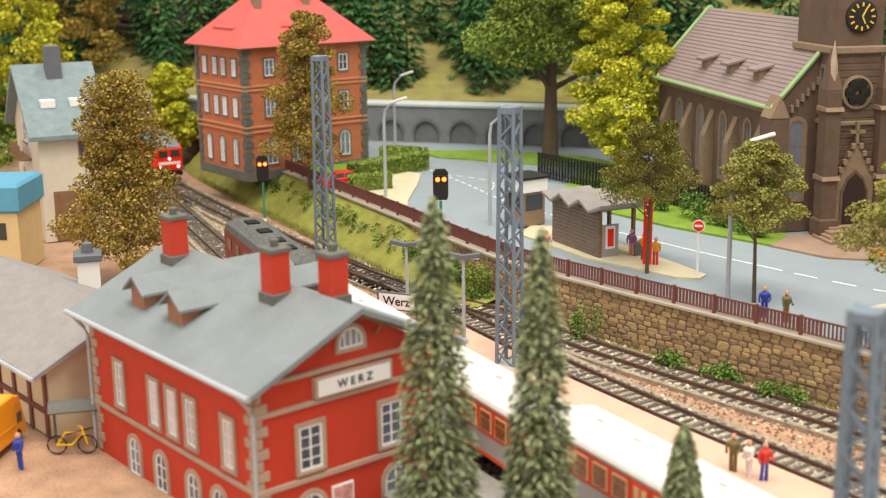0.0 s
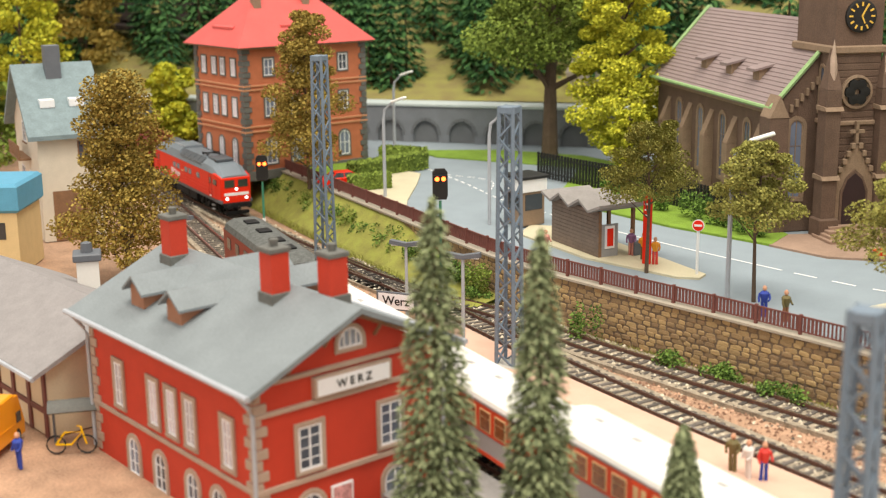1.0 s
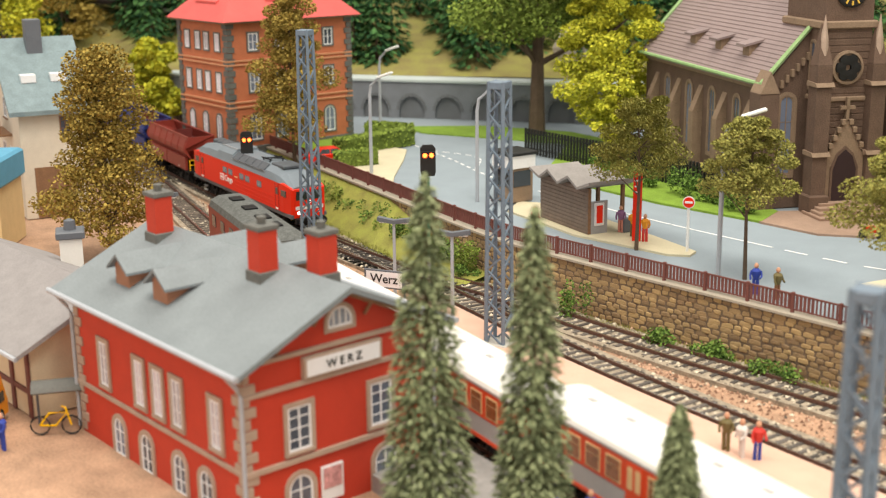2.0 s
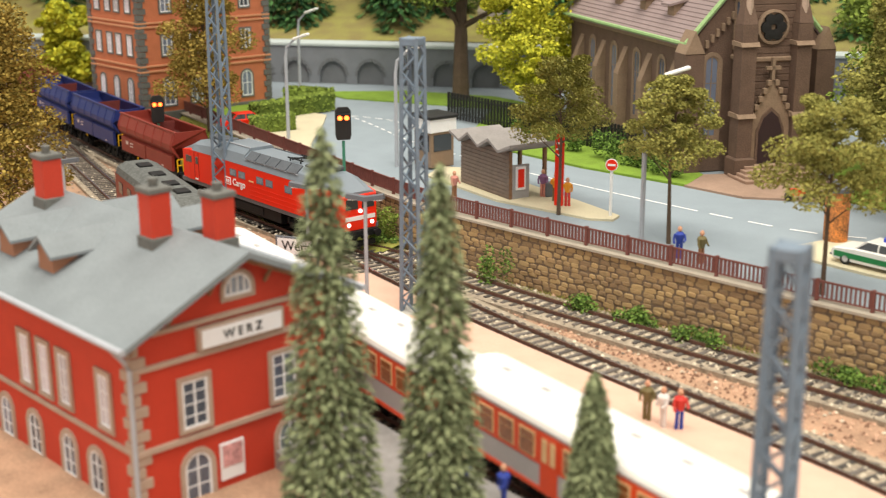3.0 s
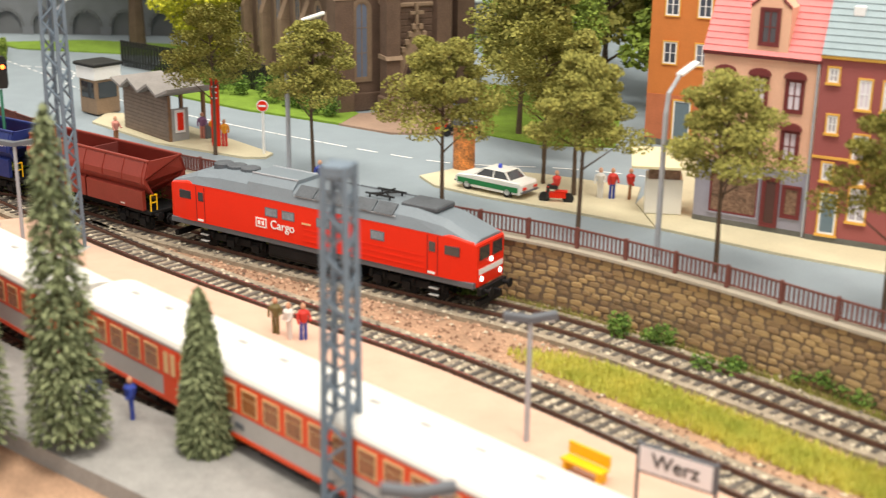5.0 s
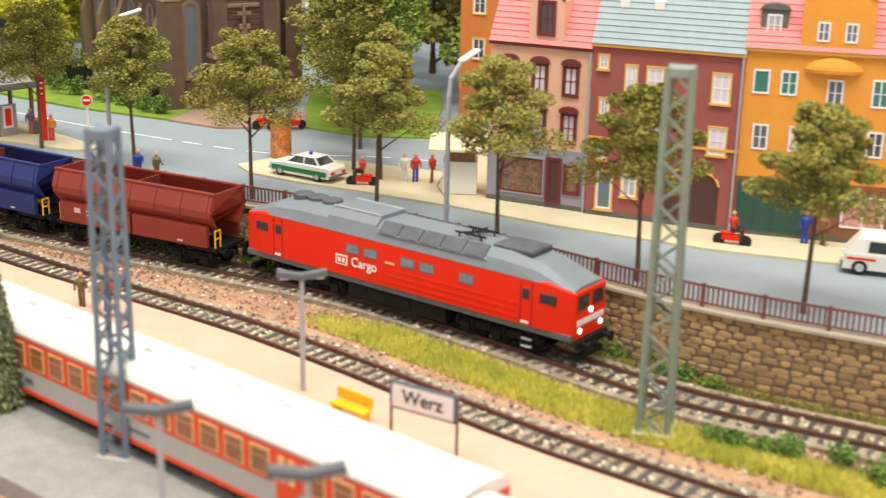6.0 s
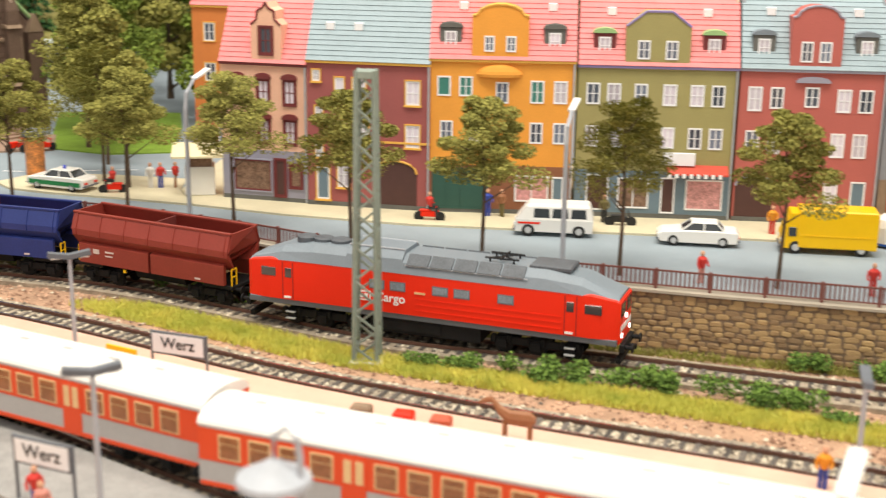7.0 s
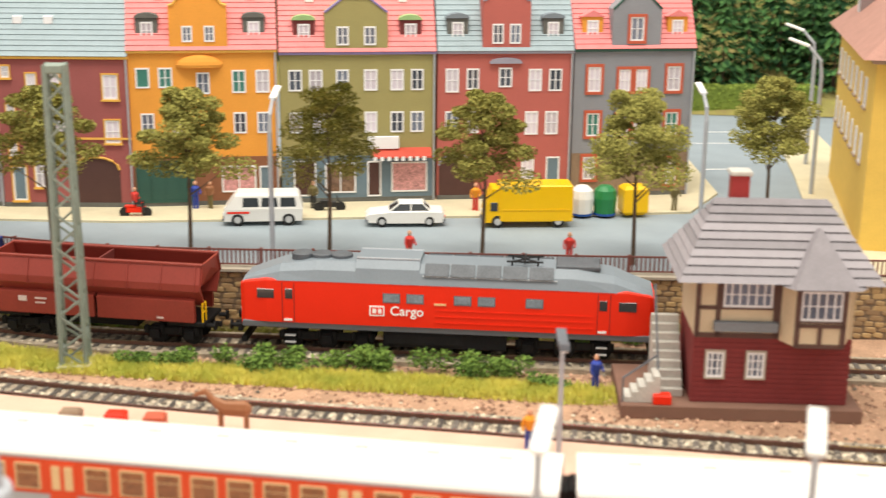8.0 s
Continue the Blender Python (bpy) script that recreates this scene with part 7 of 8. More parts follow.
part("column", G().lathe([(0.75, 0), (0.75, 3.1), (0.7, 3.15)], 18), paint("poster_paper", (0.55, 0.2, 0.05), 0.6, 0.7, scale=180, hue=(0.04, 0.035, 0.03)), adc)
part("column_cap", G().lathe([(0.9, 3.1), (0.9, 3.35), (0.4, 3.7), (0.05, 3.75)], 18), M["skirt"], adc)


def iron_fence(a, b, n):
    a, b = Vector((*a, 0)), Vector((*b, 0))
    d = b - a
    root = thing("iron_fence", a.x, a.y, S + 0.1, math.degrees(math.atan2(d.y, d.x)), "black iron fence round the church yard", "fence", "church fence")
    L = d.length
    for z in (0.5, 2.0):
        part("rail", G().box(0, -0.06, z, L, 0.06, z + 0.12), M["black"], root)
    for i in range(n + 1):
        part("bar", G().box(L * i / n - 0.09, -0.09, 0, L * i / n + 0.09, 0.09, 2.5, b=0.03), M["black"], root)


iron_fence((-102.6, 106.9), (-96.6, 106.1), 14)
iron_fence((-96.6, 106.1), (-89.3, 105.4), 18)
iron_fence((-89.3, 105.4), (-74.9, 101.5), 34)


# ---- vehicles ----
def wheels_of(root, xs, w, r):
    for x in xs:
        for y in (-w, w):
            t = part("wheel", G().lathe([(r * 0.7, -0.12), (r, -0.1), (r, 0.1), (r * 0.7, 0.12)], 14, Matrix.Translation((x, y, r)) @ Matrix.Rotation(math.pi / 2, 4, "X")), M["tyre"], root)
            part("hub_cap", G().lathe([(r * 0.55, -0.14), (r * 0.6, 0.0), (r * 0.55, 0.14)], 10, Matrix.Translation((x, y, r)) @ Matrix.Rotation(math.pi / 2, 4, "X")), M["hub"], t)


def car(x, y, z, rz, paint_m, label, stripe=None, beacon=False):
    """A saloon 5.3 cm long, its front towards +x."""
    root = thing("car", x, y, z, rz, label, "car", "parked cars")
    low = G().loft([[(px, -w, z0), (px, w, z0), (px, w, z1), (px, w * 0.9, z1 + 0.06), (px, -w * 0.9, z1 + 0.06), (px, -w, z1)] for px, w, z0, z1 in ((-2.6, 0.82, 0.45, 0.82), (-2.45, 0.95, 0.28, 0.98), (-1.2, 1.0, 0.25, 1.02), (1.0, 1.0, 0.25, 1.0), (2.4, 0.95, 0.28, 0.86), (2.65, 0.85, 0.4, 0.7))])
    part("body", low, paint_m, root)
    cab = G().loft([[(a * 1.0, -0.86, 0.98), (b, 0.0 - 0.86, 0.98), (b, 0.86, 0.98), (a, 0.86, 0.98)] for a, b in ((-1.75, 1.2),)] + [[(-1.15, -0.68, 1.5), (0.45, -0.68, 1.5), (0.45, 0.68, 1.5), (-1.15, 0.68, 1.5)]])
    part("cabin_glass", cab, M["glass"], root)
    part("roof", G().box(-1.22, -0.7, 1.47, 0.5, 0.7, 1.56, b=0.04), paint_m, root)
    pl = G()
    for px in (-0.35,):
        for y0 in (-0.79, 0.79):
            pl.tube([(px, y0 * 1.08, 0.98), (px, y0 * 0.9, 1.5)], 0.06, 4)
    for sx, tx in ((-1.72, -1.18), (1.18, 0.45)):
        for y0 in (-0.86, 0.86):
            pl.tube([(sx, y0, 0.98), (tx, y0 * 0.8, 1.52)], 0.07, 4)
    part("roof_pillars", pl, paint_m, root)
    for px, m in ((2.62, "lamp_glass"), (-2.6, "loco_red")):
        for y0 in (-0.6, 0.6):
            part("light", G().box(px - 0.06, y0 - 0.18, 0.58, px + 0.06, y0 + 0.18, 0.74, b=0.02), M[m], root)
        part("bumper", G().box(px - 0.08, -0.9, 0.38, px + 0.08, 0.9, 0.5, b=0.03), M["skirt"], root)
    wheels_of(root, (-1.55, 1.6), 0.88, 0.36)
    if stripe:
        for y0 in (-1.0, 1.0):
            part("side_stripe", G().box(-2.35, y0 - 0.02, 0.42, 2.35, y0 + 0.02, 0.74), stripe, root)
    if beacon:
        part("beacon", G().lathe([(0.13, 1.55), (0.13, 1.75), (0.05, 1.84)], 10, Matrix.Translation((-0.3, 0, 0))), paint("beacon_blue", (0.02, 0.05, 0.5), 0.3, 0), root)
    return root


def van(x, y, z, rz, paint_m, label, l=5.3, h=2.25, box=False, stripe=None):
    root = thing("van", x, y, z, rz, label, "van", "parked vans")
    k = l / 2
    if box:
        part("body", G().box(-k, -1.05, 0.4, k - 1.1, 1.05, h, b=0.08), paint_m, root)
        part("cab", G().loft([[(k - 1.15, -1.0, z0), (k - 0.02 - s, -1.0, z0), (k - 0.02 - s, 1.0, z0), (k - 1.15, 1.0, z0)] for z0, s in ((0.35, 0), (1.1, 0), (h - 0.25, 0.55))]), paint_m, root)
        part("cab_window", G().box(k - 0.95, -1.04, 1.15, k - 0.45, 1.04, 1.75, b=0.03), M["glass"], root)
        part("side_rib", G().box(-k + 0.1, -1.08, 1.2, k - 1.3, 1.08, 1.28), paint_m, root)
    else:
        part("body", G().loft([[(-k + s0, -w, z0), (k - s1, -w, z0), (k - s1, w, z0), (-k + s0, w, z0)] for z0, s0, s1, w in ((0.3, 0.05, 0.05, 0.98), (1.15, 0.0, 0.1, 1.02), (1.2, 0.02, 0.15, 1.0), (2.0, 0.2, 0.75, 0.86), (2.2, 0.35, 0.95, 0.72))]), paint_m, root)
        for y0 in (-1, 1):
            for a, b in ((-2.2, -1.15), (-1.0, 0.1), (0.25, 1.35)):
                part("side_window", G().prism([(a, 1.28), (b, 1.28), (b - 0.05, 1.9), (a + 0.08, 1.9)], y0 * 0.84, y0 * 0.985, "y"), M["glass"], root)
        if stripe:
            part("side_stripe", G().box(0.9, -1.03, 0.85, 2.4, 1.03, 0.98), stripe, root)
    for y0 in (-0.7, 0.7):
        part("headlight", G().box(k - 0.06, y0 - 0.16, 0.7, k + 0.04, y0 + 0.16, 0.92, b=0.02), M["lamp_glass"], root)
    part("bumper", G().box(k - 0.08, -0.95, 0.35, k + 0.08, 0.95, 0.5, b=0.03), M["skirt"], root)
    wheels_of(root, (-k + 0.95, k - 0.95), 0.9, 0.42)
    return root


car(-50.5, 85.9, S + 0.14, 172, M["car_white"], "white and green police saloon with a blue beacon", M["car_green"], True)
car(-2.6, 83.3, S, 184, M["car_white"], "cream white parked saloon car")
van(-12.2, 83.2, S, 186, M["car_white"], "white parked minibus with a red side stripe", stripe=M["loco_red"])
van(5.6, 83.5, S, 184, M["car_yellow"], "bright yellow delivery van", l=6.0, h=2.9, box=True)
car(-113.1, 90.9, S, 69, M["loco_red"], "red car parked before the brick house")


def bin_of(x, y, m, label):
    root = thing("recycling_bin", x, y, S + 0.14, 10, label, "recycling bin", "recycling bins")
    part("tub", G().lathe([(0.75, 0), (0.85, 1.2), (0.75, 1.75), (0.4, 2.05), (0.05, 2.1)], 12), m, root)
    part("base", G().lathe([(0.8, 0), (0.8, 0.15), (0.7, 0.16)], 12), paint("bin_base_blue", (0.02, 0.08, 0.3)), root)


bin_of(9.6, 85.9, M["car_white"], "white recycling bin on the pavement")
bin_of(11.2, 86.0, M["car_green"], "green recycling bin on the pavement")
part_bin = thing("yellow_container", 13.2, 86.2, S + 0.14, 10, "yellow rounded collection container on the pavement", "container")
part("tub", G().box(-0.9, -0.7, 0, 0.9, 0.7, 2.1, b=0.25), M["car_yellow"], part_bin)


def stall():
    root = thing("snack_stall", -39.8, 87.4, S + 0.14, 22, "white snack stall with a cream awning", "stall")
    part("counter", G().box(-1.1, -1.0, 0, 1.1, 1.0, 2.2, b=0.06), M["car_white"], root)
    part("opening", G().box(-0.95, -1.04, 2.2, 0.95, 0.95, 3.1), M["shop_window"], root)
    part("awning", G().prism([(-1.9, 3.0), (1.2, 3.5), (1.2, 3.65), (-1.9, 3.15)], -2.0, 1.8, "x"), paint("cream_canvas", (0.75, 0.66, 0.42), 0.8), root)


stall()


def figurine(x, y, z, rz, top, legs, label, h=2.0, seated=False):
    """A plain painted miniature figure, in one mesh."""
    k = h / 2.0
    g = G()
    g.lathe([(0.16 * k, 0.95 * k), (0.24 * k, 1.2 * k), (0.29 * k, 1.5 * k), (0.2 * k, 1.62 * k), (0.08 * k, 1.66 * k)], 8)
    n1 = len(g.f)
    if seated:
        g.box(-0.2 * k, -0.6 * k, 0.75 * k, 0.2 * k, 0.1 * k, 1.0 * k).box(-0.2 * k, -0.65 * k, 0.1 * k, 0.2 * k, -0.45 * k, 0.9 * k)
    else:
        g.tube([(0.11 * k, 0, 0), (0.11 * k, 0, 1.0 * k)], 0.1 * k, 6).tube([(-0.11 * k, 0.08 * k, 0), (-0.11 * k, 0, 1.0 * k)], 0.1 * k, 6)
    n2 = len(g.f)
    g.lathe([(0.05 * k, 1.66 * k), (0.13 * k, 1.74 * k), (0.14 * k, 1.85 * k), (0.08 * k, 1.97 * k), (0.01, 2.0 * k)], 8)
    n3 = len(g.f)
    g.tube([(0.28 * k, 0, 1.5 * k), (0.34 * k, -0.1 * k, 1.2 * k), (0.26 * k, -0.3 * k, 1.1 * k)], 0.07 * k, 5).tube([(-0.28 * k, 0, 1.5 * k), (-0.34 * k, -0.05 * k, 1.2 * k), (-0.3 * k, -0.15 * k, 0.95 * k)], 0.07 * k, 5)
    me = mesh_of("figurine", g, top)
    me.materials.append(legs)
    me.materials.append(paint("figure_tone", (0.6, 0.32, 0.2)))
    for i, p in enumerate(me.polygons):
        p.material_index = 0 if i < n1 or i >= n3 else (1 if i < n2 else 2)
    ob = new("figurine", me)
    ob.matrix_basis = at(x, y, z, rz)
    tagged(ob, label, "figurine", "miniature figures")


C = {k: paint("figure_" + k, v) for k, v in dict(blue=(0.03, 0.06, 0.35), red=(0.6, 0.04, 0.03), olive=(0.16, 0.13, 0.05), white=(0.7, 0.68, 0.65), orange=(0.75, 0.3, 0.02), black=(0.03, 0.03, 0.03), lilac=(0.25, 0.12, 0.25), brown=(0.3, 0.13, 0.06), pink=(0.6, 0.25, 0.2)).items()}
for x, y, z, rz, a, b, t in [(-51.9, 64.4, 0.25, 20, "olive", "olive", "miniature figure in olive on the platform"), (-50.9, 64.2, 0.25, -20, "white", "white", "miniature figure in a pale dress on the platform"), (-50.2, 64.5, 0.25, 60, "red", "blue", "miniature figure in red and blue on the platform"),
                             (-60.3, 80.3, S, 30, "blue", "blue", "miniature figure in blue with a raised arm"), (-58.8, 80.3, S, 80, "olive", "brown", "miniature figure in olive behind the railing"), (-75.7, 87.0, S + 0.14, 30, "lilac", "pink", "miniature figure in lilac at the bus stop"),
                             (-74.3, 86.6, S + 0.14, 200, "orange", "olive", "miniature figure in orange at the bus stop"), (-72.8, 86.0, S + 0.14, 230, "orange", "red", "miniature figure in a yellow jacket at the bus stop"), (-80.5, 83.0, S, 90, "pink", "brown", "miniature figure in brown behind the railing"),
                             (-44.1, 87.8, S + 0.14, 10, "white", "white", "miniature figure in white on the pavement"), (-43.4, 88.1, S + 0.14, 50, "red", "blue", "miniature figure in red on the pavement"), (-42.4, 88.6, S + 0.14, 120, "red", "brown", "miniature figure in red beside the stall"),
                             (-17.4, 86.2, S + 0.14, 20, "blue", "blue", "miniature figure in blue before the orange house"), (-16.4, 86.3, S + 0.14, -20, "brown", "olive", "miniature figure in brown before the orange house"), (4.2, 53.2, 0.25, 0, "orange", "blue", "miniature figure in an orange vest on the platform"),
                             (8.2, 62.2, -0.45, 30, "blue", "blue", "miniature figure in blue beside the signal box"), (16.3, 87.3, S + 0.14, 20, "olive", "olive", "miniature figure in olive on the pavement"), (2.2, 86.6, S + 0.14, 0, "orange", "red", "miniature figure in orange on the pavement"),
                             (-2.0, 74.0, S, 40, "red", "pink", "miniature figure in red behind the railing"), (7.7, 74.0, S, 0, "red", "red", "miniature figure in red behind the railing"), (-27.5, 42.7, 0.3, 20, "red", "blue", "miniature figure in red on the platform"), (-26.5, 41.5, 0.3, 60, "pink", "white", "miniature figure in pink on the platform"),
                             (-22.8, 38.9, 0.3, 10, "red", "blue", "miniature figure in red on the platform"), (-22.0, 38.4, 0.3, -30, "white", "pink", "miniature figure in white on the platform"), (-53.1, 52.8, 0.3, 40, "blue", "blue", "miniature figure in a dark blue uniform"), (-51.1, 53.0, 0.3, -30, "blue", "blue", "miniature figure in a dark blue uniform"),
                             (-9.2, 86.6, S + 0.14, 0, "olive", "black", "miniature figure on the pavement by the shop"), (-79.1, 40.7, -0.5, 10, "blue", "blue", "miniature figure in blue beside the shed")]:
    figurine(x, y, z, rz, C[a], C[b], t)


def motorbike(x, y, rz, m, label, rider=True):
    root = thing("motorbike", x, y, S + 0.02, rz, label, "motorbike", "motorbikes")
    for k in (-0.75, 0.75):
        part("wheel", G().lathe([(0.28, -0.06), (0.36, -0.05), (0.36, 0.05), (0.28, 0.06)], 14, Matrix.Translation((k, 0, 0.36)) @ Matrix.Rotation(math.pi / 2, 4, "X")), M["tyre"], root)
    part("frame", G().box(-0.6, -0.14, 0.35, 0.5, 0.14, 0.75, b=0.05).box(-0.7, -0.16, 0.72, 0.1, 0.16, 0.88, b=0.04).tube([(0.75, 0, 0.36), (0.5, 0, 1.1)], 0.05, 5).tube([(0.5, -0.35, 1.1), (0.5, 0.35, 1.1)], 0.04, 5), m, root)
    if rider:
        figurine(x, y, S + 0.25, rz + 90, C["red"] if m is M["loco_red"] else C["blue"], C["black"], "miniature seated rider figure on a motorbike", 1.9, True)


motorbike(-21.1, 84.0, 5, M["loco_red"], "red motorbike in the street")
motorbike(-46.1, 85.6, 199, M["loco_red"], "red motorbike on the pavement")
motorbike(-8.0, 86.2, 10, M["black"], "black parked motorbike before the shop", False)
for i, (x, y) in enumerate([(-61.9, 98.3), (-60.7, 98.6), (-59.6, 99.0)]):
    motorbike(x, y, 60, M["black"] if i % 2 else M["loco_red"], "parked bicycle-like motorbike before the church", False)


def signal_box():
    root = thing("signal_box", 12.6, 59.2, -0.3, -2, "small signal box, maroon brick below and timber frame above", "signal box")
    w, d = 7.7, 4.6
    mb, cr = paint("maroon_brick", (0.2, 0.03, 0.03), 0.8, 0.15), paint("cream_render", (0.62, 0.5, 0.34), 0.85)
    tm = paint("dark_timber", (0.1, 0.05, 0.04))
    bs = thing("plinth", 9.1, 58.7, -0.55, -2, "brown stone base under the signal box", "plinth")
    part("base_block", G().box(0, 0, 0, 11.9, 5.8, 0.75, b=0.06), paint("brown_stone_base", (0.2, 0.11, 0.08), 0.9), bs)
    lo = part("lower_wall", G().box(0, 0, 0.5, w, d, 4.0), mb, root)
    for i in range(13):
        part("brick_course", G().box(-0.03, -0.03, 0.55 + i * 0.265, w + 0.03, 0.02, 0.55 + i * 0.265 + 0.22, b=0.01), mb, lo)
    part("upper_wall", G().box(0, 0, 4.0, w, d, 7.1), cr, root)
    part("bay", G().prism([(4.1, 0), (4.7, -1.0), (7.0, -1.0), (7.5, 0)], 3.9, 7.1, "z"), cr, root)
    t = G()
    for x in (0.1, 1.1, 3.9, 4.1):
        t.box(x - 0.12, -0.06, 4.0, x + 0.12, 0.02, 7.1)
    for x in (4.75, 6.95):
        t.box(x - 0.12, -1.08, 3.9, x + 0.12, -0.95, 7.1)
    t.box(0, -0.06, 3.95, 4.1, 0.02, 4.2).box(0, -0.06, 5.4, 1.1, 0.02, 5.6).box(4.7, -1.08, 3.85, 7.0, -0.95, 4.05).box(4.7, -1.08, 4.9, 7.0, -0.95, 5.08).box(5.75, -1.07, 4.0, 5.95, -0.96, 4.9)
    part("timber_frame", t, tm, root)
    window(root, 2.5, 6.2, 2.4, 1.3, -0.02, bars=(5, 1), surround=("dark_timber", 0.1))
    window(root, 5.85, 6.0, 2.0, 1.5, -1.0, bars=(4, 1), surround=("dark_timber", 0.1))
    part("flower_box", G().box(0.9, -0.35, 4.35, 4.0, 0.0, 4.85, b=0.03), M["arch"], root)
    for x in (1.1, 3.1):
        window(root, x, 2.55, 0.85, 1.35, -0.03, bars=(2, 2), surround=("coping", 0.08))
    rf = paint("grey_violet_shingle", (0.27, 0.25, 0.27), 0.8, 0.2, each=0.4)
    g = G()
    for i in range(10):
        a, b = i / 10, (i + 1) / 10
        f = lambda u: [(-1.1 + 2.1 * u, -1.2 + (d / 2 + 1.2) * u), (w + 1.1 - 2.3 * u, -1.2 + (d / 2 + 1.2) * u), (w + 1.1 - 2.3 * u, d + 1.0 - (d / 2 + 1.0) * u), (-1.1 + 2.1 * u, d + 1.0 - (d / 2 + 1.0) * u)]
        g.loft([[(x, y, 7.0 + 3.5 * a + 0.1) for x, y in f(a)], [(x, y, 7.0 + 3.5 * b + 0.02) for x, y in f(b)]])
    part("roof", g, rf, root)
    bay = G().loft([[(3.9, -1.2, 7.0), (7.9, -1.2, 7.0), (7.9, 0.5, 7.0), (3.9, 0.5, 7.0)], [(4.3, -1.9, 7.05), (7.4, -1.9, 7.05), (7.6, 0.5, 7.05), (4.1, 0.5, 7.05)], [(5.8, 0.6, 9.4), (5.95, 0.6, 9.4), (5.95, 0.9, 9.4), (5.8, 0.9, 9.4)]])
    part("bay_roof", bay, rf, root)
    c = part("chimney", G().box(1.8, 2.6, 9.6, 2.7, 3.4, 11.6, b=0.03), paint("dark_red_brick", (0.32, 0.03, 0.03)), root)
    part("chimney_cap", G().box(1.7, 2.5, 11.55, 2.8, 3.5, 11.8, b=0.05), M["concrete"], c)
    for i in range(9):
        part("stair_step", G().box(-1.7, 0.6 + i * 0.34, 0.5, -0.3, 0.94 + i * 0.34, 0.9 + i * 0.38, b=0.02), M["concrete"], root)
    for i in range(5):
        part("low_step", G().box(-3.3 + i * 0.35, -0.3, 0.5, -2.95 + i * 0.35, 0.9, 0.8 + i * 0.28, b=0.02), M["concrete"], root)
    part("red_trolley", G().box(-1.9, -0.6, 0.5, -1.0, 0.0, 1.0, b=0.05), M["loco_red"], root)
    part("hand_rail", G().tube([(-3.4, -0.25, 0.5), (-3.4, -0.25, 1.8), (-1.8, -0.25, 3.0)], 0.06, 5).tube([(-1.6, 0.5, 2.0), (-1.6, 3.4, 5.6)], 0.06, 5), M["skirt"], root)


signal_box()


# ---- left side: small houses and the shed ----
def white_house():
    root = thing("white_house", -126.5, 66.4, -0.45, 73, "white rendered house with a blue-grey slate roof and balcony", "house")
    wr = paint("white_render", (0.68, 0.62, 0.52), 0.85)
    part("wall", G().prism([(12, 0), (0, 0), (0, 10.3), (6, 15.2), (12, 10.3)], 0, 5.6, "x"), wr, root)
    for poly in ([(6, 15.7), (-0.9, 9.8), (-0.9, 9.4), (6, 15.2)], [(6, 15.7), (12.9, 9.8), (12.9, 9.4), (6, 15.2)]):
        part("roof_slope", G().prism(poly, -0.9, 6.5, "x"), paint("teal_slate", (0.19, 0.25, 0.27), 0.7, 0.25), root)
    for x in (0.8, 3.4):
        part("skylight", G().box(x, 1.6, 12.0, x + 1.3, 2.6, 12.75, b=0.05), M["win_white"], root)
    part("chimney", G().box(2.0, 4.4, 13.6, 3.4, 5.6, 17.4, b=0.05), M["skirt"], root)
    bal = part("balcony", G().box(-1.1, 4.0, 7.0, 0.1, 9.5, 7.2, b=0.03), M["wood"], root)
    for i in range(12):
        part("baluster", G().box(-1.1, 4.0 + i * 0.48, 7.2, -0.98, 4.25 + i * 0.48, 8.4), M["wood"], bal)
    rot = Matrix.Rotation(-math.pi / 2, 4, "Z")
    for y, z in ((4.6, 5.0), (8.6, 5.0), (4.6, 2.2), (6.6, 9.4)):
        window(root, -y, z, 1.7, 1.9, 0, rot=rot, sill="wood")
    window(root, 4.0, 8.0, 1.0, 2.2, 0, frame_m="wood")
    part("garage_door", G().box(1.0, -0.06, 0, 4.6, 0.06, 4.6), M["wood"], root)


white_house()
sh = thing("yellow_shop", -116.7, 59.3, -0.45, 46, "pale yellow brick shop with a blue roof edge", "house")
part("wall", G().box(-8, 0, 0, 0, 6, 5.2), paint("pale_yellow_brick", (0.66, 0.5, 0.26), 0.8), sh)
part("roof_edge", G().box(-8.3, -0.3, 5.2, 0.3, 6.3, 7.6, b=0.25), paint("sky_blue_edge", (0.1, 0.33, 0.5)), sh)
part("window", G().box(-2.8, -0.06, 3.0, -1.0, 0.1, 4.4, b=0.03), M["glass"], sh)


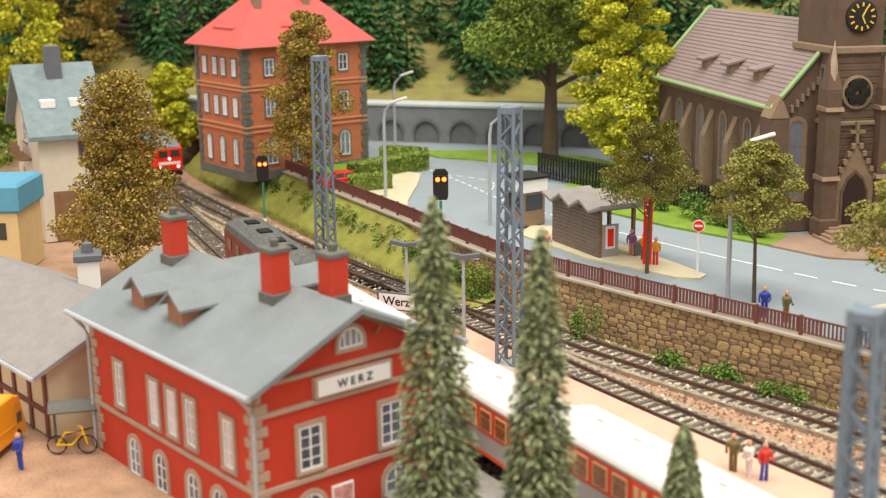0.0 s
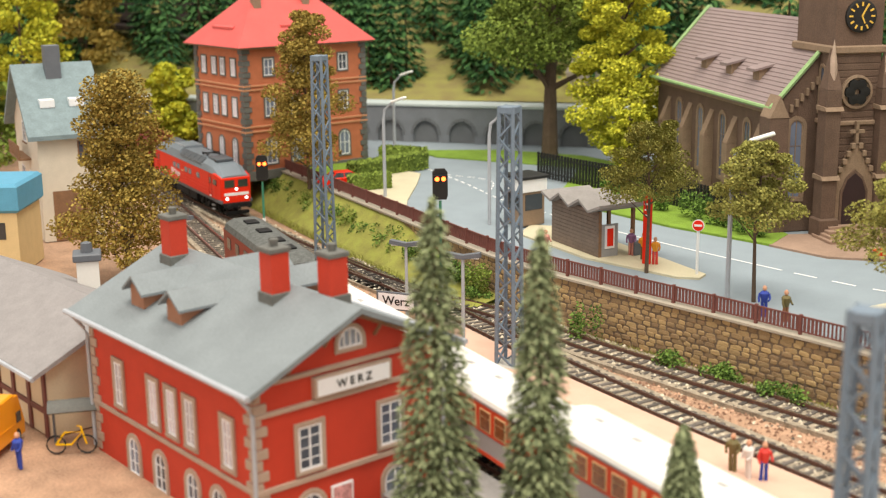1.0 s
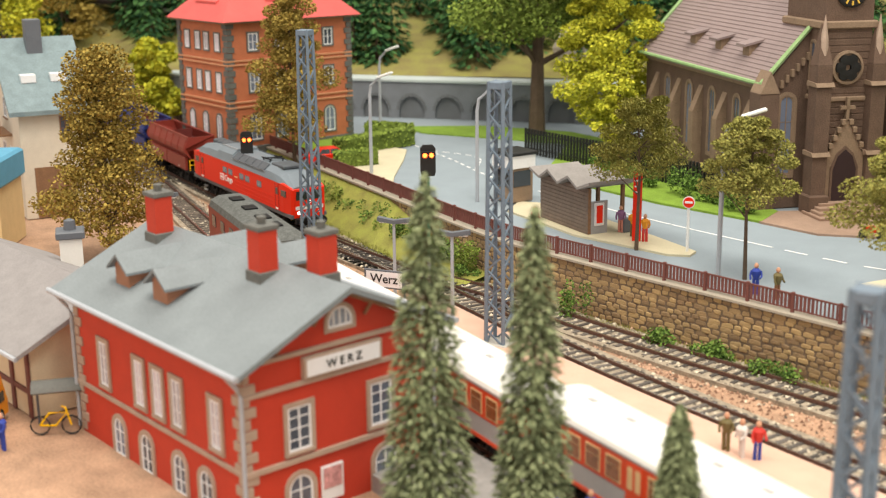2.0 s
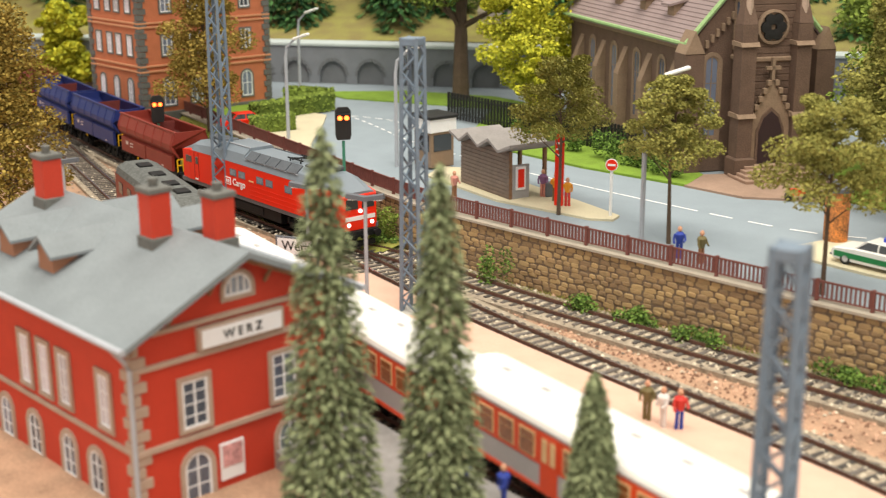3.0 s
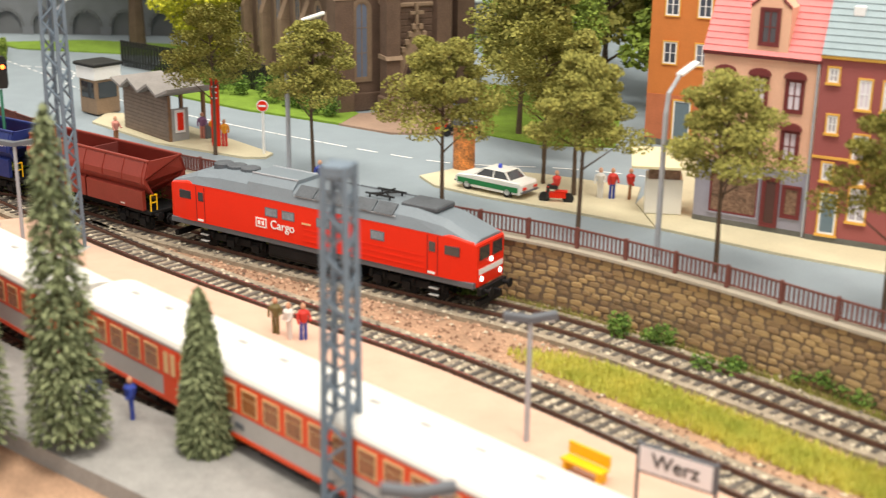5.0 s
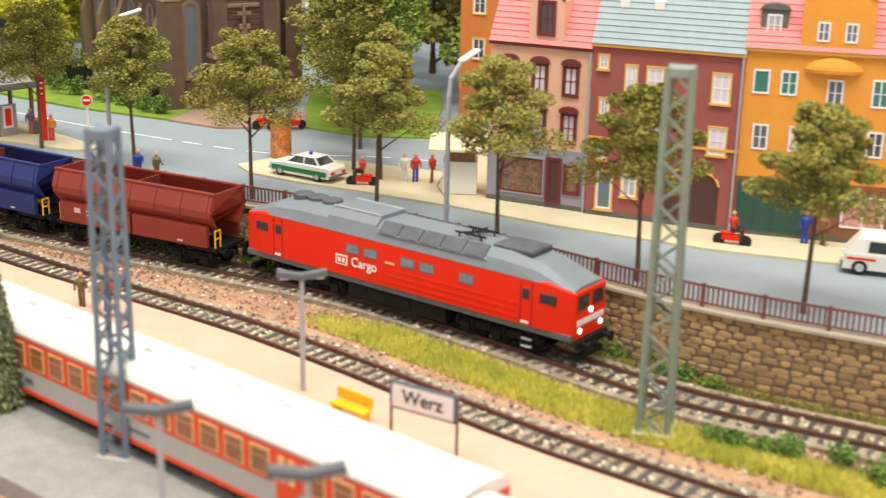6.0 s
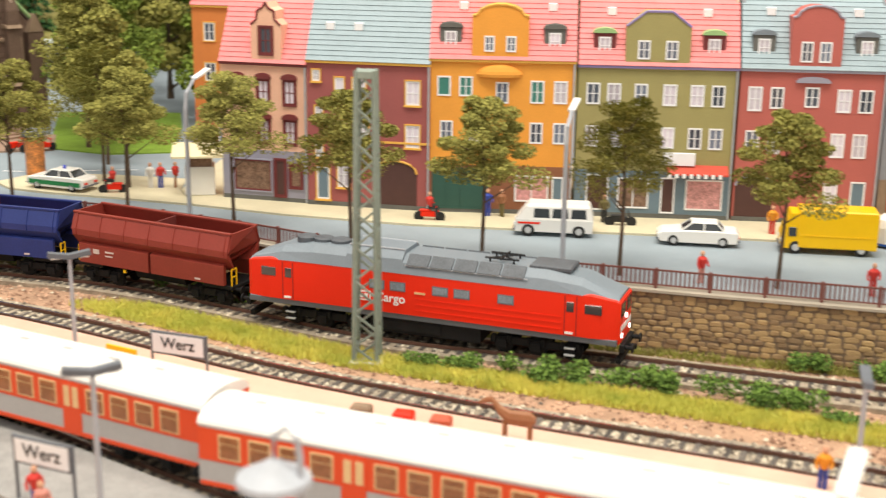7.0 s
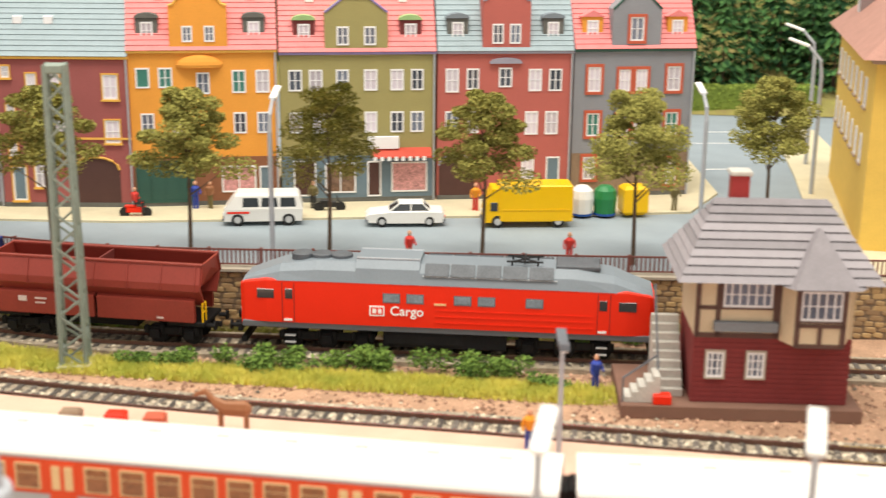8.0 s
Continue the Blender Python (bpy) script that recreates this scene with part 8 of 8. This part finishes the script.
def shed():
    root = thing("goods_shed", -81.8, 43.8, -0.45, 177, "cream goods shed with a grey felt roof and timber sides", "shed")
    cr = paint("cream_wall", (0.7, 0.58, 0.4), 0.85)
    part("wall", G().prism([(0, 0), (-9, 0), (-9, 4.0), (-4.5, 6.1), (0, 4.0)], 0, 18, "x"), cr, root)
    for poly in ([(-4.5, 6.5), (1.0, 3.9), (1.0, 3.65), (-4.5, 6.2)], [(-4.5, 6.5), (-10.0, 3.9), (-10.0, 3.65), (-4.5, 6.2)]):
        part("roof_slope", G().prism(poly, -0.8, 18.8, "x"), paint("grey_felt_roof", (0.27, 0.25, 0.25), 0.85, 0.15), root)
    for i in range(9):
        part("timber_post", G().box(0.0 + i * 2.1, -0.05, 0, 0.35 + i * 2.1, 0.12, 4.0), M["fence"], root)
    part("timber_sill", G().box(0, -0.04, 1.3, 18, 0.1, 1.6), M["fence"], root)
    part("gutter", G().tube([(-0.8, 1.05, 3.75), (18.8, 1.05, 3.75)], 0.14, 6), M["lamp_grey"], root)
    ch = thing("shed_chimney", -94.1, 53.3, -1.5, 61, "white chimney block with a dark figure-shaped cowl", "chimney")
    part("chimney_block", G().box(-0.7, -0.7, -0.45, 0.7, 0.7, 7.4, b=0.05), M["car_white"], ch)
    part("cap", G().box(-0.9, -0.9, 7.3, 0.9, 0.9, 7.8, b=0.08).lathe([(0.4, 7.8), (0.35, 8.4), (0.1, 8.5)], 8), M["skirt"], ch)


shed()
bike = thing("bicycle", -79.0, 43.6, -0.5, 49, "dark bicycle with yellow parts leaning by the shed", "bicycle")
for k in (-0.8, 0.8):
    part("wheel", G().tube([(k + 0.5 * math.cos(a), 0, 0.52 + 0.5 * math.sin(a)) for a in np.linspace(0, 6.2832, 15)], 0.05, 5), M["black"], bike)
part("frame", G().tube([(-0.8, 0, 0.52), (-0.3, 0, 1.2), (0.6, 0, 1.2), (0.0, 0, 0.5), (-0.8, 0, 0.52)], 0.06, 5).tube([(0.8, 0, 0.52), (0.55, 0, 1.5), (0.35, 0, 1.55)], 0.06, 5), M["car_yellow"], bike)
rack = thing("bicycle_shelter", -79.6, 44.5, -0.5, 60, "dark grey curved bicycle shelter beside the shed", "bicycle shelter")
part("canopy", G().prism([(1.0 * math.cos(a), 1.9 + 0.75 * math.sin(a)) for a in np.linspace(0.15, 2.6, 9)] + [(0.9 * math.cos(a), 1.85 + 0.66 * math.sin(a)) for a in np.linspace(2.6, 0.15, 9)], -1.6, 1.6, "x"), M["quoin"], rack)
for k in (-1.4, 1.4):
    part("post", G().tube([(k, 0.75, 0), (k, 0.75, 2.3)], 0.07, 6), M["skirt"], rack)
van(-82.2, 40.4, -0.5, 129, paint("orange_van", (0.85, 0.33, 0.01), 0.35, 0.04), "orange delivery van beside the shed", l=5.0, h=2.9, box=True)


def bridge():
    root = thing("arch_bridge", -219.2, 88.9, 0, 32, "dark brown steel arch bridge spanning the wooded valley", "bridge")
    L = 72
    part("deck", G().box(0, -1.8, 15.6, L, 1.8, 16.4, b=0.05), paint("dark_bridge_steel", (0.06, 0.045, 0.04)), root)
    dk = M["dark_bridge_steel"]
    for y in (-1.6, 1.6):
        arc = [(L * t, y, 5.5 + 9.5 * math.sin(math.pi * t)) for t in np.linspace(0, 1, 20)]
        part("arch_rib", G().tube(arc, 0.55, 6), dk, root)
        for i in range(1, 19):
            part("hanger", G().tube([arc[i], (arc[i][0], y, 15.7)], 0.22, 5), dk, root)
        part("railing", G().box(0, y - 0.08, 16.4, L, y + 0.08, 16.55).box(0, y - 0.06, 17.8, L, y + 0.06, 17.95), dk, root)
        for i in range(40):
            part("rail_bar", G().box(L * i / 40 - 0.07, y - 0.06, 16.4, L * i / 40 + 0.07, y + 0.06, 17.9), dk, root)
    for x in (0, L):
        part("pier", G().box(x - 2, -2.2, -0.5, x + 2, 2.2, 15.8, b=0.1), M["arch_d"], root)


bridge()
bench = thing("yellow_bench", -32.0, 58.6, 0.25, -15, "bright yellow wooden platform bench", "bench")
part("seat", G().box(-1.05, -0.3, 0.45, 1.05, 0.3, 0.58, b=0.03), M["yellow"], bench)
part("backrest", G().box(-1.05, 0.25, 0.6, 1.05, 0.36, 1.15, b=0.03), M["yellow"], bench)
for k in (-0.85, 0.85):
    part("leg", G().box(k - 0.08, -0.28, 0, k + 0.08, 0.28, 0.46), M["yellow"], bench)
for x, y, m, t in [(-17.4, 55.4, "church_l", "pale sack on the platform"), (-15.2, 55.2, "loco_red", "red suitcase on the platform"), (-13.3, 55.0, "red_surround", "red bag on the platform")]:
    tagged(part("luggage", G().box(x - 0.5, y - 0.35, 0.25, x + 0.5, y + 0.35, 1.0, b=0.12), M[m]), t, "luggage", "luggage")
horse = thing("animal_figure", -9.6, 54.6, 0.25, 170, "brown miniature horse on the platform", "horse")
part("torso", G().loft([[(x, r * 0.6 * math.cos(a), z + r * math.sin(a)) for a in np.linspace(0, 6.28, 8, endpoint=False)] for x, z, r in ((-0.95, 1.25, 0.2), (-0.7, 1.25, 0.4), (0.3, 1.2, 0.38), (0.8, 1.45, 0.3), (1.25, 1.95, 0.17), (1.6, 1.85, 0.13), (1.85, 1.7, 0.08))]), C["brown"], horse)
for x in (-0.7, 0.55):
    for y in (-0.15, 0.15):
        part("leg", G().tube([(x, y, 0), (x, y, 1.1)], 0.08, 6), C["brown"], horse)


motions()
